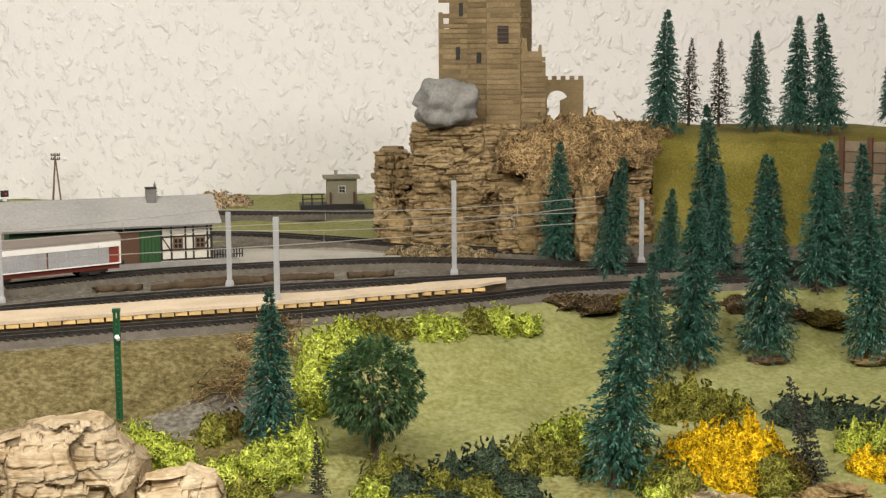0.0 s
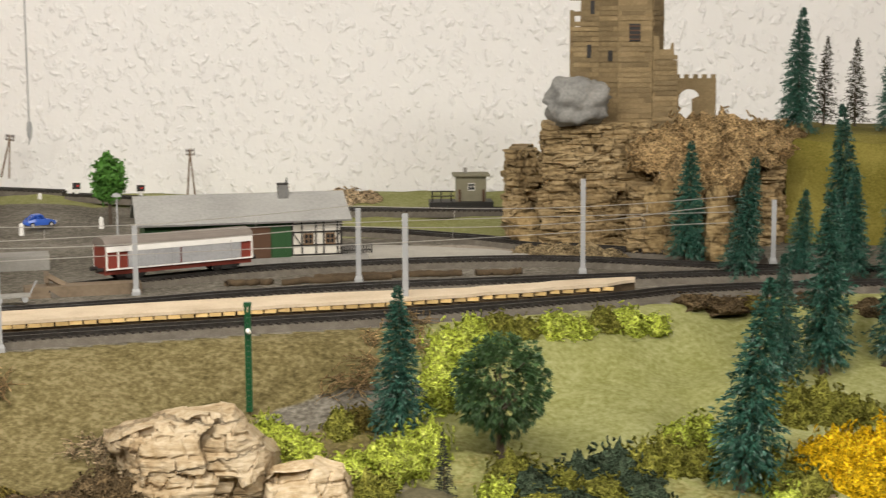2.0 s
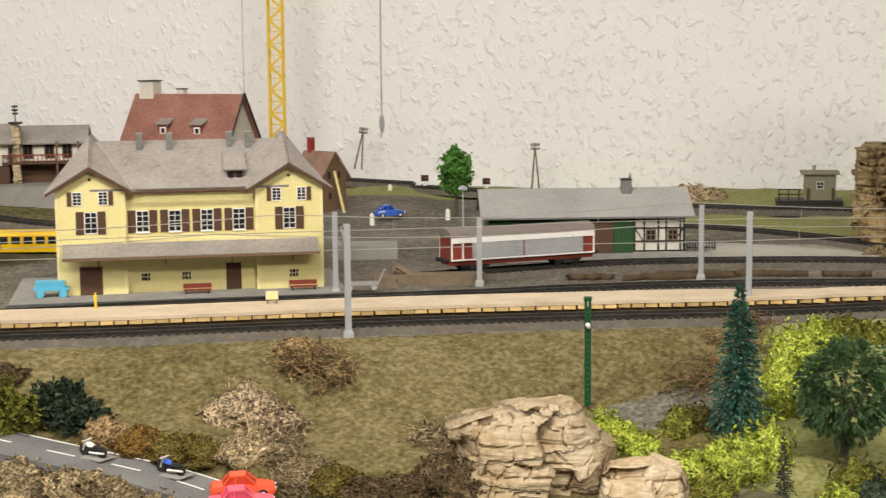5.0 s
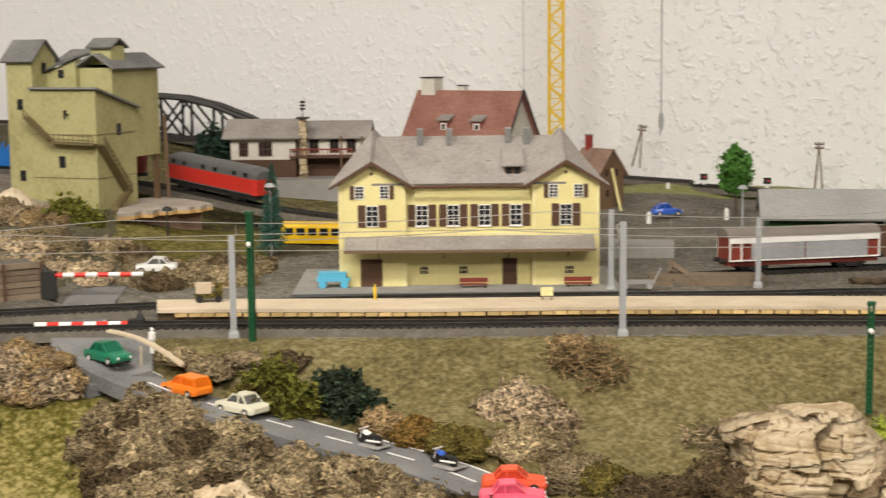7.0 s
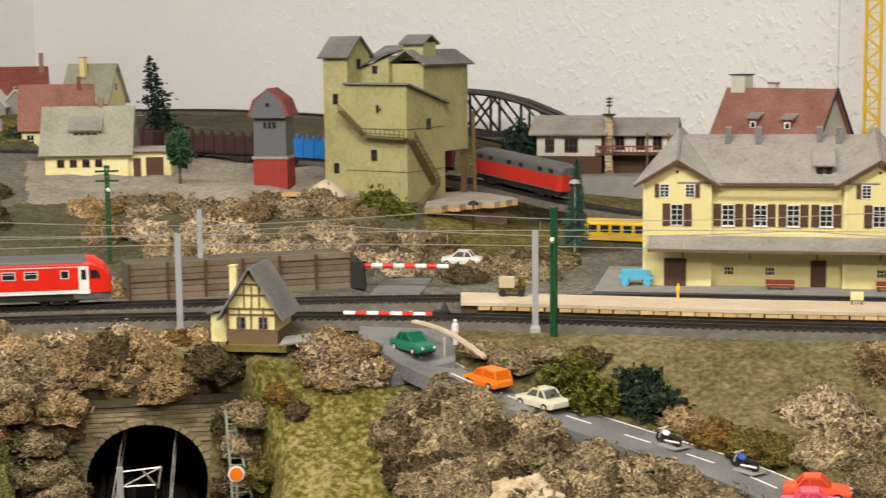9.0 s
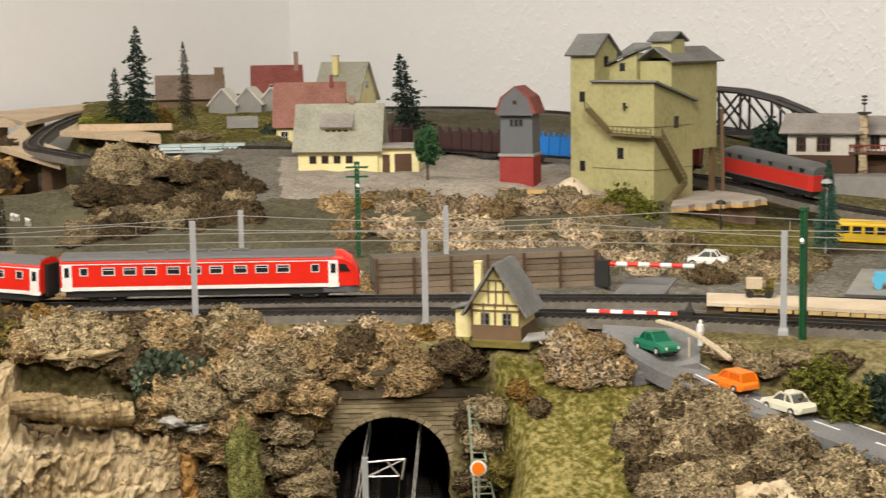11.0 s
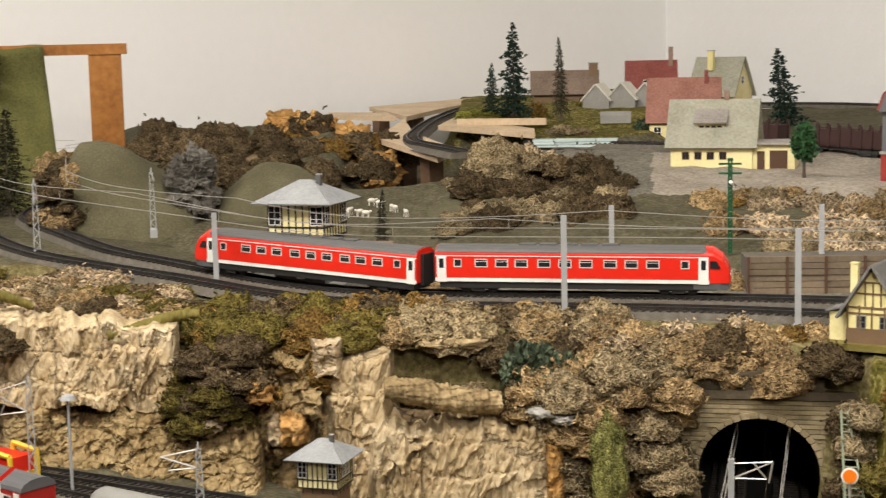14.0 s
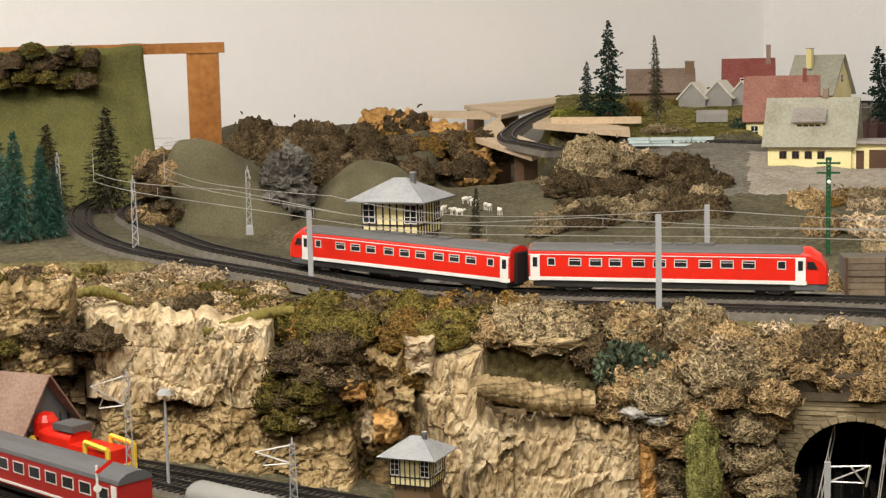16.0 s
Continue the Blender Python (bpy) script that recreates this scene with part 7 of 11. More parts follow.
def transformer_tower():
    root = thing("transformer_tower", "grey transformer tower with a red brick base and red mansard roof", "tower", pose(*spot(39.45, 2.0), 0.055, 0, 0, 24))
    bm = bmesh.new()
    box(bm, -0.022, 0, -0.004, 0.022, 0.04, 0.042)
    part("brick_base", bm, M["red_brick"], root, "brick-red base")
    bm = bmesh.new()
    box(bm, -0.0235, -0.0015, 0.042, 0.0235, 0.0415, 0.0455)
    part("ledge", bm, M["grey_concrete"], root)
    bm = bmesh.new()
    hull(bm, [[(x * k, 0.02 + y * k, z) for x, y in ((-0.021, -0.019), (0.021, -0.019), (0.021, 0.019), (-0.021, 0.019))] for z, k in ((0.0455, 1.0), (0.100, 0.98))])
    part("shaft", bm, M["grey_paint"], root)
    bm = bmesh.new()
    prof = [(-0.027, 0.096), (-0.019, 0.117), (0.0, 0.131), (0.019, 0.117), (0.027, 0.096)]
    hull(bm, [[(x, y, z) for x, z in prof] for y in (-0.005, 0.045)])
    part("roof", bm, M["tile_dark"], root, "red mansard roof")
    bm = bmesh.new()
    hull(bm, [[(x * 0.86, y, z - 0.002) for x, z in prof] for y in (-0.0056, -0.005)])
    part("gable", bm, M["grey_paint"], root)
    for x in (-0.006, 0.0, 0.006):
        window(root, wall_frame(x, 0.0014, 0.080, 0), 0.0048, 0.009, "fir_grey", 1, 2)
    window(root, wall_frame(0.0, -0.0056, 0.108, 0), 0.005, 0.005, "brown", 1, 1)
    bm = bmesh.new()
    box(bm, -0.032, -0.012, -0.006, 0.032, 0.05, -0.002)
    part("base_plate", bm, M["grey_concrete"], root)


transformer_tower()


M["roof_pale"] = shade("pale_greenish_grey_roof", [(0.22, 0.215, 0.165), (0.31, 0.305, 0.245), (0.39, 0.38, 0.31)], 0.8, 0, 22, 300, 0.3, 0.0012)


def yellow_house():
    root = thing("family_house", "cream-yellow house with a grey roof and a low garage", "house", pose(-1.576, 1.452, 0.064, 0, 0, 38) @ Matrix.Diagonal((1, 1, 1.06, 1)))
    W, D, ze, zr = 0.108, 0.075, 0.040, 0.090
    bm = bmesh.new()
    gable_body(bm, 0, 0, W, D, 0, ze, zr, "x")
    part("wall", bm, M["cream_wall"], root)
    gable_roof(root, 0, 0, W, D, ze, zr, "roof_pale", 0.007)
    for i in range(4):
        window(root, wall_frame(0.020 + 0.0165 * i, 0, 0.017, 0), 0.0095, 0.0095, "brown", 2, 1)
    for y in (0.030, 0.044):
        window(root, wall_frame(W, y, 0.045, 90), 0.007, 0.010, "brown", 1, 2)
    bm = bmesh.new()
    hull(bm, [[(x, 0.010, 0.050), (x, 0.030, 0.050), (x, 0.030, 0.0675), (x, 0.010, 0.0625)] for x in (0.034, 0.070)])
    d = part("dormer", bm, M["cream_wall"], root)
    bm = bmesh.new()
    slab(bm, [(0.030, 0.004, 0.0615), (0.074, 0.004, 0.0615), (0.074, 0.030, 0.0790), (0.030, 0.030, 0.0790)], (0, -0.5, 0.85), 0.002)
    part("dormer_roof", bm, M["slate"], d)
    for i in range(4):
        window(d, wall_frame(0.040 + 0.008 * i, 0.010, 0.0525, 0), 0.0065, 0.0065, "brown", 1, 1)
    chimney(root, 0.070, 0.038, 0.080, 0.102, 0.007, "tile_brown")
    bm = bmesh.new()
    box(bm, W, 0.004, 0, W + 0.055, 0.058, 0.0355)
    part("garage", bm, M["cream_wall"], root)
    bm = bmesh.new()
    box(bm, W - 0.002, -0.003, 0.0355, W + 0.058, 0.062, 0.039)
    part("garage_roof", bm, M["slate"], root)
    door(root, wall_frame(W + 0.011, 0.004, 0.001, 0), 0.010, 0.026, "brown", 1)
    door(root, wall_frame(W + 0.034, 0.004, 0.001, 0), 0.023, 0.027, "brown", 3)
    bm = bmesh.new()
    box(bm, -0.02, -0.016, -0.012, W + 0.075, D + 0.01, 0.0)
    part("base_plate", bm, M["grey_concrete"], root)


yellow_house()


def plain_house(name, label, x, y, z, turn, W, D, ze, zr, wall_, roof_, ridge="x", chim=None, wins=(), over=0.006):
    root = thing(name, label, "house", pose(x, y, z, 0, 0, turn), "village houses")
    bm = bmesh.new()
    gable_body(bm, -W / 2, 0, W / 2, D, -0.01, ze, zr, ridge)
    part("wall", bm, M[wall_], root)
    gable_roof(root, -W / 2, 0, W / 2, D, ze, zr, roof_, over, ridge=ridge)
    for m, w, h in wins:
        window(root, m, w, h, "white", 2, 2)
    if chim:
        chimney(root, *chim)
    return root


# village on the corner terrace
plain_house("village_house", "yellow house with a large dark red roof facing the lane", *spot(46.9, 2.52), 0.072, 44, 0.105, 0.07, 0.048, 0.108, "cream_wall", "tile_red", chim=(0.035, 0.03, 0.095, 0.12, 0.006, "tile_dark"), wins=((wall_frame(-0.04, 0, 0.015, 0), 0.012, 0.018),))
plain_house("village_house", "small house with a dark red roof and white-framed dormer", *spot(48.0, 2.95), 0.084, 50, 0.085, 0.07, 0.062, 0.118, "tile_dark", "tile_dark", chim=(0.036, 0.03, 0.10, 0.142, 0.008, "tile_brown"), wins=((wall_frame(-0.005, -0.0005, 0.062, 0), 0.022, 0.022),))
plain_house("village_house", "cream house with an olive-grey roof and yellow chimney", *spot(45.9, 2.92), 0.088, 20, 0.085, 0.08, 0.056, 0.118, "cream_wall", "roof_pale", chim=(-0.01, 0.02, 0.095, 0.130, 0.010, "yellow_wall"), wins=((wall_frame(0.0425, 0.04, 0.07, 90), 0.012, 0.014),))
plain_house("village_house", "old brown house with a faded tile roof and broad chimney", *spot(51.1, 2.86), 0.126, 52, 0.112, 0.07, 0.026, 0.062, "mid_brown", "tile_old", chim=(0.052, 0.03, 0.035, 0.075, 0.016, "mid_brown"))
plain_house("village_house", "low pale yellow shed with a brown roof at the line", *spot(45.4, 2.62), 0.082, 38, 0.05, 0.04, 0.024, 0.032, "cream_wall", "tile_brown")


def glasshouse(az, d, w, label):
    """A small garden greenhouse with a pale, slanted roof."""
    root = thing("greenhouse", label, "greenhouse", pose(*spot(az, d), lay(*spot(az, d)) - 0.003, 0, 0, az - 12), "garden greenhouses")
    bm = bmesh.new()
    gable_body(bm, -w / 2, 0, w / 2, w * 1.3, 0, w * 0.35, w * 0.9, "y")
    part("wall", bm, M["grey_concrete"], root)
    gable_roof(root, -w / 2, 0, w / 2, w * 1.3, w * 0.35, w * 0.9, "white_wall", 0.003, ridge="y")


for a, d, w in ((50.0, 2.74, 0.046), (49.1, 2.74, 0.048), (48.25, 2.75, 0.046)):
    glasshouse(a, d, w, "small grey-white garden greenhouse among hedges")
glasshouse(45.2, 2.60, 0.055, "larger grey-white greenhouse behind the red house")


def chalet():
    root = thing("chalet", "white chalet with a grey roof, balcony and stone pillar", "house", pose(-1.120, 2.045, 0.046, 0, 0, 20))
    bm = bmesh.new()
    gable_body(bm, -0.045, 0, 0.05, 0.08, 0, 0.062, 0.082, "x")
    part("wall", bm, M["white_wall"], root)
    bm = bmesh.new()
    box(bm, -0.046, -0.001, 0, 0.051, 0.081, 0.026)
    part("lower_wall", bm, M["brown"], root, "dark wooden ground floor")
    gable_roof(root, -0.045, 0, 0.05, 0.08, 0.062, 0.082, "slate", 0.011)
    bm = bmesh.new()
    gable_body(bm, 0.05, 0.022, 0.15, 0.09, 0, 0.060, 0.078, "x")
    part("wall", bm, M["white_wall"], root)
    gable_roof(root, 0.05, 0.022, 0.15, 0.09, 0.060, 0.078, "slate", 0.010)
    bm = bmesh.new()
    box(bm, 0.05, 0.0205, 0, 0.151, 0.091, 0.030)
    part("lower_wall", bm, M["brown"], root)
    for x in (-0.026, 0.006):
        window(root, wall_frame(x, 0, 0.031, 0), 0.020 if x > 0 else 0.014, 0.021, "brown", 3, 2, t=0.0018)
    for x in (0.075, 0.105, 0.13):
        window(root, wall_frame(x, 0.022, 0.034, 0), 0.014, 0.022, "brown", 2, 1, t=0.0018)
    bm = bmesh.new()
    box(bm, 0.042, -0.006, 0.028, 0.135, 0.022, 0.031)
    bal = part("balcony", bm, M["brown"], root)
    for i in range(16):
        bm = bmesh.new()
        box(bm, 0.043 + i * 0.006, -0.006, 0.031, 0.0442 + i * 0.006, -0.005, 0.041)
        part("baluster", bm, M["oxide"], bal)
    bm = bmesh.new()
    box(bm, 0.042, -0.0065, 0.040, 0.135, -0.0045, 0.042)
    part("handrail", bm, M["oxide"], bal)
    bm = bmesh.new()
    for z in range(9):
        box(bm, 0.056 + 0.001 * (z % 2), -0.005, z * 0.0095, 0.068 - 0.0008 * (z % 3), 0.006, z * 0.0095 + 0.0088)
    part("stone_pillar", bm, M["rock_cream"], root, "rough pale stone chimney pillar")
    bm = bmesh.new()
    box(bm, 0.053, -0.008, 0.0855, 0.071, 0.009, 0.088)
    rod(bm, (0.062, 0, 0.088), (0.062, 0, 0.112), 0.0009, None, 5)
    for z in (0.100, 0.105, 0.110):
        rod(bm, (0.058, 0, z), (0.066, 0, z), 0.0015, None, 5)
    part("aerial", bm, M["black_timber"], root)
    for x in (0.118, 0.148):
        bm = bmesh.new()
        rod(bm, (x, -0.004, 0), (x, -0.004, 0.060), 0.0016, None, 6)
        part("post", bm, M["mid_brown"], root)
    bm = bmesh.new()
    box(bm, -0.06, -0.05, -0.04, 0.17, 0.095, 0.0)
    part("terrace", bm, M["grey_concrete"], root)


chalet()


def bridge():
    """A bow-string truss carrying the wall track."""
    p, q = Vector((*spot(28.0, 2.70), 0.076)), Vector((*spot(36.5, 2.86), 0.086))
    w = q - p
    L = w.length
    root = thing("truss_bridge", "dark steel bowstring truss bridge by the wall", "bridge", Matrix.Translation(p) @ Matrix.Rotation(math.atan2(w.y, w.x), 4, "Z"))
    for y in (-0.022, 0.022):
        bm = bmesh.new()
        n = 8
        arch = [Vector((L * i / n, y, 0.008 + 0.070 * math.sin(math.pi * i / n) ** 0.85)) for i in range(n + 1)]
        for a, b in zip(arch, arch[1:]):
            rod(bm, a, b, 0.0042, None, 6)
        box(bm, 0, y - 0.002, 0, L, y + 0.002, 0.008)
        t = part("truss", bm, M["iron"], root)
        for i in range(1, n):
            bm = bmesh.new()
            rod(bm, (arch[i].x, y, 0.006), arch[i], 0.0026, None, 5)
            part("hanger", bm, M["iron"], t)
            bm = bmesh.new()
            rod(bm, (arch[i].x, y, 0.006), arch[i + 1] if i < n / 2 else arch[i - 1], 0.0022, None, 5)
            part("diagonal", bm, M["iron"], t)
    bm = bmesh.new()
    box(bm, 0, -0.02, 0.0, L, 0.02, 0.004)
    part("deck", bm, M["iron"], root)
    for x in (0.004, L - 0.014):
        bm = bmesh.new()
        box(bm, x, -0.026, -0.08, x + 0.010, 0.026, 0.0)
        part("pier", bm, M["grey_concrete"], root)


bridge()


def railbus():
    root = thing("yellow_railbus", "small bright yellow railbus beside the station", "railbus", pose(-0.868, 1.715, -0.0055, 0, 0, 12))
    M["bus_yellow"] = plain("bright_yellow_body", (0.80, 0.50, 0.01), 0.4)
    bm = bmesh.new()
    hull(bm, [[(x, y * a, z) for y, z in body_section(0.013, 0.006, 0.026, 0.0315)] for x, a in ((-0.040, 0.85), (-0.036, 1), (0.036, 1), (0.040, 0.85))])
    part("body", bm, M["bus_yellow"], root)
    for i in range(5):
        x = -0.029 + i * 0.0145
        bm = bmesh.new()
        box(bm, x - 0.0052, -0.0136, 0.016, x + 0.0052, -0.0128, 0.0245)
        part("window", bm, M["glass"], root)
    bm = bmesh.new()
    box(bm, -0.034, -0.010, 0.0, 0.034, 0.010, 0.006)
    part("underframe", bm, M["under"], root)
    for x in (-0.022, 0.022):
        bm = bmesh.new()
        rod(bm, (x, -0.0115, 0.004), (x, 0.0115, 0.004), 0.004, None, 10)
        part("wheelset", bm, M["iron"], root)
    bm = bmesh.new()
    hull(bm, [[(-0.040, y, z) for y, z in ((-0.010, 0.005), (0.010, 0.005), (0.010, 0.014), (-0.010, 0.014))], [(-0.049, y, z) for y, z in ((-0.006, 0.006), (0.006, 0.006), (0.006, 0.011), (-0.006, 0.011))]])
    part("bonnet", bm, M["bus_yellow"], root)


railbus()

# bare plywood boards in the corner
for label, pts in (
    ("bare plywood trackbed board along the wall", [(-2.66, 1.652, 0.122), (-2.335, 1.527, 0.117), (-2.485, 1.709, 0.121), (-2.56, 1.849, 0.127), (-2.672, 1.93, 0.130)]),
    ("curved plywood trackbed with a cut edge", [(-2.333, 1.525, 0.1165), (-2.015, 1.262, 0.105), (-1.779, 1.212, 0.090), (-1.868, 1.305, 0.092), (-2.10, 1.385, 0.104), (-2.25, 1.47, 0.112)]),
    ("plywood strip carrying the village's edge", [(-2.175, 1.484, 0.108), (-1.922, 1.491, 0.103), (-2.007, 1.555, 0.105), (-2.231, 1.587, 0.112), (-2.31, 1.625, 0.117)]),
    ("thin plywood ledge against the wall", [(-2.556, 1.495, 0.115), (-2.353, 1.517, 0.116), (-2.486, 1.583, 0.118), (-2.622, 1.534, 0.117)]),
):
    bm = bmesh.new()
    slab(bm, pts, (0, 0, -1), 0.008)
    single("plywood_board", bm, M["ply"], label, "board", group="plywood boards")
for x, y, z in ((-2.60, 1.64, 0.114), (-2.42, 1.60, 0.110), (-2.04, 1.33, 0.095), (-1.88, 1.27, 0.083)):
    bm = bmesh.new()
    box(bm, x - 0.012, y - 0.012, -0.02, x + 0.012, y + 0.012, z)
    single("timber_post", bm, M["darkwood"], "dark timber post under the plywood boards", "post", group="board posts")
# orange timber edging and a low hut on the lawn
bm = bmesh.new()
box(bm, -0.075, -0.004, -0.004, 0.075, 0.004, 0.007)
single("timber_edging", bm, M["crane_yellow"] if "crane_yellow" in M else M["ply"], "orange-yellow timber edging of the village lawn", "edging", pose(*spot(53.4, 2.60), 0.112, 0, 0, 40))
bm = bmesh.new()
gable_body(bm, -0.025, 0, 0.025, 0.03, 0, 0.013, 0.019, "x")
single("garden_shed", bm, M["grey_concrete"], "low grey garden shed on the village lawn", "shed", pose(*spot(49.3, 2.60), lay(*spot(49.3, 2.60)), 0, 0, 48))
# ---- level crossing, road, cottage, tunnel ----
def road():
    pts = curve_path([(x, y, 0) for x, y in ROAD_LINE], 0.008)
    for p in pts:
        p.z = max(lay(p.x, p.y), -0.006 if p.y > 1.15 else -1)
    zs = [p.z for p in pts]
    for i, p in enumerate(pts):
        a, b = max(0, i - 7), min(len(pts), i + 8)
        p.z = min(sum(zs[a:b]) / (b - a), zs[i] + 0.003) + 0.001
    bm = bmesh.new()
    sweep(bm, pts, [(-0.025, -0.012), (-0.025, 0.0), (0.025, 0.0), (0.025, -0.012)])
    r = single("road", bm, M["asphalt"], "grey asphalt model road over the level crossing", "road", kind="structure")
    dash = None
    for i in range(14, len(pts) - 3, 7):
        bm = bmesh.new()
        sweep(bm, [q + Vector((0, 0, 0.0004)) for q in pts[i:i + 4]], [(-0.0009, 0), (-0.0009, 0.0003), (0.0009, 0.0003), (0.0009, 0)])
        part("lane_mark", bm, M["white"], r)
    bm = bmesh.new()
    sweep(bm, [q + Vector((0, 0, 0.0004)) for q in pts[26:]], [(-0.0235, 0), (-0.0235, 0.0003), (-0.0217, 0.0003), (-0.0217, 0)])
    part("edge_line", bm, M["white"], r)
    return pts


ROAD = road()
# the wider asphalt patch before the crossing
bm = bmesh.new()
slab(bm, [(-0.809, 1.10, -0.0035), (-0.729, 1.131, -0.004), (-0.700, 1.085, -0.021), (-0.736, 1.045, -0.029), (-0.775, 1.046, -0.020)], (0, 0, -1), 0.010)
single("crossing_apron", bm, M["asphalt"], "grey asphalt patch before the level crossing", "road", kind="structure")


def on_road(az):
    return min(ROAD, key=lambda p: abs(bearing(p.x, p.y)[0] - az)).z


def motorcar(x, y, z, turn, colour, label, name="car", L=0.046, estate=False, beetle=False):
    if colour not in M:
        M[colour] = plain(colour + "_car_paint", {"car_green": (0.008, 0.16, 0.085), "car_orange": (0.85, 0.20, 0.01), "car_cream": (0.66, 0.64, 0.50), "car_blue": (0.03, 0.11, 0.52), "car_pink": (0.85, 0.12, 0.20), "car_red": (0.75, 0.10, 0.04), "car_white": (0.72, 0.72, 0.70)}[colour], 0.3, 0, 0.08, 0.6)
    root = thing(name, label, "car", pose(x, y, z, 0, 0, turn), "model cars")
    k, w = L / 2, 0.0098
    bm = bmesh.new()
    xs = ((-1.0, 0.80, 0.0042, 0.0078), (-0.93, 0.97, 0.0030, 0.0096), (-0.55, 1.0, 0.0028, 0.0102), (0.25, 1.0, 0.0028, 0.0104), (0.6, 0.98, 0.0028, 0.0098), (0.92, 0.93, 0.0030, 0.0086), (1.0, 0.78, 0.0042, 0.0070))
    if beetle:
        xs = ((-1.0, 0.55, 0.0042, 0.0060), (-0.85, 0.85, 0.0030, 0.0095), (-0.4, 1.0, 0.0028, 0.0112), (0.25, 1.0, 0.0028, 0.0108), (0.6, 0.86, 0.0028, 0.0100), (0.92, 0.62, 0.0030, 0.0078), (1.0, 0.45, 0.0042, 0.0060))
    hull(bm, [[(a * k, -w * b, lo), (a * k, -w * b * 1.02, lo + (hi - lo) * 0.55), (a * k, -w * b * 0.93, hi), (a * k, w * b * 0.93, hi), (a * k, w * b * 1.02, lo + (hi - lo) * 0.55), (a * k, w * b, lo)] for a, b, lo, hi in xs])
    part("body", bm, M[colour], root, smooth_it=False)
    back = -0.92 if estate else -0.62
    cab = ((back, 0.0098, 0.86), (back + (0.10 if estate else 0.22), 0.0158, 0.76), (0.10, 0.0162, 0.76), (0.42, 0.0100, 0.86))
    if beetle:
        cab = ((-0.80, 0.0095, 0.72), (-0.42, 0.0158, 0.72), (0.05, 0.0166, 0.72), (0.32, 0.0105, 0.80))
    bm = bmesh.new()
    hull(bm, [[(a * k, -w * b, 0.0096), (a * k, -w * b * 0.92, h), (a * k, w * b * 0.92, h), (a * k, w * b, 0.0096)] for a, h, b in cab])
    tint = colour + "_tint"
    if tint not in M:
        M[tint] = plain(tint, {"car_green": (0.006, 0.10, 0.055), "car_orange": (0.62, 0.13, 0.01), "car_pink": (0.60, 0.08, 0.14), "car_red": (0.55, 0.06, 0.03), "car_blue": (0.015, 0.05, 0.26)}.get(colour, (0.10, 0.10, 0.095)), 0.15, 0, 0.05, 0.6)
    part("glasshouse", bm, M[tint], root, "moulded windows")
    bm = bmesh.new()
    hull(bm, [[(a * k, -w * 0.73, h - 0.0004), (a * k, -w * 0.73, h + 0.0010), (a * k, w * 0.73, h + 0.0010), (a * k, w * 0.73, h - 0.0004)] for a, h, b in cab[1:3]])
    for s in (-1, 1):
        for a in ((cab[0], cab[1]), (cab[2], cab[3])):
            rod(bm, (a[0][0] * k, s * w * a[0][2] * 0.98, 0.0098 if a[0][1] < 0.012 else a[0][1]), (a[1][0] * k, s * w * a[1][2] * 0.95, a[1][1] if a[1][1] > 0.012 else 0.0098), 0.0008, None, 4)
        m_ = -0.22 * k
        rod(bm, (m_, s * w * 0.90, 0.0098), (m_, s * w * 0.74, 0.0160), 0.0007, None, 4)
    part("roof", bm, M[colour], root)
    for a in (-0.60, 0.60):
        for s in (-1, 1):
            bm = bmesh.new()
            rod(bm, (a * k, s * w * 0.78, 0.0036), (a * k, s * w * 1.03, 0.0036), 0.0036, None, 12)
            wheel = part("wheel", bm, M["under"], root)
            bm = bmesh.new()
            rod(bm, (a * k, s * w * 1.03, 0.0036), (a * k, s * w * 1.06, 0.0036), 0.0019, None, 10)
            part("hubcap", bm, M["frame"], wheel)
    for s in (-1, 1):
        bm = bmesh.new()
        rod(bm, (k * 0.97, s * w * 0.6, 0.0066), (k * 1.005, s * w * 0.6, 0.0066), 0.0013, None, 8)
        part("headlight", bm, M["white"], root)
    return root


motorcar(-0.739, 1.080, on_road(34.4), -22, "car_green", "dark green model car waiting at the level crossing")
motorcar(-0.664, 1.077, on_road(31.6) + 0.0005, 160, "car_orange", "bright orange model car on the road", estate=True)
motorcar(-0.609, 1.069, on_road(29.5) + 0.0005, 162, "car_cream", "cream model car on the road by the bushes")
motorcar(-0.366, 1.026, on_road(20.0) + 0.001, 20, "car_red", "orange-red model car at the lower end of the road")
motorcar(-0.358, 1.000, on_road(19.6) + 0.001, 22, "car_pink", "pink model car beside the orange-red car")
motorcar(-0.905, 1.415, 0.0035, 205, "car_white", "white model car behind the level crossing")
motorcar(-0.538, 2.144, lay(-0.538, 2.144) + 0.001, 35, "car_blue", "small blue beetle-shaped model car on the yard", L=0.044, beetle=True)


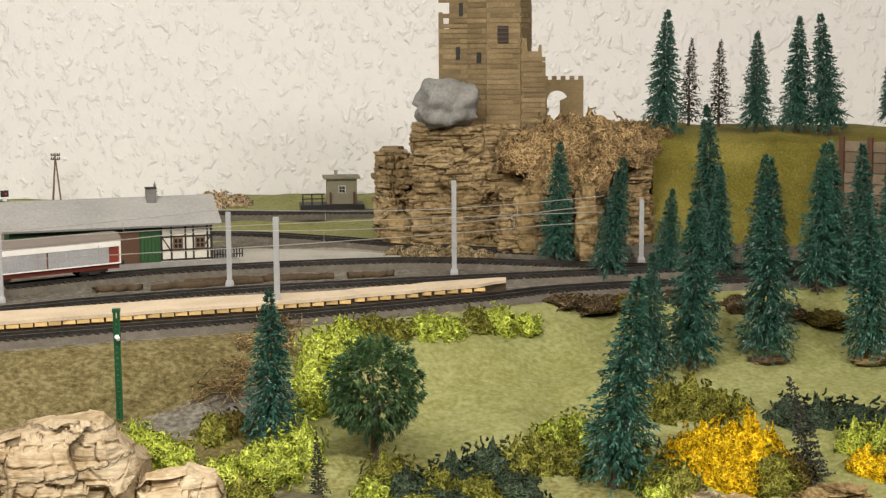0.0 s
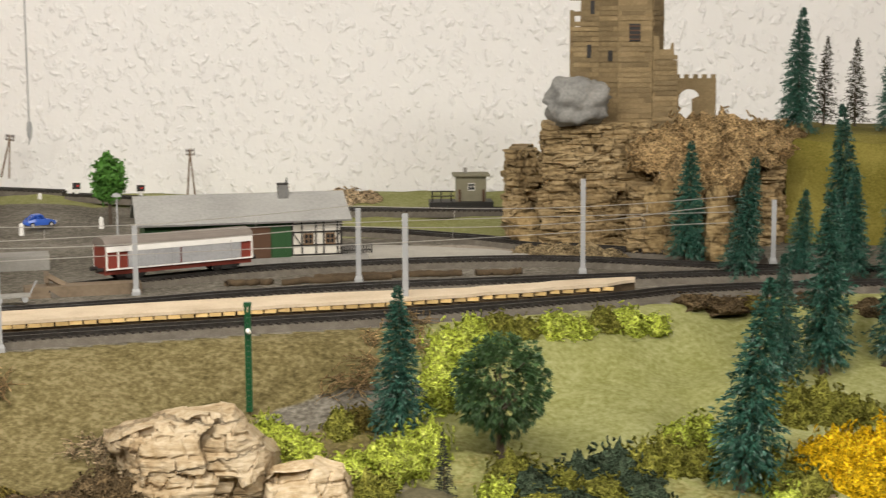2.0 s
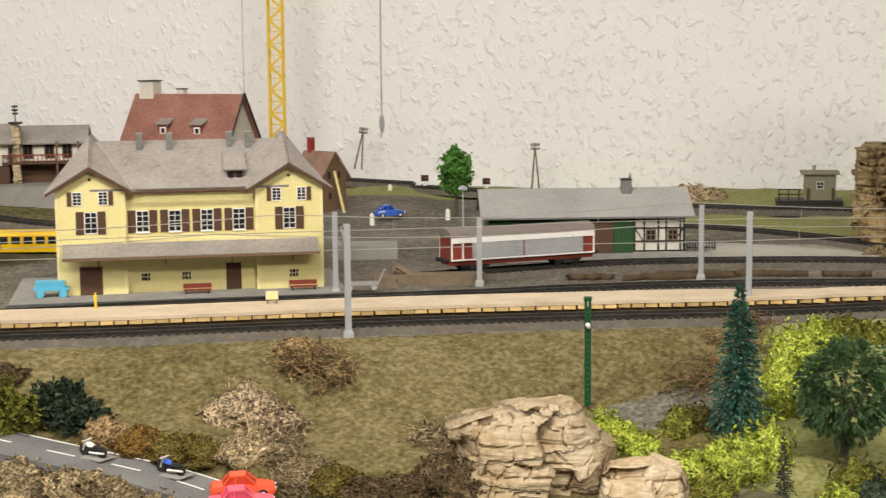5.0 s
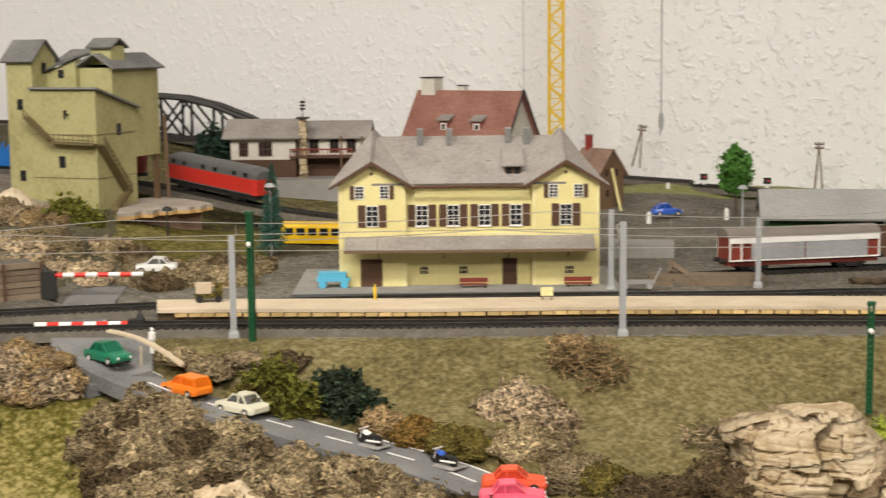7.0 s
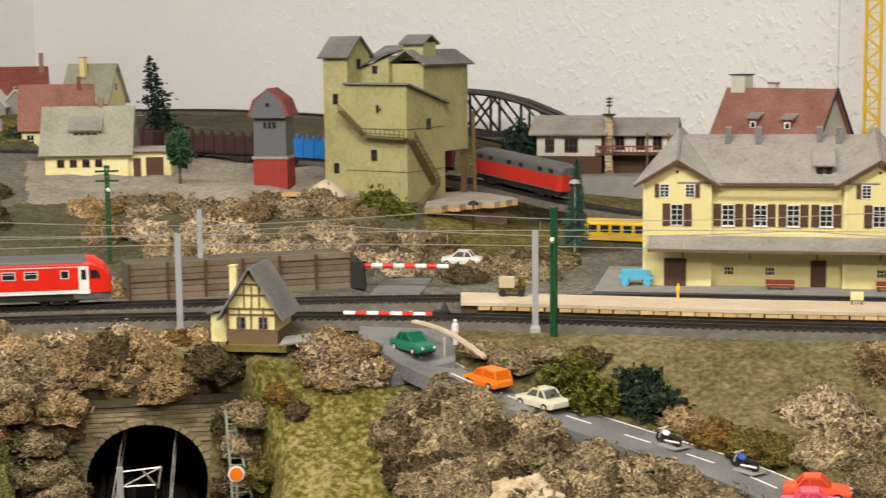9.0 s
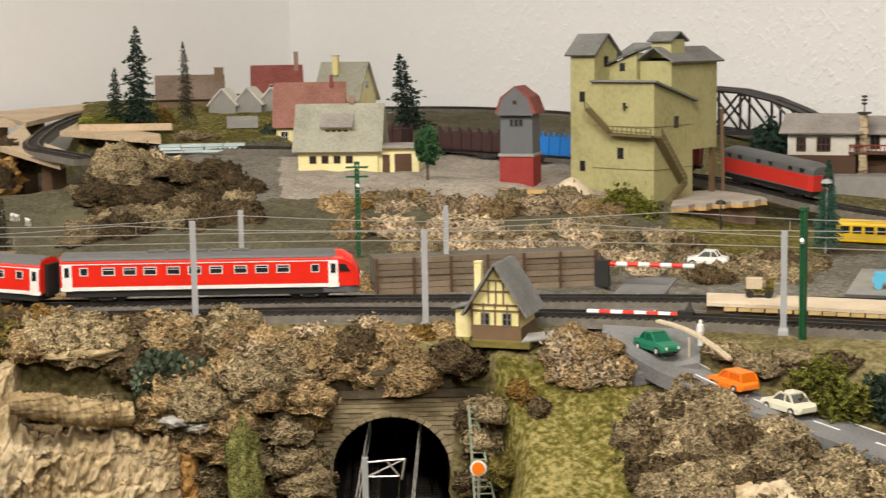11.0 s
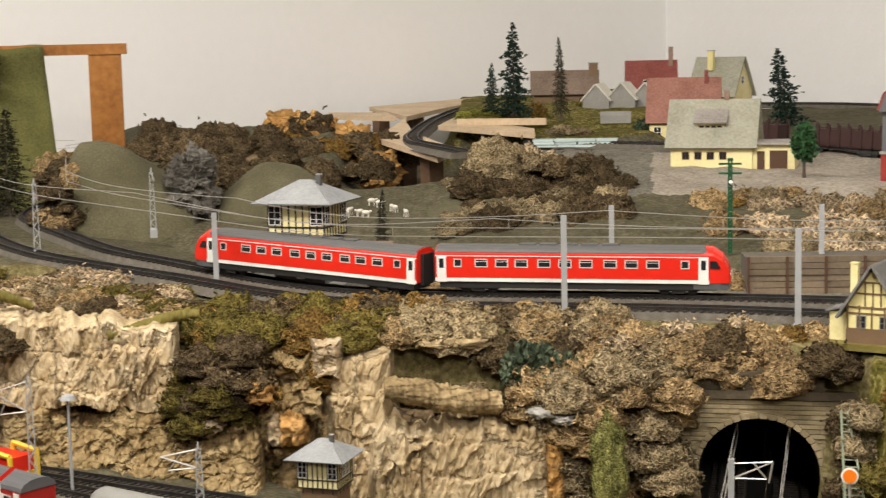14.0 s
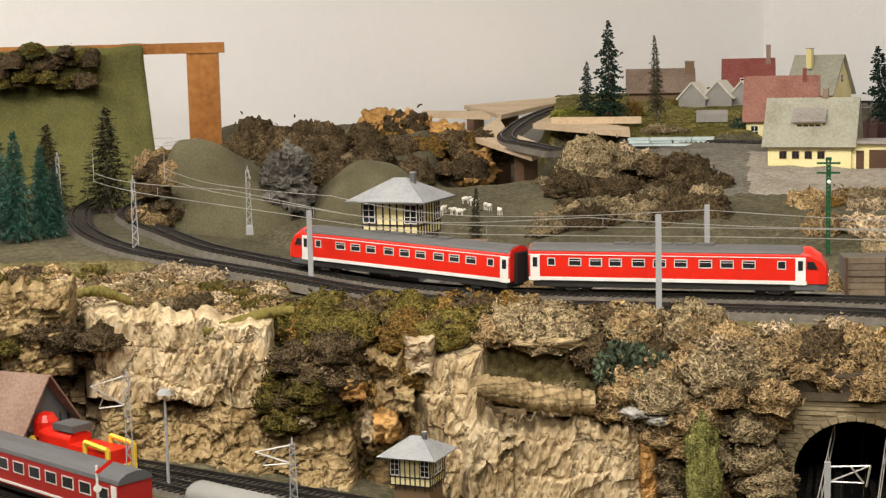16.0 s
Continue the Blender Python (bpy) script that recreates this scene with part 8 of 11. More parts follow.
def motorbike(x, y, z, turn, label, tank="white"):
    root = thing("motorbike", label, "motorbike", pose(x, y, z, 0, 0, turn), "motorbikes on the road")
    for a in (-0.009, 0.009):
        bm = bmesh.new()
        rod(bm, (a, -0.0009, 0.0042), (a, 0.0009, 0.0042), 0.0042, None, 12)
        part("wheel", bm, M["under"], root)
    bm = bmesh.new()
    hull(bm, [[(a, -w, lo), (a, w, lo), (a, w * 0.8, hi), (a, -w * 0.8, hi)] for a, w, lo, hi in ((-0.010, 0.0012, 0.0066, 0.0082), (-0.004, 0.0016, 0.0062, 0.0084), (0.0, 0.0012, 0.0068, 0.0084))])
    part("seat", bm, M["under"], root)
    bm = bmesh.new()
    hull(bm, [[(a, -w, lo), (a, w, lo), (a, w * 0.5, hi), (a, -w * 0.5, hi)] for a, w, lo, hi in ((-0.001, 0.0012, 0.0074, 0.0092), (0.003, 0.0022, 0.0074, 0.0106), (0.0065, 0.0012, 0.0084, 0.0104))])
    part("tank", bm, M[tank], root)
    bm = bmesh.new()
    box(bm, -0.0025, -0.0017, 0.0028, 0.0035, 0.0017, 0.0070)
    part("engine", bm, M["iron"], root)
    for y in (-0.0020, 0.0020):
        bm = bmesh.new()
        rod(bm, (0.002, y, 0.0032), (-0.0125, y, 0.0040), 0.0008, None, 6)
        part("exhaust", bm, M["white"], root)
        bm = bmesh.new()
        rod(bm, (0.009, y * 0.7, 0.0042), (0.006, y * 0.7, 0.0118), 0.0006, None, 5)
        part("fork", bm, M["frame"], root)
    bm = bmesh.new()
    rod(bm, (0.006, -0.005, 0.0120), (0.006, 0.005, 0.0120), 0.0006, None, 5)
    part("handlebar", bm, M["frame"], root)
    bm = bmesh.new()
    box(bm, -0.015, -0.008, -0.0005, 0.015, 0.008, 0.0002)
    part("base_plate", bm, M["grey_concrete"], root)


motorbike(-0.492, 1.056, on_road(25.0) + 0.001, 160, "dark model motorbike on a clear base plate")
motorbike(-0.427, 1.045, on_road(22.3) + 0.001, 160, "dark blue model motorbike on a clear base plate", "car_blue")


def figure(x, y, z, h, colours, label):
    """A standing miniature figure as one plain shape."""
    bm = bmesh.new()
    lathe(bm, [(h * 0.09, 0), (h * 0.10, h * 0.45), (h * 0.14, h * 0.55), (h * 0.13, h * 0.80), (h * 0.05, h * 0.85), (h * 0.075, h * 0.92), (h * 0.04, h)], 8)
    return single("figurine", bm, M[colours], label, "figurine", pose(x, y, z), "model figurines")


figure(-0.714, 1.107, -0.012, 0.022, "white", "white miniature figurine beside the crossing")
figure(-0.777, 1.050, -0.020, 0.013, "white", "small white miniature figurine by the road")


def barrier(x, y, turn, label, L=0.085, z=0.004):
    root = thing("crossing_barrier", label, "barrier", pose(x, y, z, 0, 0, turn), "level crossing barriers")
    n = 8
    for i in range(n):
        bm = bmesh.new()
        rod(bm, (-L * i / n, 0, 0.013), (-L * (i + 1) / n, 0, 0.013), 0.0024, None, 8)
        part("boom_section", bm, M["white"] if i % 2 else M["red"], root)
    bm = bmesh.new()
    box(bm, -0.004, -0.005, -0.01, 0.010, 0.005, 0.017)
    rod(bm, (0.006, 0, 0.017), (0.006, 0, 0.024), 0.004, 0.001, 8)
    part("drive_box", bm, M["under"], root)
    bm = bmesh.new()
    for i in range(9):
        rod(bm, (-L * (i + 0.5) / 9, 0, 0.011), (-L * (i + 0.5) / 9, 0, 0.002), 0.0003, None, 4)
    part("skirt_rods", bm, M["wire"], root)


barrier(-0.760, 1.150, 24, "red and white barrier of the level crossing, lowered", z=-0.010)
barrier(-0.944, 1.288, 204, "red and white barrier on the far side of the crossing", 0.09)

# a pale fallen boom over the road
bm = bmesh.new()
for s in (0, 0.004):
    sweep(bm, [Vector((-0.752 + 0.085 * t, 1.098 - 0.022 * t + s, 0.006 - 0.020 * t + 0.006 * math.sin(t * 3))) for t in (0, 0.2, 0.4, 0.6, 0.8, 1.0)], [(-0.0009, -0.001), (-0.0009, 0.001), (0.0009, 0.001), (0.0009, -0.001)])
rod(bm, (-0.712, 1.087, -0.032), (-0.712, 1.087, -0.002), 0.0009, None, 5)
single("loose_barrier", bm, M["sand_deck"], "pale bent barrier strip lying over the parked cars", "barrier")


def cottage():
    root = thing("keepers_cottage", "small yellow half-timbered crossing keeper's cottage with a grey roof", "house", pose(-0.872, 0.998, -0.008, 0, 0, 24) @ Matrix.Scale(0.93, 4))
    W, D, ze, zr = 0.046, 0.050, 0.033, 0.069
    bm = bmesh.new()
    gable_body(bm, 0, 0, W, D, 0, ze, zr, "y")
    part("wall", bm, M["yellow_wall"], root)
    gable_roof(root, 0, 0, W, D, ze, zr, "slate_dark", 0.007, ridge="y")
    bm = bmesh.new()
    box(bm, -0.0006, -0.0006, 0, W + 0.0006, D, 0.012)
    part("base", bm, M["mid_brown"], root, "olive-brown stone base")
    f = wall_frame(0, 0, 0, 0)
    bm = bmesh.new()
    for x in (0.0, 0.0105, 0.0215, 0.033, W - 0.0016):
        bar(bm, f, x, 0.012, x + 0.0016, ze + 0.001, 0.0008)
    for z in (0.012, 0.0262, 0.0315):
        bar(bm, f, 0, z, W, z + 0.0015, 0.0007)
    bar(bm, f, 0.008, 0.044, W - 0.008, 0.0455, 0.0007)
    bar(bm, f, 0.014, 0.054, W - 0.014, 0.0555, 0.0007)
    for x in (0.0155, 0.0225, 0.0295):
        bar(bm, f, x, 0.033, x + 0.0014, 0.055, 0.0007)
    for a, b in (((0.0, 0.034), (W / 2, zr - 0.002)), ((W, 0.034), (W / 2, zr - 0.002))):
        rod(bm, (a[0], -0.0004, a[1]), (b[0], -0.0004, b[1]), 0.0009, None, 4)
    part("timber_frame", bm, M["mid_brown"], root)
    for x in (0.013, 0.0335):
        window(root, wall_frame(x, -0.0002, 0.0135, 0), 0.0085, 0.0115, "slate_dark", 2, 2)
    bm = bmesh.new()
    box(bm, -0.018, 0.008, 0, 0.0, 0.034, 0.026)
    part("annexe", bm, M["cream_wall"], root)
    bm = bmesh.new()
    slab(bm, [(-0.021, 0.005, 0.0255), (0.0, 0.005, 0.0315), (0.0, 0.037, 0.0315), (-0.021, 0.037, 0.0255)], (-0.2, 0, 1), 0.0015)
    part("annexe_roof", bm, M["slate_dark"], root)
    chimney(root, 0.001, 0.020, 0.03, 0.068, 0.0065, "cream_wall", "cream_wall")
    bm = bmesh.new()
    box(bm, -0.016, -0.007, -0.006, W + 0.010, D + 0.004, 0.0)
    part("garden_plate", bm, M["moss_bark"], root, "green garden base plate")
    bm = bmesh.new()
    slab(bm, [(W + 0.004, -0.010, 0.0), (W + 0.024, 0.012, 0.0), (W + 0.024, 0.030, 0.004), (W + 0.004, 0.012, 0.004)], (0, 0, 1), 0.0015)
    part("ramp", bm, M["grey_concrete"], root)


cottage()


def portal():
    """A double-track tunnel mouth in coursed stone, with the line coming out of it."""
    P = spot(44.2, 1.315)
    root = thing("tunnel_portal", "weathered brown stone portal of a double-track tunnel", "tunnel portal", pose(*P, LOW, 0, 0, 44.2))
    W, H, R, spring = 0.073, 0.112, 0.0505, 0.042
    n = 20
    bm = bmesh.new()
    arc = [(R * math.cos(math.pi * i / n), spring + R * 0.93 * math.sin(math.pi * i / n)) for i in range(n + 1)]
    face = [(R, 0, -0.01)] + [(x, 0, z) for x, z in arc] + [(-R, 0, -0.01), (-W, 0, -0.01), (-W, 0, H), (W, 0, H), (W, 0, -0.01)]
    front = [bm.verts.new(p) for p in face]
    rear = [bm.verts.new((x, 0.016, z)) for x, y, z in face]
    bm.faces.new(front[::-1])
    bm.faces.new(rear)
    for i in range(len(front)):
        k = (i + 1) % len(front)
        bm.faces.new((front[i], front[k], rear[k], rear[i]))
    part("wall", bm, M["portal_stone"], root)
    # courses
    g = np.random.RandomState(7)
    r = 0
    z = 0.0
    while z < H - 0.008:
        x = -W - g.uniform(0, 0.006)
        while x < W:
            w = g.uniform(0.010, 0.018)
            cx, cz = x + w / 2, z + 0.002
            inside = (abs(cx) < R + w * 0.3 and cz < spring) or (math.hypot(cx, (cz - spring) / 0.93) < R + 0.006 and cz >= spring)
            if not inside and x + w < W + 0.002 and x > -W - 0.002:
                bm = bmesh.new()
                o = g.uniform(0.0006, 0.0022)
                box(bm, x + 0.0003, -o, z + 0.0003, x + w - 0.0003, 0.001, z + 0.0036)
                part("stone_block", bm, M["portal_stone"], root)
            x += w
        z += 0.0040
    for i in range(22):
        a0, a1 = math.pi * i / 22 + 0.01, math.pi * (i + 1) / 22 - 0.01
        bm = bmesh.new()
        q = []
        for a, rr in ((a0, R - 0.0005), (a1, R - 0.0005), (a1, R + 0.0045), (a0, R + 0.0045)):
            q.append((rr * math.cos(a), 0, spring + rr * 0.93 * math.sin(a)))
        slab(bm, q, (0, -1, 0), 0.0026)
        part("arch_stone", bm, M["portal_stone"], root)
    bm = bmesh.new()
    box(bm, -W - 0.006, -0.004, H - 0.007, W + 0.006, 0.018, H)
    part("string_course", bm, M["portal_dark"], root, "sooty dark stone")
    bm = bmesh.new()
    box(bm, -W * 0.72, -0.001, H, W * 0.72, 0.016, H + 0.013)
    part("parapet", bm, M["portal_dark"], root, "sooty dark stone")
    bm = bmesh.new()
    box(bm, -W * 0.76, -0.004, H + 0.013, W * 0.76, 0.019, H + 0.0165)
    part("coping", bm, M["portal_dark"], root, "sooty dark stone")
    # the bore, lined, closed and floored in the coal's black
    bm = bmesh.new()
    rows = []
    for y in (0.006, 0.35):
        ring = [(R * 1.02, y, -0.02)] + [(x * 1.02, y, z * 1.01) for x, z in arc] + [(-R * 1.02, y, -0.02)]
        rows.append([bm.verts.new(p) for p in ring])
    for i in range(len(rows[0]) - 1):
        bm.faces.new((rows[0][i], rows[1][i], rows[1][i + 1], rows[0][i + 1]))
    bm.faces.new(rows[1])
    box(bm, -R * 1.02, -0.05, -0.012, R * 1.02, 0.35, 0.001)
    part("bore", bm, M["coal"], root, "black tunnel bore")
    m = root.matrix_basis
    for x in (-0.027, 0.027):
        a, b = m @ Vector((x, 0.33, 0.004)), m @ Vector((x * 1.05, -0.30, 0.004))
        railway("railway_track", "lower line's track running into the tunnel", [a, a.lerp(b, 0.33), a.lerp(b, 0.66), b])
    # overhead line and mast in front of the mouth
    cat = thing("tunnel_catenary", "pale catenary wires and bracket running out of the tunnel", "overhead wire", m.copy())
    for x in (-0.014, 0.030):
        bm = bmesh.new()
        for z, dz in ((0.085, 0.0), (0.099, 0.0)):
            rod(bm, (x, 0.10, z - 0.012), (x - 0.02, -0.20, z - 0.06), 0.0006, None, 4)
        for i in range(5):
            t = i / 5
            rod(bm, (x - 0.02 * t, 0.10 - 0.30 * t, 0.073 - 0.048 * t), (x - 0.02 * t, 0.10 - 0.30 * t, 0.087 - 0.048 * t), 0.0005, None, 4)
        part("wire", bm, M["wire"], cat)
    ms = thing("catenary_mast", "pale grey catenary mast with a bracket before the tunnel", "mast", m @ pose(-0.022, -0.045, 0) @ Matrix.Diagonal((1, 1, 0.76, 1)), "catenary masts")
    bm = bmesh.new()
    box(bm, -0.0025, -0.0025, -0.005, 0.0025, 0.0025, 0.085)
    part("post", bm, M["mast_grey"], ms)
    bm = bmesh.new()
    for p, q in (((0, 0, 0.080), (0.033, 0, 0.083)), ((0, 0, 0.063), (0.033, 0, 0.083)), ((0, 0, 0.064), (0.028, 0, 0.064)), ((0.018, 0, 0.081), (0.028, 0, 0.064)), ((0.033, 0, 0.083), (0.030, 0, 0.060))):
        rod(bm, p, q, 0.0011, 0.0009, 5)
    part("bracket", bm, M["wire"], ms)


M["portal_stone"] = shade("brown_weathered_portal_stone", [(0.11, 0.085, 0.048), (0.26, 0.21, 0.125), (0.42, 0.35, 0.23)], 0.85, 0, 50, 400, 0.4, 0.001, 1.1, 0.22)
M["portal_dark"] = shade("sooty_portal_stone", [(0.03, 0.024, 0.016), (0.075, 0.058, 0.038), (0.16, 0.125, 0.08)], 0.85, 0, 60, 400, 0.5, 0.001, 1.1)
portal()


def distant_signal():
    root = thing("railway_signal", "orange disc signal on a thin post beside the tunnel", "signal", pose(*spot(40.98, 1.235), LOW, 0, 0, 41))
    bm = bmesh.new()
    rod(bm, (0, 0, 0), (0, 0, 0.070), 0.0012, None, 6)
    part("post", bm, M["wire"], root)
    bm = bmesh.new()
    rod(bm, (0, -0.001, 0.064), (0, -0.0022, 0.064), 0.0066, None, 18)
    d = part("disc", bm, M["white"], root, "white-rimmed disc")
    bm = bmesh.new()
    rod(bm, (0, -0.0022, 0.064), (0, -0.0030, 0.064), 0.0052, None, 18)
    part("disc_face", bm, M["car_orange"], d, "orange disc face")


distant_signal()


def ladder_fence():
    """A tapered pale green ladder of wire beside the tunnel mouth."""
    root = thing("wire_ladder", "pale green tapered wire ladder beside the tunnel mouth", "fence")
    rails = []
    for a0, a1 in ((41.30, 41.05), (41.10, 40.05)):
        p, q = Vector((*spot(a0, 1.284), -0.056)), Vector((*spot(a1, 1.248), -0.162))
        bm = bmesh.new()
        rod(bm, p, q, 0.0011, None, 5)
        part("rail", bm, M["pale_green"], root)
        rails.append((p, q))
    for k in range(1, 20):
        bm = bmesh.new()
        rod(bm, rails[0][0].lerp(rails[0][1], k / 20), rails[1][0].lerp(rails[1][1], k / 20), 0.0007, None, 4)
        part("rung", bm, M["pale_green"], root)


M["pale_green"] = plain("pale_grey_green_wire", (0.27, 0.31, 0.22), 0.7)
ladder_fence()


def telegraph(x, y, z, h, label, lean=0):
    root = thing("telegraph_pole", label, "pole", pose(x, y, z, 0, lean, 10), "telegraph poles")
    bm = bmesh.new()
    rod(bm, (-0.006, 0, 0), (0, 0, h), 0.0016, 0.0012, 6)
    rod(bm, (0.006, 0, 0), (0, 0, h * 0.9), 0.0014, 0.0010, 6)
    part("post", bm, M["mid_brown"], root)
    for zz in (h * 0.86, h * 0.94):
        bm = bmesh.new()
        box(bm, -0.007, -0.0008, zz, 0.007, 0.0008, zz + 0.0014)
        arm = part("crossarm", bm, M["brown"], root)
        for xx in (-0.006, -0.003, 0.003, 0.006):
            bm = bmesh.new()
            rod(bm, (xx, 0, zz + 0.0014), (xx, 0, zz + 0.0045), 0.0011, 0.0007, 6)
            part("insulator", bm, M["under"], arm)


telegraph(-0.379, 2.46, 0.006, 0.076, "brown double-legged telegraph pole by the wall")
telegraph(-0.668, 2.46, 0.038, 0.068, "leaning brown telegraph pole beside the cottage", 9)


def block_signal(x, y, label, turn=10):
    root = thing("crossing_light", label, "signal", at(x, y, turn), "crossing lights")
    bm = bmesh.new()
    lathe(bm, [(0.006, 0), (0.003, 0.012), (0.0022, 0.018)], 8)
    part("foot", bm, M["white"], root)
    bm = bmesh.new()
    box(bm, -0.006, -0.002, 0.017, 0.006, 0.002, 0.028)
    h = part("head", bm, M["black_timber"], root)
    bm = bmesh.new()
    for a in ((-0.0065, 0.0165, 0.0065, 0.0175), (-0.0065, 0.0275, 0.0065, 0.0285)):
        box(bm, a[0], -0.0026, a[1], a[2], 0.002, a[3])
    part("rim", bm, M["white"], h)
    bm = bmesh.new()
    rod(bm, (0.002, -0.002, 0.0225), (0.002, -0.0028, 0.0225), 0.0015, None, 8)
    part("lamp", bm, M["red"], h)


block_signal(-0.553, 2.44, "white and black crossing light by the embankment")
block_signal(-0.452, 2.43, "white and black crossing light beside the tree")
for x, y in ((-0.456, 2.155), (-0.546, 2.08), (-0.60, 2.40)):
    bm = bmesh.new()
    lathe(bm, [(0.0035, -0.002), (0.0032, 0.012), (0.001, 0.0145)], 8)
    single("guard_stone", bm, M["white"], "small white roadside guard stone", "bollard", at(x, y), "guard stones")


def crane():
    root = thing("tower_crane", "yellow lattice tower crane mast rising behind the house", "crane", pose(-0.782, 2.40, 0.04, 0, 0, 12))
    w, h = 0.011, 0.62
    for sx in (-1, 1):
        for sy in (-1, 1):
            bm = bmesh.new()
            rod(bm, (sx * w, sy * w, 0), (sx * w, sy * w, h), 0.0017, None, 5)
            part("corner_post", bm, M["crane_yellow"], root)
    bm = bmesh.new()
    n = 34
    for i in range(n):
        z0, z1 = h * i / n, h * (i + 1) / n
        f = 1 if i % 2 else -1
        for s in (-1, 1):
            rod(bm, (-f * w, s * w, z0), (f * w, s * w, z1), 0.0015, None, 4)
            rod(bm, (s * w, -f * w, z0), (s * w, f * w, z1), 0.0010, None, 4)
            rod(bm, (-w, s * w, z1), (w, s * w, z1), 0.0008, None, 4)
    part("lattice", bm, M["crane_yellow"], root)
    for s in (-0.0035, 0.0035):
        bm = bmesh.new()
        rod(bm, (s, 0, 0), (s, 0, h), 0.0008, None, 4)
        part("ladder_rail", bm, M["crane_light"], root)
    bm = bmesh.new()
    box(bm, -0.02, -0.02, -0.02, 0.02, 0.02, 0.004)
    part("footing", bm, M["grey_concrete"], root)
    bm = bmesh.new()
    box(bm, -0.22, -0.012, h, 0.42, 0.012, h + 0.014)
    part("jib", bm, M["crane_yellow"], root)
    hook = thing_part("hoist", root)
    bm = bmesh.new()
    rod(bm, (0.165, 0, 0.085), (0.165, 0, h), 0.0013, None, 5)
    part("cable", bm, M["mast_grey"], hook)
    bm = bmesh.new()
    lathe(bm, [(0.0012, 0.058), (0.0035, 0.064), (0.0045, 0.076), (0.003, 0.086)], 8, Matrix.Translation((0.165, 0, 0)))
    rod(bm, (0.165, 0, 0.060), (0.163, 0, 0.050), 0.0016, 0.0010, 5)
    part("hook_block", bm, M["mast_grey"], hook)
    for x in (-0.052, -0.012):
        bm = bmesh.new()
        rod(bm, (x, 0.0, 0.06), (x, 0.0, h), 0.0008, None, 4)
        part("cable", bm, M["mast_grey"], hook)


M["crane_light"] = plain("pale_yellow_crane_panel", (0.85, 0.68, 0.22), 0.5)
M["crane_yellow"] = plain("crane_yellow_paint", (0.80, 0.55, 0.05), 0.45)
crane()


def yard_things():
    # buffer stop and loading dock left of the wagon
    b = thing("buffer_stop", "grey-brown buffer stop at the end of the siding", "buffer stop", pose(*spot(13.9, 1.622), -0.004, 0, 0, 104))
    for s in (-0.009, 0.009):
        bm = bmesh.new()
        rod(bm, (s, -0.030, 0.0), (s, 0.0, 0.018), 0.0022, None, 5)
        rod(bm, (s, 0.0, 0.0), (s, 0.0, 0.020), 0.0022, None, 5)
        part("stay", bm, M["plank"], b)
    bm = bmesh.new()
    box(bm, -0.016, -0.001, 0.013, 0.016, 0.003, 0.020)
    part("buffer_beam", bm, M["plank"], b)
    bm = bmesh.new()
    box(bm, -0.085, -0.012, -0.010, 0.03, 0.012, 0.005)
    single("loading_edge", bm, M["plank"], "low brown timber edging below the siding", "edging", pose(*spot(11.7, 1.618), 0, 0, 0, 17), kind="structure")
    bm = bmesh.new()
    box(bm, -0.035, -0.015, -0.006, 0.035, 0.03, 0.010)
    single("loading_ramp", bm, M["grey_concrete"], "grey concrete loading ramp beside the station", "ramp", pose(*spot(14.9, 1.82), 0, 0, 0, 15), kind="structure")
    # luggage trolley and platform sign
    t = thing("luggage_trolley", "flat grey luggage trolley on the house platform", "trolley", pose(-0.408, 1.508, -0.002, 0, 0, 20))
    bm = bmesh.new()
    box(bm, -0.017, -0.009, 0.005, 0.017, 0.009, 0.007)
    part("deck", bm, M["grey_concrete"], t)
    for x in (-0.012, 0.012):
        for y in (-0.008, 0.008):
            bm = bmesh.new()
            rod(bm, (x, y - 0.0008, 0.003), (x, y + 0.0008, 0.003), 0.003, None, 10)
            part("wheel", bm, M["mast_grey"], t)
    bm = bmesh.new()
    rod(bm, (0.017, 0, 0.006), (0.024, 0, 0.020), 0.0008, None, 5)
    part("handle", bm, M["mast_grey"], t)
    for az, d, label in ((18.4, 1.405, "small cream sign board on the island platform"),):
        s = thing("platform_sign", label, "sign", pose(*spot(az, d), 0.0115, 0, 0, 22), "platform signs")
        bm = bmesh.new()
        box(bm, -0.0055, -0.0008, 0.004, 0.0055, 0.0008, 0.0115)
        part("board", bm, M["cream_wall"], s)
        for x in (-0.004, 0.004):
            bm = bmesh.new()
            box(bm, x - 0.0006, -0.0006, 0, x + 0.0006, 0.0006, 0.004)
            part("leg", bm, M["mid_brown"], s)
    figure(*spot(24.7, 1.415), 0.0115, 0.014, "crane_yellow", "yellow miniature figurine sitting on the island platform")
    # blue handcart
    c = thing("baggage_cart", "light blue baggage cart standing on the house platform", "cart", pose(*spot(26.2, 1.585), -0.003, 0, 0, 24))
    M["cart_blue"] = plain("light_blue_cart_paint", (0.10, 0.42, 0.62), 0.5)
    bm = bmesh.new()
    box(bm, -0.017, -0.008, 0.007, 0.017, 0.008, 0.010)
    box(bm, -0.015, -0.0075, 0.010, 0.013, 0.0075, 0.016)
    part("body", bm, M["cart_blue"], c)
    for x in (-0.011, 0.011):
        for y in (-0.008, 0.008):
            bm = bmesh.new()
            rod(bm, (x, y - 0.001, 0.004), (x, y + 0.001, 0.004), 0.004, None, 10)
            part("wheel", bm, M["cart_blue"], c)
    # khaki motor truck on the platform end
    k = thing("platform_truck", "khaki electric truck with a crate on the platform end", "truck", pose(*spot(30.75, 1.43), 0.0115, 0, 0, 30))
    bm = bmesh.new()
    box(bm, -0.012, -0.007, 0.004, 0.013, 0.007, 0.008)
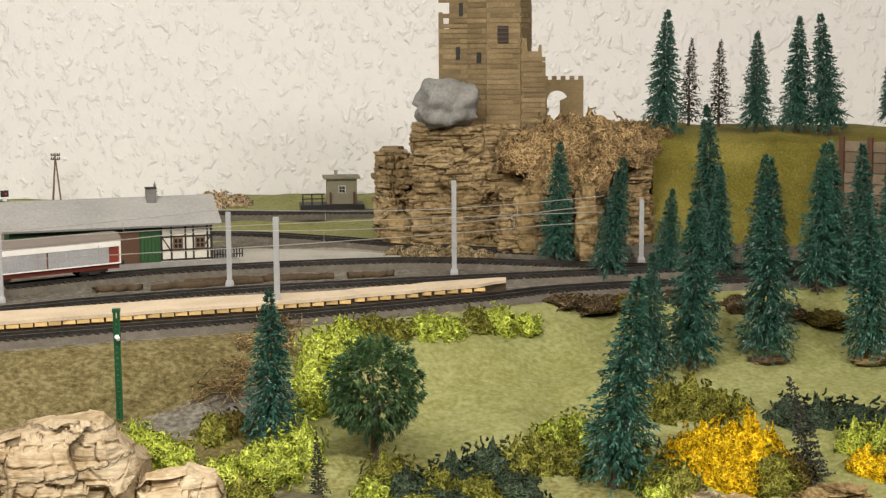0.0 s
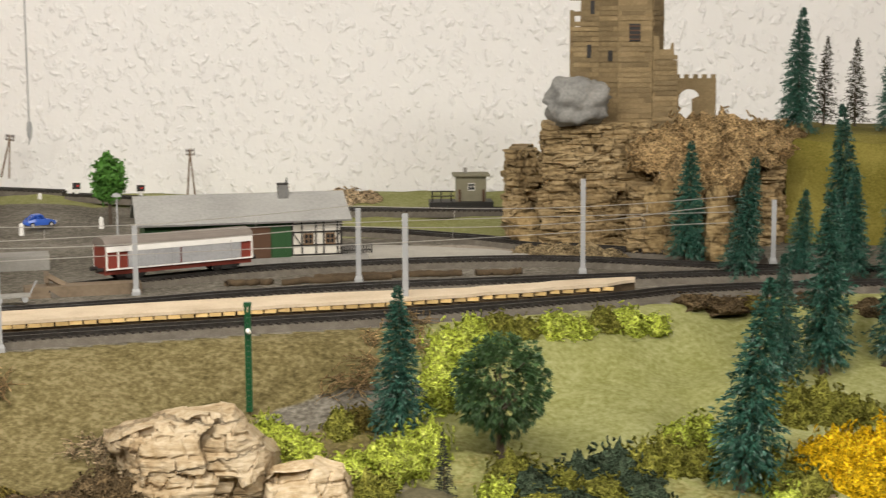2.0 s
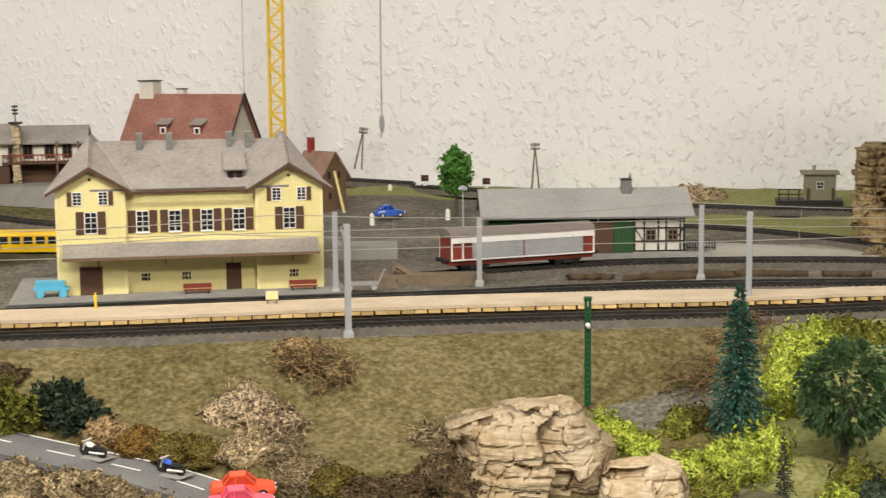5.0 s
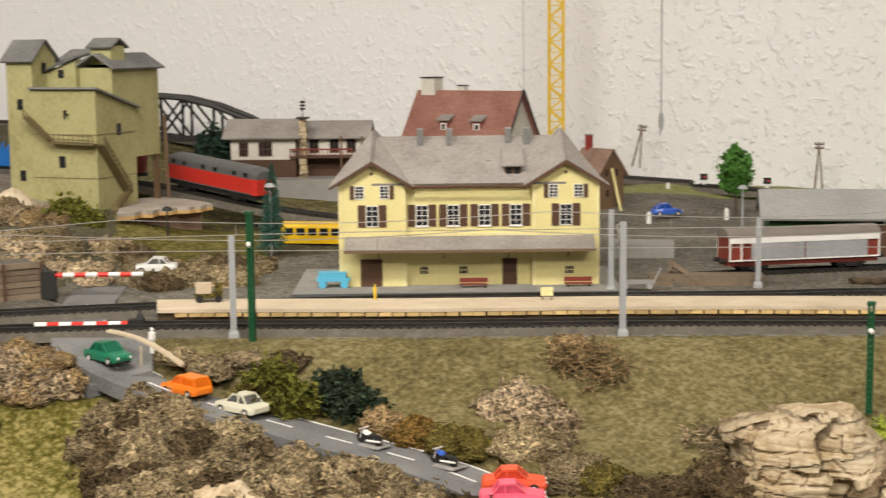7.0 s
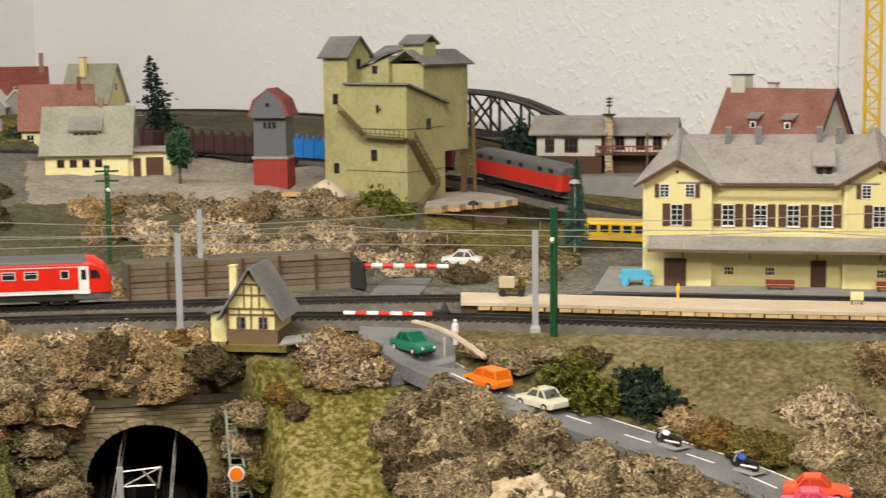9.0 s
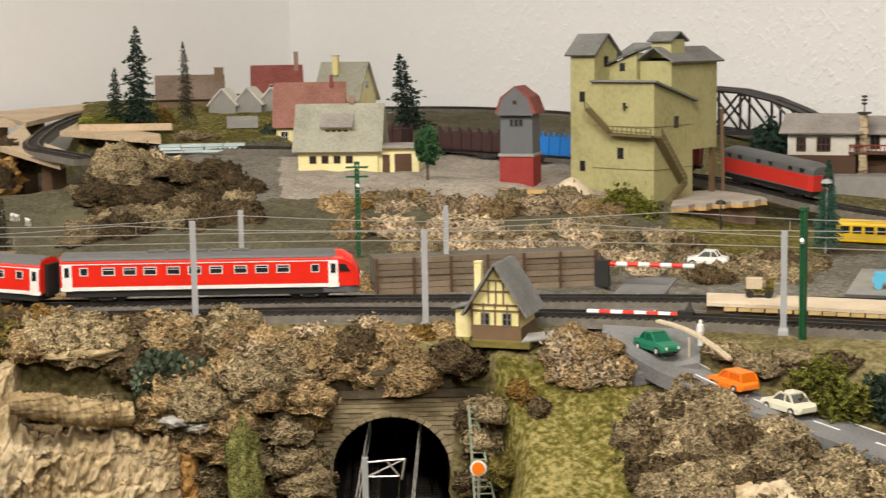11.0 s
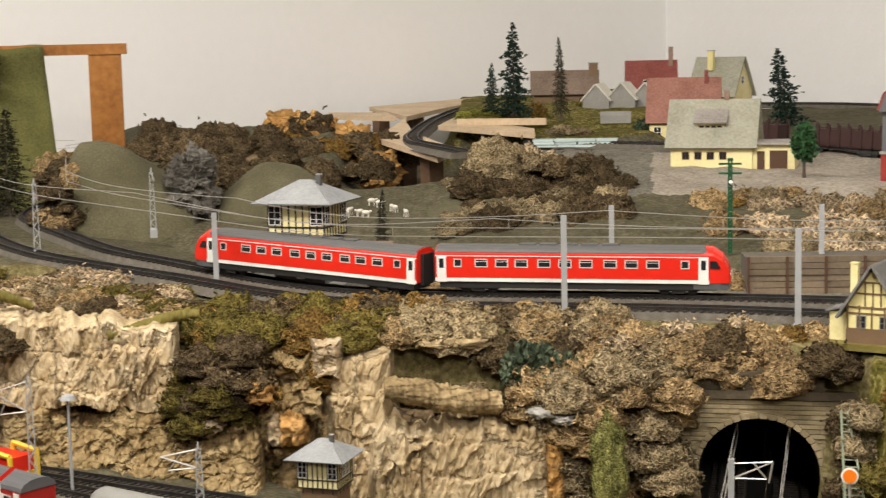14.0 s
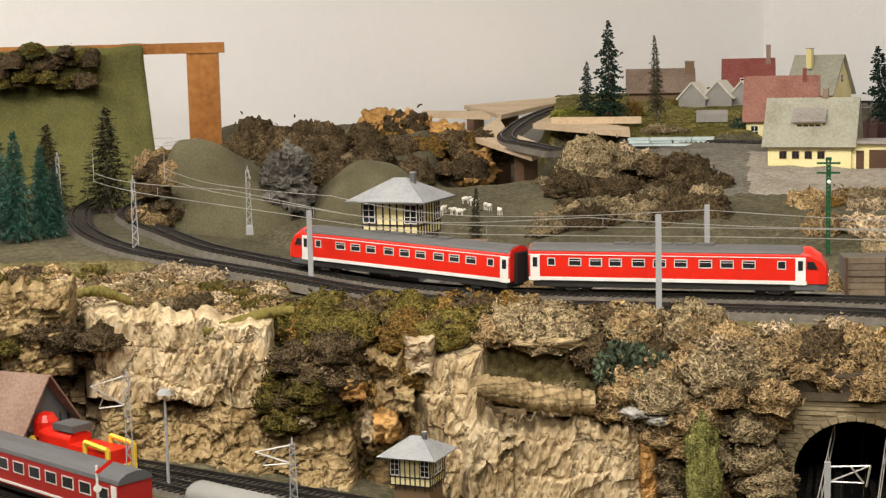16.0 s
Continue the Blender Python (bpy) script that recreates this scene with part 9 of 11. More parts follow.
    box(bm, 0.006, -0.006, 0.008, 0.013, 0.006, 0.016)
    part("body", bm, M["olive"], k)
    bm = bmesh.new()
    box(bm, -0.011, -0.006, 0.008, 0.003, 0.006, 0.017)
    part("crate", bm, M["sand_deck"], k)
    for x in (-0.008, 0.009):
        bm = bmesh.new()
        rod(bm, (x, -0.0078, 0.0035), (x, 0.0078, 0.0035), 0.0035, None, 10)
        part("axle_wheels", bm, M["under"], k)


yard_things()


def yard_apron():
    """A pale apron before the loading shed, and dark strips of peeled track bed between the lines."""
    g = np.random.RandomState(12)
    rim = [(3.2, 1.792), (0.6, 1.785), (-1.5, 1.782), (-3.4, 1.790), (-4.9, 1.800), (-4.6, 1.825), (-3.3, 1.855), (-1.8, 1.885), (-0.2, 1.905), (1.4, 1.93), (3.2, 1.94)]
    bm = bmesh.new()
    slab(bm, [(*spot(a + g.uniform(-0.1, 0.1), d + g.uniform(-0.004, 0.004)), 0) for a, d in rim], (0, 0, 1), 0.004)
    single("yard_apron", bm, M["pale_concrete"], "pale concrete apron before the loading shed", "pavement", pose(0, 0, -0.0065), kind="structure")
    for az0, az1, d0, d1 in ((5.6, 1.6, 1.640, 1.668), (3.9, 2.0, 1.655, 1.668), (4.4, 0.4, 1.672, 1.690), (1.6, -1.0, 1.678, 1.690), (7.6, 5.9, 1.640, 1.648), (-1.5, -3.2, 1.690, 1.700)):
        n = 22
        path = [Vector((*spot(az0 + (az1 - az0) * k / n, d0 + (d1 - d0) * k / n + 0.006 * noise.noise((k * 0.35, az0, 1.0))), -0.003 + 0.003 * abs(noise.noise((k * 0.5, az0, 4.0))))) for k in range(n + 1)]
        bm = bmesh.new()
        sweep(bm, path, [(-0.0035, -0.004), (-0.003, 0.001), (0.0, 0.0025), (0.003, 0.0005), (0.0035, -0.004)])
        single("bed_strip", bm, M["deck_core"], "dark strip of peeled track bed lying in the yard", "strip", None, "peeled strips", smooth_it=True)


M["pale_concrete"] = shade("pale_yard_concrete", [(0.30, 0.285, 0.25), (0.40, 0.385, 0.345), (0.47, 0.455, 0.41)], 0.9, 0, 20, 300, 0.2, 0.001)
yard_apron()


def street_lamp(x, y, h, label, z=None, colour="mast_grey"):
    root = thing("street_lamp", label, "street lamp", at(x, y, 30, z), "street lamps")
    bm = bmesh.new()
    rod(bm, (0, 0, -0.002), (0, 0, h), 0.0016, 0.0010, 6)
    part("post", bm, M[colour], root)
    bm = bmesh.new()
    lathe(bm, [(0.002, h), (0.007, h + 0.001), (0.005, h + 0.0045), (0.001, h + 0.006)], 10)
    part("shade", bm, M[colour], root)


street_lamp(-0.877, 1.62, 0.078, "grey mushroom-headed lamp beside the railbus")
street_lamp(-0.407, 2.02, 0.055, "grey lamp beside the goods yard")
street_lamp(-1.012, 1.612, 0.028, "small dark lantern below the silo", colour="black_timber")


def retaining_wall():
    root = thing("plank_wall", "brown plank retaining wall behind the inner track", "retaining wall", kind="structure")
    g = np.random.RandomState(5)
    p, q = Vector((*spot(44.6, 1.555), -0.006)), Vector((*spot(36.6, 1.60), -0.006))
    w = q - p
    turn = math.degrees(math.atan2(w.y, w.x))
    for r in range(6):
        for s in range(3):
            x0, x1 = w.length * s / 3, w.length * (s + 1) / 3
            bm = bmesh.new()
            o = g.uniform(-0.0012, 0.0012)
            box(bm, x0 + 0.0004, o, r * 0.0062, x1 - 0.0004, 0.005 + o, r * 0.0062 + 0.0056)
            ob = part("plank", bm, M["plank"], root)
            ob.matrix_basis = Matrix.Translation(p) @ Matrix.Rotation(radians(turn), 4, "Z")
    for s in range(7):
        bm = bmesh.new()
        x = w.length * s / 6
        box(bm, x - 0.0012, -0.0035, 0, x + 0.0012, 0.0, 0.037)
        ob = part("stake", bm, M["brown"], root)
        ob.matrix_basis = Matrix.Translation(p) @ Matrix.Rotation(radians(turn), 4, "Z")
    bm = bmesh.new()
    box(bm, 0, 0.005, 0, w.length, 0.055, 0.034)
    ob = part("fill", bm, M["ballast"], root)
    ob.matrix_basis = Matrix.Translation(p) @ Matrix.Rotation(radians(turn), 4, "Z")


retaining_wall()
# broken edge of the upper terrace
def terrace_slab():
    """A broken board carrying the terrace past the silo, on a dark red footing."""
    g = np.random.RandomState(33)
    z = 0.040
    front = [(33.9 + (30.5 - 33.9) * k / 16, 1.895 + 0.085 * k / 16 + g.uniform(-0.008, 0.008)) for k in range(17)]
    back = [(30.7, 2.01), (31.5, 2.06), (32.4, 2.10), (33.7, 2.06)]
    root = thing("terrace_slab", "pale broken board with a raw wooden edge beside the silo", "board", pose(0, 0, z))
    bm = bmesh.new()
    slab(bm, [(*spot(a, d), 0) for a, d in front + back], (0, 0, 1), 0.004)
    part("board", bm, M["terrace_top"], root)
    bm = bmesh.new()
    edge = [(*spot(a, d), 0) for a, d in front]
    inner = [(*spot(a, d + 0.02), 0) for a, d in front]
    for k in range(16):
        slab(bm, [edge[k], edge[k + 1], inner[k + 1], inner[k]], (0, 0, -1), 0.004)
    part("raw_edge", bm, M["raw_wood"], root, "raw orange-brown wooden edge")
    bm = bmesh.new()
    slab(bm, [(*spot(a, d), -0.004) for a, d in ((33.6, 1.925), (30.9, 1.99), (31.5, 2.04), (33.5, 2.04))], (0, 0, -1), 0.06)
    part("footing", bm, M["tile_brown"], root, "dark red footing")


M["terrace_top"] = shade("pale_pinkish_grey_board", [(0.27, 0.23, 0.19), (0.37, 0.325, 0.28), (0.45, 0.40, 0.35)], 0.9, 0, 24, 300, 0.2)
M["raw_wood"] = shade("raw_orange_wood", [(0.36, 0.19, 0.06), (0.55, 0.34, 0.13), (0.66, 0.46, 0.22)], 0.8, 0, 60, 400, 0.3, 0.001, 1.0)
terrace_slab()
for k, (az, d, w) in enumerate(((38.9, 1.952, 0.085), (37.0, 1.915, 0.045))):
    bm = bmesh.new()
    box(bm, -w / 2, -0.004, 0, w / 2, 0.004, 0.005)
    box(bm, -w / 2 + 0.006, 0.006, 0, w / 2 - 0.012, 0.012, 0.004)
    single("wooden_lath", bm, M["raw_wood"], "thin raw wooden laths along the terrace edge", "lath", pose(*spot(az, d), lay(*spot(az, d)) + 0.002, 0, 0, az - 6))
# ---- signal cabins and the loop ----
def signal_cabin(m, label, a=0.058, b=0.052, low=0.046, high=0.084, top=0.104, lower="grey_paint", s=1.0, door_=True):
    """A tower cabin: plain lower storey, half-timbered upper storey with wide windows, hipped roof. The near corner is the origin."""
    root = thing("signal_cabin", label, "signal box", m @ Matrix.Scale(s, 4), "signal cabins")
    bm = bmesh.new()
    box(bm, -a, 0, -0.002, 0, b, low)
    part("lower_wall", bm, M[lower], root, "dark lower storey")
    bm = bmesh.new()
    box(bm, -a - 0.004, -0.003, low, 0.002, b + 0.003, high)
    part("upper_wall", bm, M["cream_wall"], root, "cream half-timbered upper storey")
    for f, n0, n1 in ((wall_frame(0, -0.003, 0, 0), -a - 0.004, 0.002), (wall_frame(0.002, 0, 0, 90), -0.003, b + 0.003)):
        bm = bmesh.new()
        k = 8
        for i in range(k + 1):
            x = n0 + (n1 - n0) * i / k
            bar(bm, f, x - 0.0007, low - (0.006 if i % 2 else 0.0), x + 0.0007, high, 0.0009)
        for z in (low, low + 0.011, high - 0.003):
            bar(bm, f, n0, z, n1, z + 0.0015, 0.0008)
        part("timber_frame", bm, M["black_timber"], root)
        w = (n1 - n0) / 4 * 0.9
        for i in ((0, 3) if n1 - n0 > 0.055 else (1, 2)):
            x = n0 + (n1 - n0) * (i + 0.5) / 4
            window(root, f @ pose(x, -0.0006, low + 0.014), w, high - low - 0.018, "white", 2, 3)
    xm, ym = -a / 2 - 0.001, b / 2
    o = 0.013
    c = [(-a - 0.004 - o, -0.003 - o), (0.002 + o, -0.003 - o), (0.002 + o, b + 0.003 + o), (-a - 0.004 - o, b + 0.003 + o)]
    rl, rr = Vector((xm - 0.007, ym, top)), Vector((xm + 0.007, ym, top))
    for q in ((c[0], c[1], rr, rl), (c[1], c[2], rr), (c[2], c[3], rl, rr), (c[3], c[0], rl)):
        pts = [Vector((*p, high - 0.002)) if not isinstance(p, Vector) else p for p in q]
        bm = bmesh.new()
        n = (pts[1] - pts[0]).cross(pts[2] - pts[0])
        slab(bm, pts, n, 0.002)
        part("roof", bm, M["slate_blue"], root)
    chimney(root, -0.014, ym * 0.9, top - 0.018, top + 0.007, 0.0052, "roof_grey")
    if door_:
        bm = bmesh.new()
        bar(bm, wall_frame(-0.028, 0, 0, 0), -0.0045, 0.003, 0.0045, 0.024, 0.0009)
        part("door", bm, M["white"], root, "white door")
        door(root, wall_frame(0, 0.038, 0.002, 90), 0.009, 0.026, "black_timber", 1)
    bm = bmesh.new()
    box(bm, -a - 0.02, -0.006, -0.034, 0.02, b + 0.02, -0.002)
    part("base_plate", bm, M["grey_concrete"], root)
    return root


signal_cabin(pose(*spot(59.95, 1.645), -0.002, 0, 0, 36), "half-timbered signal cabin on a dark grey lower storey")
signal_cabin(pose(*spot(59.75, 1.275), -0.146, 0, 0, 37), "weathered half-timbered signal cabin below the cliff", a=0.050, b=0.044, low=0.040, high=0.080, top=0.100, lower="mid_brown", s=0.64, door_=False)
plain_house("tool_shed", "small lean-to with a red-brown roof behind the signal cabin", *spot(58.3, 1.72), -0.006, 40, 0.035, 0.03, 0.014, 0.034, "mid_brown", "tile_brown")

# the wooden post and beam by the wall, and the cloth draped over it
bm = bmesh.new()
box(bm, -0.024, -0.02, -0.30, 0.024, 0.03, 0.0)
post_m = pose(*spot(67.45, 2.47), 0.238, 0, 0, 66)
frame_post = thing("timber_trestle", "orange-brown varnished timber post and beam beside the wall", "timber frame", post_m)
part("post", bm, M["oak"], frame_post)
bm = bmesh.new()
box(bm, -0.62, -0.022, 0.0, 0.033, 0.045, 0.016)
part("beam", bm, M["oak"], frame_post, "flat varnished beam")


def cloth_hill():
    """A green turf mat hanging over the beam, spreading to the ground."""
    verts, faces = [], []
    n, k = 60, 44
    for i in range(n + 1):
        s = i / n
        az = 69.6 + 12.5 * s
        for j in range(k + 1):
            t = j / k
            d0 = 2.46 + 0.05 * s
            if t < 0.1:
                d, z = d0 + 0.05 - 0.5 * t, 0.252
            else:
                q = (t - 0.1) / 0.9
                d = d0 - 0.02 - 0.12 * q ** 1.6
                z = 0.252 - 0.012 * smooth(0, 0.1, q) - 0.225 * q
            fold = 0.010 * math.sin(s * 21 + 3 * t) * t + 0.012 * noise.noise((s * 6, t * 4, 0.5))
            side = 0.5 * t * max(0.0, 1 - s * 5)
            x, y = spot(az - side, d + fold)
            verts.append((x, y, z + 0.006 * noise.noise((s * 9, t * 6, 3.0))))
    for i in range(n):
        for j in range(k):
            a = i * (k + 1) + j
            faces.append((a, a + k + 1, a + k + 2, a + 1))
    ob = new("turf_mat", raw_mesh("turf_mat", verts, faces, M["turf_mat"], True))
    mod = ob.modifiers.new("thick", "SOLIDIFY")
    mod.thickness = 0.003
    tagged(ob, "green turf mat draped over the beam as a hillside", "turf mat", kind="structure")


M["turf_mat"] = shade("green_turf_mat", [(0.034, 0.033, 0.010), (0.100, 0.098, 0.030), (0.17, 0.16, 0.058)], 0.95, 0, 16, 300, 0.8, 0.004, 0.8)
M["turf_grey"] = shade("grey_green_painted_turf", [(0.056, 0.050, 0.027), (0.098, 0.088, 0.050), (0.155, 0.140, 0.085)], 0.95, 0, 18, 420, 0.6, 0.003, 0.5)
M["turf_bright"] = shade("moss_green_turf", [(0.07, 0.062, 0.008), (0.135, 0.118, 0.018), (0.22, 0.19, 0.045)], 0.95, 0, 16, 420, 0.6, 0.003, 0.45)
cloth_hill()


def mound(name, az, d, w, deep, h, turn, material, label, z=None, seed=1, power=1.0, flat=0.0, skew=(1.0, 1.0)):
    """A smooth turf-covered mound."""
    verts, faces = [], []
    n, k = 40, 18
    for j in range(k + 1):
        t = j / k
        for i in range(n):
            a = 2 * math.pi * i / n
            r = t * (1 + 0.10 * noise.noise((math.cos(a) * 1.5, math.sin(a) * 1.5, seed)))
            hh = (1 - max(0.0, (t - flat) / (1 - flat)) ** 2) ** power if t < 1 else 0.0
            verts.append((r * math.cos(a) * w / 2 * skew[0 if math.cos(a) < 0 else 1], r * math.sin(a) * deep / 2, h * hh * (1 + 0.08 * noise.noise((r * math.cos(a) * 3, r * math.sin(a) * 3, seed + 3))) - 0.012))
    for j in range(k):
        for i in range(n):
            q = (i + 1) % n
            faces.append((j * n + i, (j + 1) * n + i, (j + 1) * n + q, j * n + q))
    ob = new(name, raw_mesh(name, verts, faces, M[material], True))
    x, y = spot(az, d)
    ob.matrix_basis = pose(x, y, lay(x, y) if z is None else z, 0, 0, turn)
    return tagged(ob, label, "mound", "turf mounds", "structure")


mound("turf_mound", 68.2, 2.08, 0.28, 0.17, 0.128, 66, "turf_grey", "grey-green turf mound inside the loop", z=0.012, seed=2, power=1.35, skew=(0.45, 1.35))
mound("turf_mound", 61.6, 2.10, 0.20, 0.20, 0.075, 60, "turf_grey", "grey-green slope behind the signal cabin", z=0.03, seed=5)
mound("turf_mound", 55.0, 1.95, 0.16, 0.16, 0.03, 60, "turf_grey", "low grey-green rise below the village", z=0.03, seed=8)
stone("boulder", "dark grey craggy boulder on the ridge", *spot(64.55, 2.06), (0.075, 0.07, 0.100), "rock_dark", z=0.030, turn=64, seed=3, amp=0.42, cuts=5, square=0.35, craggy=True)
mound("earth_mound", 63.0, 2.32, 0.42, 0.20, 0.085, 63, "rock_brown", "brown earth ridge under dark lichen", z=0.03, seed=4)
for az, d, w, h, z in ((60.2, 2.42, 0.10, 0.075, 0.075), (58.7, 2.40, 0.09, 0.07, 0.06), (57.9, 2.32, 0.06, 0.06, 0.035), (61.2, 2.46, 0.07, 0.06, 0.09)):
    stone("boulder", "orange-brown crag beside the plywood track", *spot(az, d), (w, 0.08, h), "rock_ochre", z=z, seed=int(az), amp=0.55, cuts=5)


mound("turf_mound", 0.5, 1.105, 0.080, 0.06, 0.026, 0, "turf_grey", "small grey-green felt mound at the foot of the slope", z=-0.088, seed=9)


# right-hand hill with the firs
def green_hill():
    verts, faces = [], []
    prof = [(1.99, -0.008), (2.0, 0.045), (2.012, 0.095), (2.03, 0.118), (2.06, 0.127), (2.12, 0.132), (2.25, 0.130), (2.45, 0.10)]
    n = 50
    for i in range(n + 1):
        az = -12.6 - 9.4 * i / n
        for d, z in prof:
            dd = d + 0.010 * noise.noise((az * 0.6, z * 20, 1.0)) + 0.004 * (az + 16)
            x, y = spot(az, dd)
            verts.append((x, y, z + (0.006 * noise.noise((az * 0.8, d * 8, 2.0)) if z > 0 else 0)))
    k = len(prof)
    for i in range(n):
        for j in range(k - 1):
            a = i * k + j
            faces.append((a, a + 1, a + k + 1, a + k))
    for i in (0, n):
        ring = [i * k + j for j in range(k)]
        faces.append(tuple(ring if i else ring[::-1]))
    ob = new("fir_hill", raw_mesh("fir_hill", verts, faces, M["turf_bright"], False))
    tagged(ob, "moss-green hill with a steep face carrying a row of firs", "hill", kind="structure")


green_hill()


def timber_wall():
    root = thing("timber_wall", "brown stepped timber wall beside the fir hill", "retaining wall", pose(*spot(-21.5, 1.90), 0.012, 0, 0, -42), kind="structure")
    g = np.random.RandomState(3)
    for r in range(13):
        for s in range(3):
            if r * 0.0125 > 0.150 - 0.0 * s or (s == 0 and r > 9):
                continue
            bm = bmesh.new()
            o = g.uniform(-0.002, 0.002)
            box(bm, -0.09 + s * 0.062, o, -0.01 + r * 0.0125, -0.09 + (s + 1) * 0.062 - 0.001, 0.012 + o, -0.01 + r * 0.0125 + 0.0118)
            part("plank", bm, M["plank"], root)
    for s in range(6):
        bm = bmesh.new()
        x = -0.085 + s * 0.035
        box(bm, x, -0.005, -0.01, x + 0.006, 0.0, 0.12 if s < 2 else 0.162)
        part("stake", bm, M["brown"], root)


timber_wall()


# ---- lower station ----
YARD = LOW + 0.027


def lower_station():
    a, b = Vector((-1.62, 0.274, YARD + 0.004)), Vector((-0.95, 0.462, YARD + 0.004))
    low = railway("railway_track", "lower station's platform track", [a, a.lerp(b, 0.33), a.lerp(b, 0.66), b])
    a2, b2 = Vector((-1.64, 0.345, YARD + 0.004)), Vector((-1.0, 0.572, YARD + 0.004))
    railway("railway_track", "lower station's through track", [a2, a2.lerp(b2, 0.33), a2.lerp(b2, 0.66), b2])
    a3, b3 = Vector((-1.36, 0.475, YARD + 0.002)), Vector((-1.02, 0.64, YARD + 0.002))
    railway("railway_track", "lower station's siding under the cliff", [a3, a3.lerp(b3, 0.33), a3.lerp(b3, 0.66), b3])
    # red coach
    d = nearest(low, 74.1)
    m = on_rails(low, d, 0.17)
    root = thing("passenger_coach", "dark red passenger coach with a grey roof in the lower station", "coach", m)
    L, w = 0.14, 0.0162
    bm = bmesh.new()
    hull(bm, [[(x, y, z) for y, z in body_section(w, 0.011, 0.0375, 0.0385)] for x in (-L, L)])
    part("body", bm, M["coach_red"], root)
    bm = bmesh.new()
    hull(bm, [[(x, y, z) for y, z in body_section(w * 1.01, 0.0378, 0.038, 0.0465)] for x in (-L - 0.001, L + 0.001)])
    part("roof", bm, M["skirt"], root, "ribbed grey roof")
    for s in (-1, 1):
        a_, b_ = sorted((s * w, s * (w + 0.0004)))
        bm = bmesh.new()
        box(bm, -L, a_, 0.0125, L, b_, 0.0145)
        part("white_stripe", bm, M["white"], root)
        for i in range(11):
            side_window(root, -L + 0.02 + i * 0.024, 0.0285, 0.0145, 0.0085, s * w, False)
        for x in (-L + 0.005, L - 0.005):
            bm = bmesh.new()
            box(bm, x - 0.0035, a_, 0.013, x + 0.0035, b_ + (0.0003 if s > 0 else 0), 0.0365)
            part("door", bm, M["white"], root)
    bm = bmesh.new()
    box(bm, -L, -0.013, 0.006, L, 0.013, 0.011)
    part("underframe", bm, M["under"], root)
    bogie(root, -L + 0.04)
    bogie(root, L - 0.04)
    # track crane wagon
    c = thing("crane_wagon", "red and yellow track maintenance crane wagon", "crane wagon", pose(*spot(72.5, 1.415), YARD + 0.004, 0, 0, 20) @ Matrix.Diagonal((0.95, 1.0, 1.0, 1)))
    bm = bmesh.new()
    box(bm, -0.075, -0.014, 0.008, 0.06, 0.014, 0.016)
    part("chassis", bm, M["crane_yellow"], c)
    bm = bmesh.new()
    hull(bm, [[(x, y * k, z) for y, z in body_section(0.0135, 0.016, 0.034, 0.0395)] for x, k in ((-0.045, 0.8), (-0.040, 1), (0.0, 1), (0.004, 0.9))])
    part("engine_house", bm, M["red"], c)
    bm = bmesh.new()
    hull(bm, [[(x, y, z) for y, z in ((-0.013, 0.016), (-0.013, 0.030), (0.013, 0.030), (0.013, 0.016))] for x in (0.004, 0.058)])
    part("red_body", bm, M["red"], c)
    bm = bmesh.new()
    lathe(bm, [(0.012, 0.030), (0.012, 0.043), (0.008, 0.049), (0.002, 0.051)], 14, Matrix.Translation((-0.048, 0, 0)))
    part("cab", bm, M["red"], c)
    bm = bmesh.new()
    box(bm, -0.022, -0.011, 0.040, 0.008, 0.011, 0.046)
    part("cab_roof", bm, M["roof_grey"], c)
    for p, q in (((-0.085, 0, 0.012), (-0.085, 0, 0.034)), ((-0.085, 0, 0.034), (-0.05, 0, 0.030)), ((-0.05, 0, 0.030), (-0.028, 0, 0.014)), ((0.03, 0, 0.012), (0.03, 0, 0.036)), ((0.03, 0, 0.036), (0.062, 0, 0.033)), ((0.062, 0, 0.010), (0.062, 0, 0.033))):
        for s in (-0.0145, 0.0145):
            bm = bmesh.new()
            rod(bm, (p[0], s, p[2]), (q[0], s, q[2]), 0.0024, None, 6)
            part("jib_bar", bm, M["crane_yellow"], c, "yellow crane jib bar")
    for x in (-0.05, 0.04):
        bm = bmesh.new()
        rod(bm, (x, -0.011, 0.005), (x, 0.011, 0.005), 0.005, None, 12)
        part("wheelset", bm, M["iron"], c)
    # station house under the cliff
    h = thing("lower_station_house", "half-timbered lower station house with a faded brown roof", "house", pose(*spot(75.35, 1.475), YARD - 0.004, 0, 0, 33) @ Matrix.Scale(0.86, 4))
    bm = bmesh.new()
    gable_body(bm, -0.05, -0.02, 0.05, 0.06, 0, 0.056, 0.105, "x")
    part("wall", bm, M["grey_paint"], h, "dark grey boarded gable")
    bm = bmesh.new()
    box(bm, -0.05, -0.0206, 0.002, 0.05, -0.0198, 0.054)
    part("wall_panel", bm, M["cream_wall"], h, "cream panels between the timbers")
    gable_roof(h, -0.05, -0.02, 0.05, 0.06, 0.056, 0.105, "tile_brown", 0.012)
    bm = bmesh.new()
    f = wall_frame(0, -0.02, 0, 0)
    for i in range(9):
        bar(bm, f, -0.05 + i * 0.0122, 0, -0.0485 + i * 0.0122, 0.056, 0.001)
    for z in (0.0, 0.02, 0.04, 0.054):
        bar(bm, f, -0.05, z, 0.05, z + 0.0016, 0.0009)
    f = wall_frame(0.05, 0, 0, 90)
    for i in range(7):
        bar(bm, f, -0.02 + i * 0.0131, 0, -0.0185 + i * 0.0131, 0.06, 0.001)
    part("timber_frame", bm, M["black_timber"], h)
    # Black panel laid on the gable end, standing for the porch's shade.
    bm = bmesh.new()
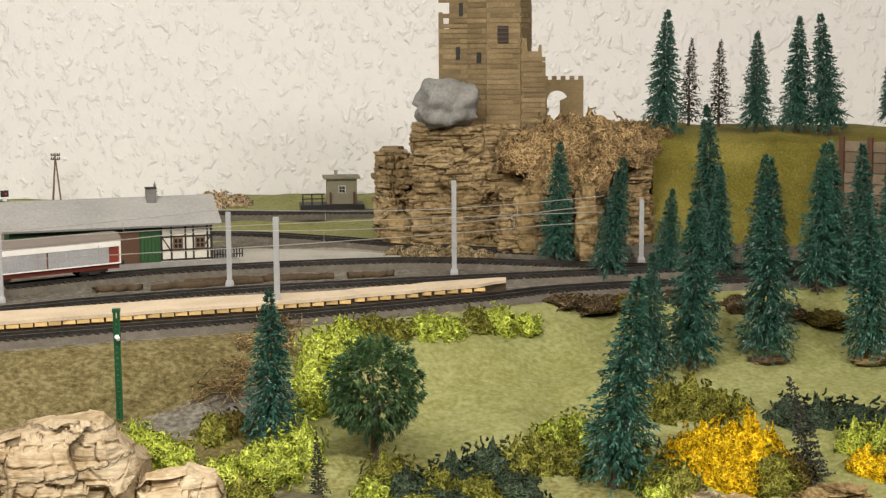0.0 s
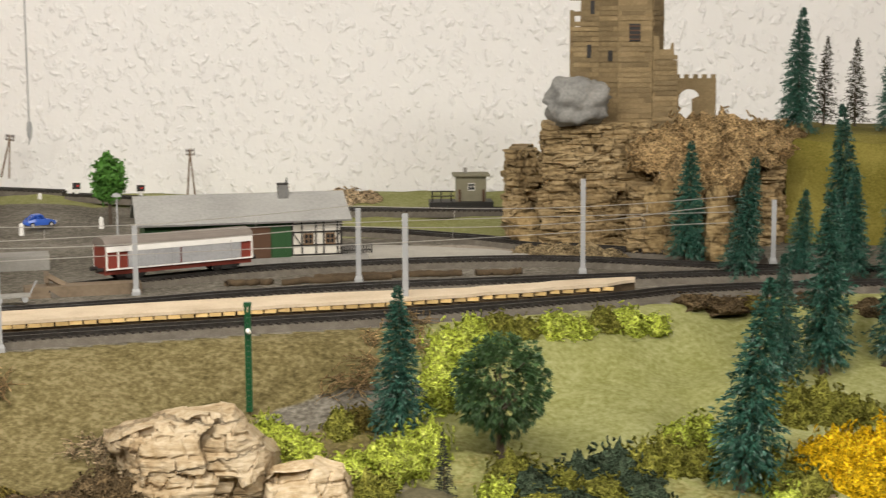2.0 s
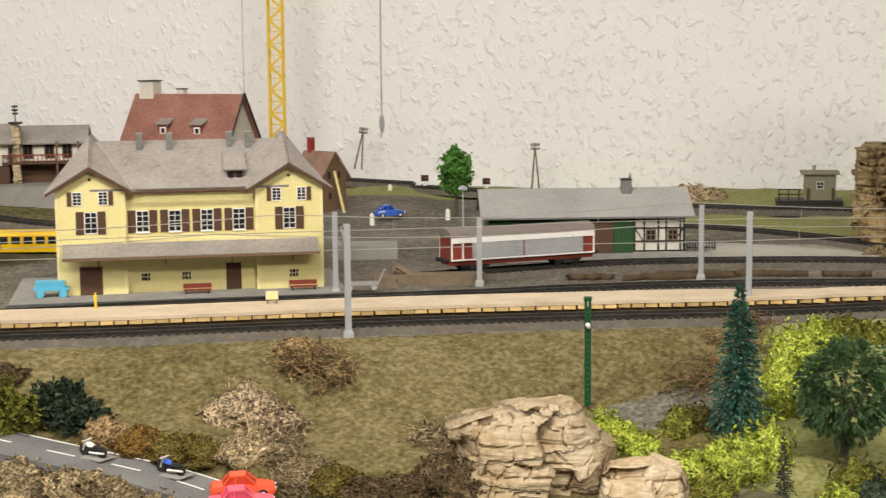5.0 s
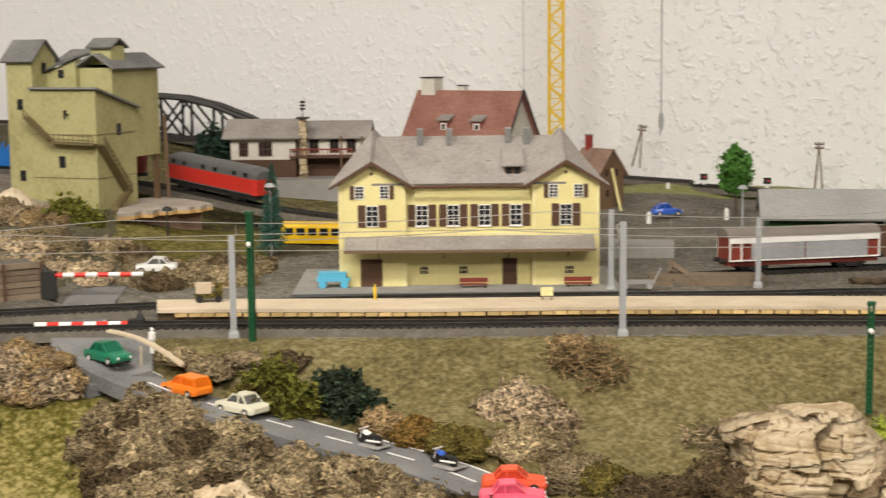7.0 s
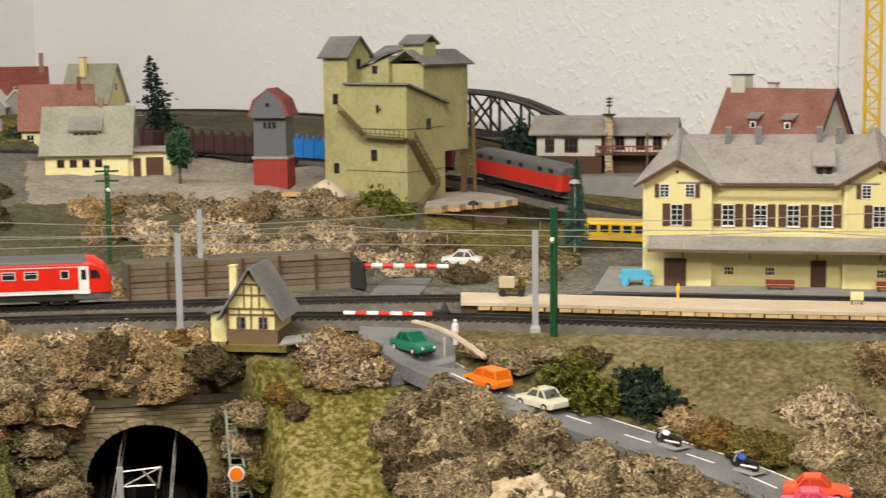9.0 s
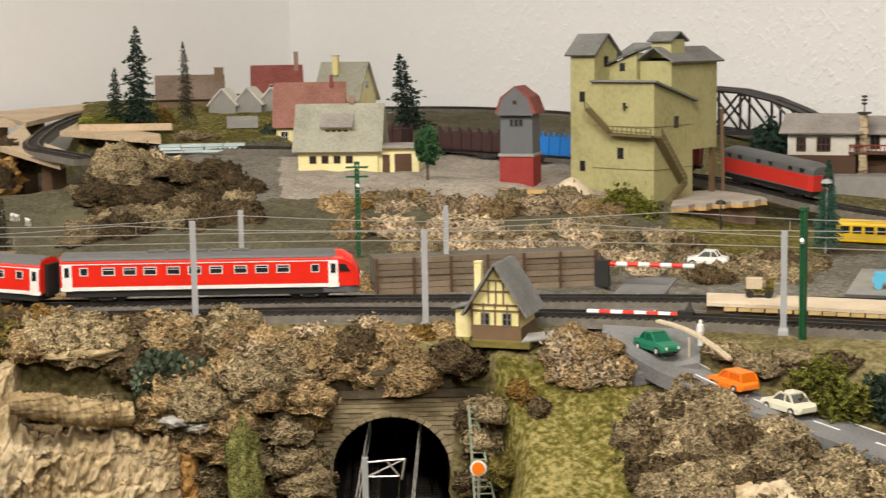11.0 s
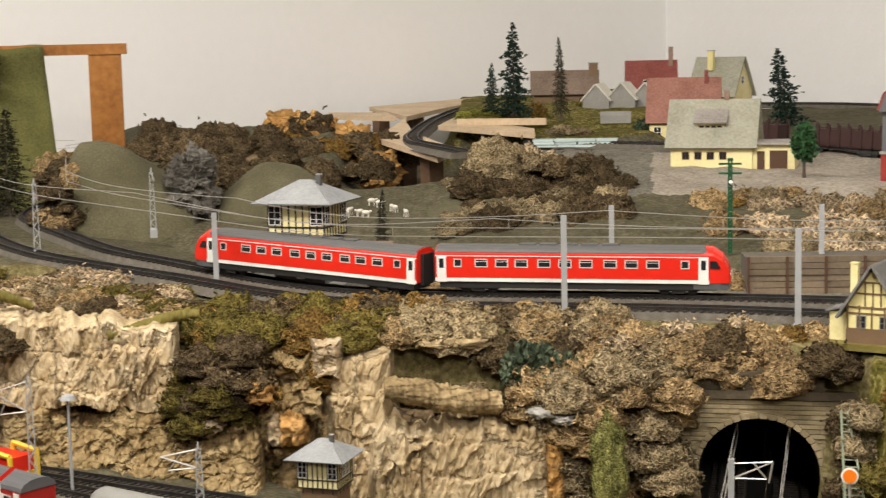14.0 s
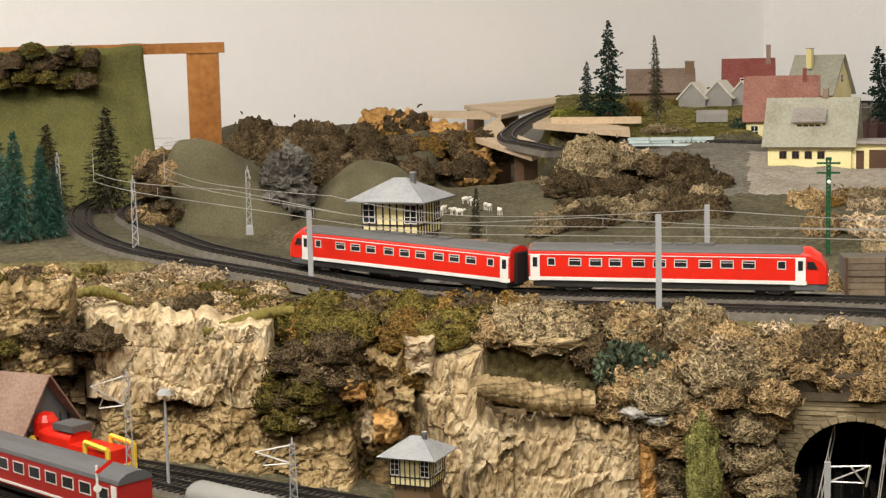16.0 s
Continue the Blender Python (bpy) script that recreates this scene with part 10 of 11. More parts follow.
    box(bm, 0.0501, -0.004, 0.0, 0.052, 0.04, 0.050)
    part("open_front", bm, M["under"], h, "black panel as the shade of an open porch")
    # lattice masts and lamp
    for az, d, hh in ((70.69, 1.36, 0.102), (64.8, 1.25, 0.060)):
        mast(*spot(az, d), az + 90, "tall grey lattice catenary mast in the lower station", hh, 0.03, lattice=True, z=YARD)
    street_lamp(*spot(69.35, 1.36), 0.082, "thin grey yard lamp below the cliff", z=YARD)
    # home signal
    s = thing("semaphore_signal", "white and red semaphore signal in the lower station", "signal", pose(*spot(71.9, 1.22), YARD, 0, 0, 71) @ Matrix.Diagonal((0.8, 0.8, 0.72, 1)))
    bm = bmesh.new()
    rod(bm, (0, 0, 0), (0, 0, 0.085), 0.0016, 0.0012, 6)
    part("post", bm, M["white"], s)
    bm = bmesh.new()
    slab(bm, [(-0.002, -0.002, 0.078), (0.002, -0.002, 0.076), (0.016, -0.002, 0.088), (0.013, -0.002, 0.091)], (0, -1, 0), 0.0008)
    part("arm", bm, M["red"], s)
    bm = bmesh.new()
    rod(bm, (0.0, -0.002, 0.060), (0.0, -0.003, 0.060), 0.004, None, 12)
    part("disc", bm, M["white"], s)
    # tank wagon end
    t = thing("tank_wagon", "light grey tank wagon in the lower station", "goods wagon", pose(*spot(67.0, 1.245), YARD - 0.012, 0, 0, 20))
    bm = bmesh.new()
    r = 0.014
    prof = [(0.004, -0.05), (0.011, -0.047), (r, -0.040), (r, 0.040), (0.011, 0.047), (0.004, 0.05)]
    lathe(bm, prof, 18, Matrix.Translation((0, 0, 0.026)) @ Matrix.Rotation(math.pi / 2, 4, "Y"))
    part("tank", bm, M["tank"], t, smooth_it=True)
    bm = bmesh.new()
    box(bm, -0.05, -0.012, 0.007, 0.05, 0.012, 0.012)
    part("underframe", bm, M["under"], t)
    for x in (-0.032, 0.032):
        bm = bmesh.new()
        rod(bm, (x, -0.010, 0.005), (x, 0.010, 0.005), 0.005, None, 12)
        part("wheelset", bm, M["iron"], t)


M["coach_red"] = plain("dark_red_coach_body", (0.36, 0.018, 0.016), 0.35)
M["tank"] = plain("light_grey_tank", (0.25, 0.25, 0.235), 0.5)
lower_station()

# sheep on the slope
g = np.random.RandomState(11)
for i in range(9):
    az, d = 57.0 + 2.2 * (i / 8) + g.uniform(-0.1, 0.1), 1.965 + g.uniform(-0.06, 0.06)
    x, y = spot(az, d)
    bm = bmesh.new()
    bmesh.ops.create_icosphere(bm, subdivisions=2, radius=1.0, matrix=Matrix.Translation((0, 0, 0.0095)) @ Matrix.Diagonal((0.0075, 0.0040, 0.0040, 1)))
    bmesh.ops.create_icosphere(bm, subdivisions=1, radius=1.0, matrix=Matrix.Translation((0.0085, 0, 0.0115)) @ Matrix.Diagonal((0.0028, 0.0018, 0.0022, 1)))
    for sx in (-0.0045, 0.0045):
        for sy in (-0.002, 0.002):
            rod(bm, (sx, sy, 0), (sx, sy, 0.008), 0.0008, None, 5)
    zz = max(lay(x, y), 0.038)
    single("toy_sheep", bm, M["white_wall"], "small white toy sheep on the grey-green slope", "figurine", pose(x, y, zz - 0.002, 0, 0, g.uniform(0, 360)) @ Matrix.Scale(0.72, 4), "toy sheep")
# ---- firs and trees ----
TEAL = "blue-green bottle-brush fir"
for x, y, h, label, wide, lean in (
    (0.236, 1.184, 0.166, TEAL + " leaning over the flowering bushes", 1.05, (0, 6)),
    (0.311, 1.376, 0.118, TEAL + " behind the leaning fir", 0.95, (0, -3)),
    (0.353, 1.406, 0.165, "tall " + TEAL + " on the meadow", 1.0, (0, 0)),
    (0.429, 1.427, 0.172, "tall " + TEAL + " on a brown foot in the meadow", 0.95, (0, 1)),
    (0.532, 1.427, 0.158, TEAL + " on a pale foot at the meadow's end", 1.0, (0, -3)),
    (0.320, 1.646, 0.130, TEAL + " leaning beside the inner track", 1.0, (0, 8)),
    (0.286, 1.775, 0.138, TEAL + " in front of the castle rock", 1.0, (0, 2)),
    (0.386, 1.660, 0.094, "shorter " + TEAL + " behind the track", 1.15, (0, 4)),
    (0.438, 1.640, 0.118, TEAL + " among the trackside firs", 1.0, (0, 0)),
    (0.450, 1.725, 0.180, "tallest " + TEAL + " behind the track", 0.85, (0, 0)),
    (0.478, 1.62, 0.132, TEAL + " in the trackside row", 0.95, (0, 1)),
    (0.500, 1.64, 0.128, TEAL + " in the trackside row", 0.9, (0, -2)),
    (0.516, 1.548, 0.149, TEAL + " at the end of the trackside row", 0.95, (0, 2)),
    (0.540, 1.565, 0.148, TEAL + " at the end of the trackside row", 0.95, (0, -2)),
    (0.566, 1.560, 0.146, TEAL + " beside the timber wall", 0.95, (0, 0)),
    (0.592, 1.540, 0.150, TEAL + " beside the timber wall", 1.0, (0, 0)),
    (-0.029, 1.205, 0.120, TEAL + " standing alone on the slope", 1.15, (0, 1)),
):
    fir("brush", x, y, h, label, wide=wide, lean=lean)
for az, d, h, kind, label, lean in (
    (-12.95, 2.06, 0.158, "brush", TEAL + " on the hilltop", 0),
    (-13.85, 2.16, 0.122, "bare", "thin bare-twigged fir on the hilltop", 0),
    (-14.9, 2.14, 0.120, "bare", "thin bare-twigged fir on the hilltop", 0),
    (-16.2, 2.08, 0.130, "brush", TEAL + " on the hilltop", 0),
    (-17.6, 2.08, 0.148, "brush", TEAL + " on the hilltop", 0),
    (-18.75, 2.06, 0.152, "brush", "tilted " + TEAL + " on the hilltop", -7),
    (-20.75, 1.99, 0.085, "brush", TEAL + " above the timber wall", 0),
):
    fir(kind, *spot(az, d), h, label, z=0.126 if az > -20 else 0.145, lean=(0, lean))
fir("grey", 0.006, 1.12, 0.050, "small grey-green foam fir on the front slope")
fir("dark", 0.405, 1.205, 0.088, "dark grey tilted foam fir beside yellow bushes", lean=(0, -17))
fir("foam", -0.231, 2.46, 0.028, "tiny dark fir by the wall", z=0.008)
fir("brush", *spot(28.4, 1.845), 0.105, TEAL + " beside the yellow railbus", wide=0.95)
for az, d, h, label, z in (
    (43.2, 2.72, 0.136, "dark green foam fir by the wall track", 0.088),
    (52.95, 2.64, 0.152, "tall dark green foam fir at the village's edge", 0.122),
    (53.75, 2.68, 0.082, "small dark green foam fir at the village's edge", 0.126),
):
    fir("foam", *spot(az, d), h, label, z=z, wide=1.3 if az < 45 else 1.0, lean=(7, -8) if az < 45 else (0, 0))
fir("brown", *spot(51.25, 2.60), 0.130, "slim brown-green fir before the old house", z=0.118, wide=0.75)
for az, d, h, label in ((75.0, 2.25, 0.14, "dark brown slim fir before the turf mat"), (73.0, 2.22, 0.125, "dark brown slim fir before the turf mat"), (71.0, 2.24, 0.145, "dark brown slim fir before the turf mat")):
    fir("brown", *spot(az, d), h, label, z=0.022, wide=1.7)
for az, d, h in ((74.9, 1.98, 0.150), (74.2, 1.93, 0.135), (73.3, 1.96, 0.115), (72.8, 1.97, 0.09), (75.6, 1.90, 0.13)):
    fir("brush", *spot(az, d), h, TEAL + " outside the loop", z=0.018)
fir("brown", *spot(57.85, 1.765), 0.075, "small brown-green fir behind the signal cabin", wide=0.95)

broadleaf("round_tree", 0.050, 1.193, 0.100, 0.039, M["leaf_dark"], "dark green round-crowned tree with drooping leaf tufts", clumps=1150, leaf=0.0034, trunk_h=0.10, droop=0.22, seed=3, tuft=9)
broadleaf("deciduous_tree", -0.452, 2.196, 0.098, 0.0235, M["leaf_bright"], "bright green oval tree on the goods yard", clumps=330, leaf=0.0052, trunk_h=0.22, seed=5)
broadleaf("deciduous_tree", -1.366, 1.482, 0.074, 0.0155, M["leaf_mid"], "slim dark green oval tree beside the garage", clumps=260, leaf=0.0042, trunk_h=0.26, seed=7)
broadleaf("deciduous_tree", *spot(30.4, 2.36), 0.100, 0.030, M["fir_dark"], "dark green round tree below the bridge", clumps=260, leaf=0.0055, trunk_h=0.1, seed=9)

# ---- rocks in the foreground ----
def bark_boulder(label, az0, az1, tops, near, far, foot, seed, hollow=0.0, material="rock_cream"):
    """A lump of layered bark: a broken top, a coursed front and, at one end, an undercut hollow."""
    cols, rows = int(abs(az1 - az0) * 24), 96
    verts, faces = [], []
    for i in range(cols + 1):
        u = i / cols
        az = az0 + (az1 - az0) * u
        top = float(np.interp(-az, [-a for a, z in tops], [z for a, z in tops]))
        end = max(0.0, 1 - min(u, 1 - u) * 9)
        for j in range(rows + 1):
            v = j / rows
            if v < 0.32:
                k = v / 0.32
                d = far + (near + 0.022 - far) * k
                z = lay(*spot(az, far)) - 0.01 + (top - lay(*spot(az, far)) + 0.01) * smooth(0, 0.45, k) + 0.004 * noise.noise((az * 0.9, k * 3, seed))
                d -= 0.006 * strata(radians(az), z, seed, 0.012, 0.03)
            else:
                k = (v - 0.32) / 0.68
                z = top + (foot - top) * k
                way = radians(az) * near
                d = near + 0.022 * (1 - k) ** 3 - 0.012 * math.sin(math.pi * min(1, k * 1.1)) + hollow * smooth(0.22, 0.0, u) * smooth(0.06, 0.22, k)
                d -= 0.0045 * strata(way, z, seed, 0.0105, 0.034, 0.05) + 0.007 * strata(way, z + 0.15 * way, seed + 5, 0.034, 0.042, 0.5)
                d -= 0.006 * noise.noise((az * 0.8, z * 30, seed))
            d += 0.05 * end * end
            x, y = spot(az + 0.10 * noise.noise((az * 3, z * 60, seed + 2)), d)
            verts.append((x, y, z))
    for i in range(cols):
        for j in range(rows):
            k = i * (rows + 1) + j
            faces.append((k, k + 1, k + rows + 2, k + rows + 1))
    ob = new("boulder", raw_mesh("boulder", verts, faces, M[material]))
    return tagged(ob, label, "rock")


bark_boulder("large cream bark boulder with cracked layers and a hollow side", 12.1, 5.7, [(12.1, -0.046), (11.5, -0.030), (10.4, -0.026), (9.0, -0.0175), (7.4, -0.017), (6.7, -0.034), (5.7, -0.058)], 1.085, 1.18, -0.135, 3.0, 0.05)
bark_boulder("smaller cream bark boulder beside the large one", 6.6, 2.9, [(6.6, -0.070), (6.0, -0.056), (4.4, -0.051), (3.5, -0.058), (2.9, -0.078)], 1.062, 1.13, -0.14, 8.0)
stone("boulder", "cream stepped rock among the dry bushes", *spot(30.2, 1.06), (0.062, 0.05, 0.065), "rock_cream", z=-0.115, turn=30, seed=19, amp=0.3, cuts=5, square=0.6)
stone("boulder", "white broken stone below the dry bushes", *spot(27.3, 1.02), (0.04, 0.03, 0.03), "rock_grey", z=-0.105, turn=10, seed=22, amp=0.5, cuts=4)
for az, d, w, z, mat_, label in (
    (52.1, 1.288, 0.026, -0.066, "rock_pale", "flat pale grey stone on the slope"), (51.3, 1.285, 0.026, -0.071, "rock_pale", "flat pale grey stone on the slope"), (51.6, 1.30, 0.020, -0.060, "rock_pale", "small pale stone on the slope"), (50.9, 1.295, 0.016, -0.064, "rock_pale", "small pale stone on the slope"),
    (51.3, 1.352, 0.042, -0.040, "rock_cream", "pale yellowish stone above the shrub"), (50.4, 1.35, 0.026, -0.038, "rock_cream", "pale yellowish stone above the shrub"),
):
    stone("flat_stone", label, *spot(az, d), (w, w * 0.8, w * 0.38), mat_, z=z, seed=int(az * 7), amp=0.45, cuts=4, square=0.3)


# ---- bushes ----
def put(material, az, d, w, h, label, kind="fine", z=None, deep=None):
    x, y = spot(az, d)
    return bush(material, x, y, w, h, label, kind, z, deep)


LIME = "lime-green lichen bush on the front slope"
MOSS = "moss-green lichen bush on the front slope"
DARK = "dark green lichen bush on the front slope"
for mat_, az, d, w, v, label in (
    ("lime", 5.9, 1.178, 0.046, 0.024, LIME), ("lime", 5.0, 1.172, 0.040, 0.016, LIME), ("lime", 6.3, 1.19, 0.03, 0.020, LIME), ("moss", 3.5, 1.215, 0.034, 0.016, MOSS), ("olive", 2.8, 1.222, 0.034, 0.018, "olive lichen tuft on the front slope"),
    ("lime", 3.1, 1.135, 0.046, 0.022, LIME), ("lime", 2.1, 1.145, 0.050, 0.026, LIME), ("lime", 1.2, 1.165, 0.044, 0.024, LIME), ("lime", 0.3, 1.19, 0.042, 0.024, LIME), ("moss", 2.4, 1.11, 0.045, 0.018, MOSS),
    ("lime", -0.3, 1.30, 0.050, 0.030, LIME), ("lime", 0.1, 1.265, 0.036, 0.018, LIME), ("lime", -0.6, 1.345, 0.050, 0.028, LIME), ("lime", -1.4, 1.375, 0.042, 0.020, LIME), ("moss", -2.3, 1.395, 0.040, 0.018, MOSS), ("moss", -3.2, 1.405, 0.038, 0.012, MOSS),
    ("lime", -4.4, 1.415, 0.045, 0.018, LIME), ("lime", -5.2, 1.42, 0.038, 0.015, LIME), ("moss", -6.2, 1.44, 0.038, 0.016, MOSS), ("lime", -7.0, 1.45, 0.046, 0.018, LIME), ("lime", -8.0, 1.462, 0.036, 0.012, LIME),
    ("moss", -2.9, 1.16, 0.046, 0.020, MOSS), ("moss_dark", -3.6, 1.14, 0.050, 0.020, DARK), ("moss", -4.6, 1.155, 0.046, 0.018, MOSS), ("moss_dark", -5.4, 1.17, 0.048, 0.020, DARK), ("moss", -6.2, 1.15, 0.050, 0.018, MOSS), ("moss_dark", -6.6, 1.195, 0.046, 0.022, DARK), ("moss", -7.5, 1.205, 0.046, 0.022, MOSS), ("moss_dark", -7.6, 1.165, 0.05, 0.018, DARK), ("moss", -8.4, 1.225, 0.042, 0.022, MOSS),
    ("lime", -8.9, 1.26, 0.040, 0.020, LIME), ("lime", -9.7, 1.275, 0.042, 0.024, LIME), ("moss", -9.6, 1.235, 0.042, 0.016, MOSS), ("moss", -4.0, 1.12, 0.05, 0.016, MOSS), ("moss_dark", -5.0, 1.125, 0.05, 0.016, DARK), ("lime", -2.3, 1.13, 0.036, 0.014, LIME),
    ("moss", -12.9, 1.345, 0.046, 0.030, MOSS), ("moss", -13.8, 1.355, 0.050, 0.030, MOSS), ("moss", -14.8, 1.36, 0.046, 0.026, MOSS), ("moss", -15.6, 1.365, 0.036, 0.018, MOSS), ("moss", -12.6, 1.215, 0.050, 0.028, MOSS), ("moss", -13.6, 1.205, 0.046, 0.024, MOSS), ("lime", -13.0, 1.195, 0.036, 0.016, LIME), ("moss", -17.1, 1.255, 0.044, 0.024, MOSS), ("olive", -17.8, 1.27, 0.036, 0.02, "olive lichen tuft on the front slope"),
    ("moss_dark", -17.6, 1.365, 0.052, 0.020, DARK), ("moss_dark", -18.7, 1.372, 0.052, 0.022, DARK), ("moss_dark", -19.8, 1.378, 0.052, 0.022, DARK), ("moss_dark", -20.9, 1.38, 0.052, 0.022, DARK), ("lime", -20.0, 1.335, 0.040, 0.022, LIME), ("lime", -20.8, 1.33, 0.046, 0.026, LIME), ("moss", -21.4, 1.31, 0.046, 0.022, MOSS),
):
    put(mat_, az, d, w * 1.1, v / 0.47, label, "noodle")
for az, d, w, v in ((-13.9, 1.262, 0.050, 0.024), (-14.6, 1.268, 0.050, 0.030), (-15.4, 1.27, 0.056, 0.036), (-16.2, 1.272, 0.054, 0.038), (-16.9, 1.28, 0.036, 0.026), (-15.6, 1.245, 0.046, 0.020), (-20.3, 1.306, 0.032, 0.016), (-20.9, 1.30, 0.030, 0.014)):
    put("yellow", az, d, w * 1.1, v / 0.47, "bright yellow flowering lichen bush on the front slope", "sponge")
for az, d, w, h, mat_ in ((-19.6, 1.245, 0.046, 0.015, "rock_tan"), (-18.4, 1.225, 0.040, 0.015, "rock_tan"), (-15.8, 1.200, 0.04, 0.014, "rock_tan"), (-14.4, 1.195, 0.034, 0.014, "rock_cream")):
    stone("flat_stone", "low weathered stone at the foot of the slope", *spot(az, d), (w, w * 0.8, h), mat_, seed=int(az * 3), amp=0.35, cuts=4, square=0.3, craggy=True)
for az, d, mat_ in ((-16.74, 1.486, "rock_brown"), (-20.45, 1.520, "rock_tan")):
    stone("tree_foot", "flat piece of bark under a fir's foot", *spot(az, d), (0.042, 0.022, 0.010), mat_, seed=int(az * 3), amp=0.4, cuts=4, square=0.3, sink=0.3)
for az, d, w, h, mat_ in ((-10.5, 1.53, 0.06, 0.018, "umber"), (-9.4, 1.53, 0.05, 0.016, "umber"), (-11.6, 1.545, 0.05, 0.016, "olive"), (-15.6, 1.575, 0.05, 0.018, "umber"), (-18.9, 1.585, 0.06, 0.018, "olive"), (-13.5, 1.57, 0.05, 0.016, "umber"), (-17.3, 1.58, 0.05, 0.018, "umber")):
    put(mat_, az, d, w, h, "low brown lichen along the track's edge")
for az, d, w, h in ((3.3, 1.288, 0.055, 0.018), (2.3, 1.31, 0.045, 0.02), (1.6, 1.35, 0.05, 0.02), (1.0, 1.39, 0.04, 0.02)):
    put("tan", az, d, w, h, "dry tan twig bundle lying on the turf", "twig")
# castle and back yard
for az, d, w, h, z in ((-8.2, 1.90, 0.085, 0.066, 0.112), (-9.4, 1.92, 0.090, 0.085, 0.114), (-10.5, 1.95, 0.090, 0.078, 0.116), (-11.6, 1.98, 0.090, 0.066, 0.114), (-8.9, 1.86, 0.065, 0.06, 0.080), (-10.2, 1.90, 0.07, 0.05, 0.085), (-12.4, 2.06, 0.07, 0.055, 0.118)):
    put("tan", az, d, w, h, "straw-coloured lichen bush on the castle rock", "sponge", z)
for az, d, w, h in ((-4.4, 1.845, 0.07, 0.030), (-5.5, 1.85, 0.065, 0.028), (-3.4, 1.86, 0.05, 0.022), (-6.4, 1.83, 0.05, 0.02)):
    put("taupe", az, d, w, h, "grey-brown lichen at the foot of the castle rock")
for az, d, w, h in ((3.3, 2.43, 0.065, 0.042), (2.4, 2.43, 0.05, 0.032), (4.1, 2.42, 0.03, 0.034)):
    put("straw", az, d, w, h, "straw-coloured lichen bush by the wall", "sponge")
put("umber", 10.2, 2.30, 0.03, 0.03, "dark brown lichen beside the goods yard")

# dry turf slope
for mat_, kind, az, d, w, h, label in (
    ("straw", "sponge", 19.4, 1.215, 0.072, 0.048, "large pale straw lichen bush on the turf slope"), ("straw", "sponge", 18.5, 1.195, 0.064, 0.042, "pale straw lichen bush on the turf slope"), ("taupe", "sponge", 19.2, 1.155, 0.065, 0.040, "grey-brown lichen bush on the turf slope"),
    ("taupe", "sponge", 18.3, 1.155, 0.05, 0.032, "grey-brown lichen bush on the turf slope"), ("tan", "twig", 17.2, 1.280, 0.065, 0.024, "dry brown twig heap below the platform"), ("tan", "twig", 16.6, 1.262, 0.060, 0.022, "dry brown twig heap below the platform"), ("tan", "coarse", 17.6, 1.30, 0.045, 0.018, "dry brown lichen below the platform"),
    ("olive", "fine", 22.0, 1.165, 0.055, 0.026, "olive lichen bush beside the road"), ("olive", "fine", 21.0, 1.155, 0.045, 0.024, "olive lichen bush beside the road"), ("ochre", "fine", 23.2, 1.18, 0.045, 0.024, "ochre lichen bush beside the road"), ("taupe", "fine", 17.4, 1.115, 0.06, 0.030, "grey-brown lichen above the boulder"), ("olive", "coarse", 16.4, 1.105, 0.055, 0.026, "olive lichen bush on the lower slope"),
    ("umber", "fine", 15.2, 1.09, 0.055, 0.022, "dark brown lichen on the lower slope"), ("umber", "fine", 13.6, 1.10, 0.05, 0.02, "dark brown lichen on the lower slope"), ("umber", "coarse", 12.2, 1.115, 0.055, 0.034, "dark brown lichen beside the boulder"), ("taupe", "fine", 11.6, 1.165, 0.045, 0.020, "grey-brown lichen behind the boulder"), ("straw", "twig", 12.4, 1.18, 0.05, 0.016, "dry straw twigs behind the boulder"), ("umber", "fine", 11.5, 1.10, 0.05, 0.03, "dark brown lichen beside the boulder"),
    ("moss", "leafy", 28.6, 1.255, 0.050, 0.046, "yellow-green leafy bush beside the crossing road"), ("moss", "leafy", 27.6, 1.235, 0.050, 0.034, "yellow-green leafy bush beside the crossing road"), ("olive", "leafy", 29.3, 1.24, 0.04, 0.03, "olive leafy bush beside the crossing road"), ("moss_dark", "leafy", 26.2, 1.240, 0.050, 0.040, "dark blue-green leafy bush beside the road"), ("moss_dark", "leafy", 25.3, 1.222, 0.050, 0.030, "dark green leafy bush beside the road"),
    ("tan", "fine", 24.6, 1.20, 0.040, 0.026, "tan lichen beside the road"), ("taupe", "fine", 30.6, 1.29, 0.050, 0.018, "grey-brown lichen above the road"), ("taupe", "fine", 29.4, 1.295, 0.050, 0.018, "grey-brown lichen above the road"), ("taupe", "fine", 31.8, 1.31, 0.040, 0.014, "grey-brown lichen above the road"), ("umber", "fine", 28.0, 1.29, 0.050, 0.016, "dark brown lichen above the road"),
):
    put(mat_, az, d, w, h, label, kind)

stone("flat_stone", "flat red-brown stone slab on the cliff's edge", *spot(55.2, 1.372), (0.075, 0.035, 0.012), "rock_castle", z=-0.022, turn=55, seed=31, amp=0.25, cuts=4)
# thickets by bearing: from, to, nearest, farthest, count, colours, width, height share, height over the land
g = np.random.RandomState(21)


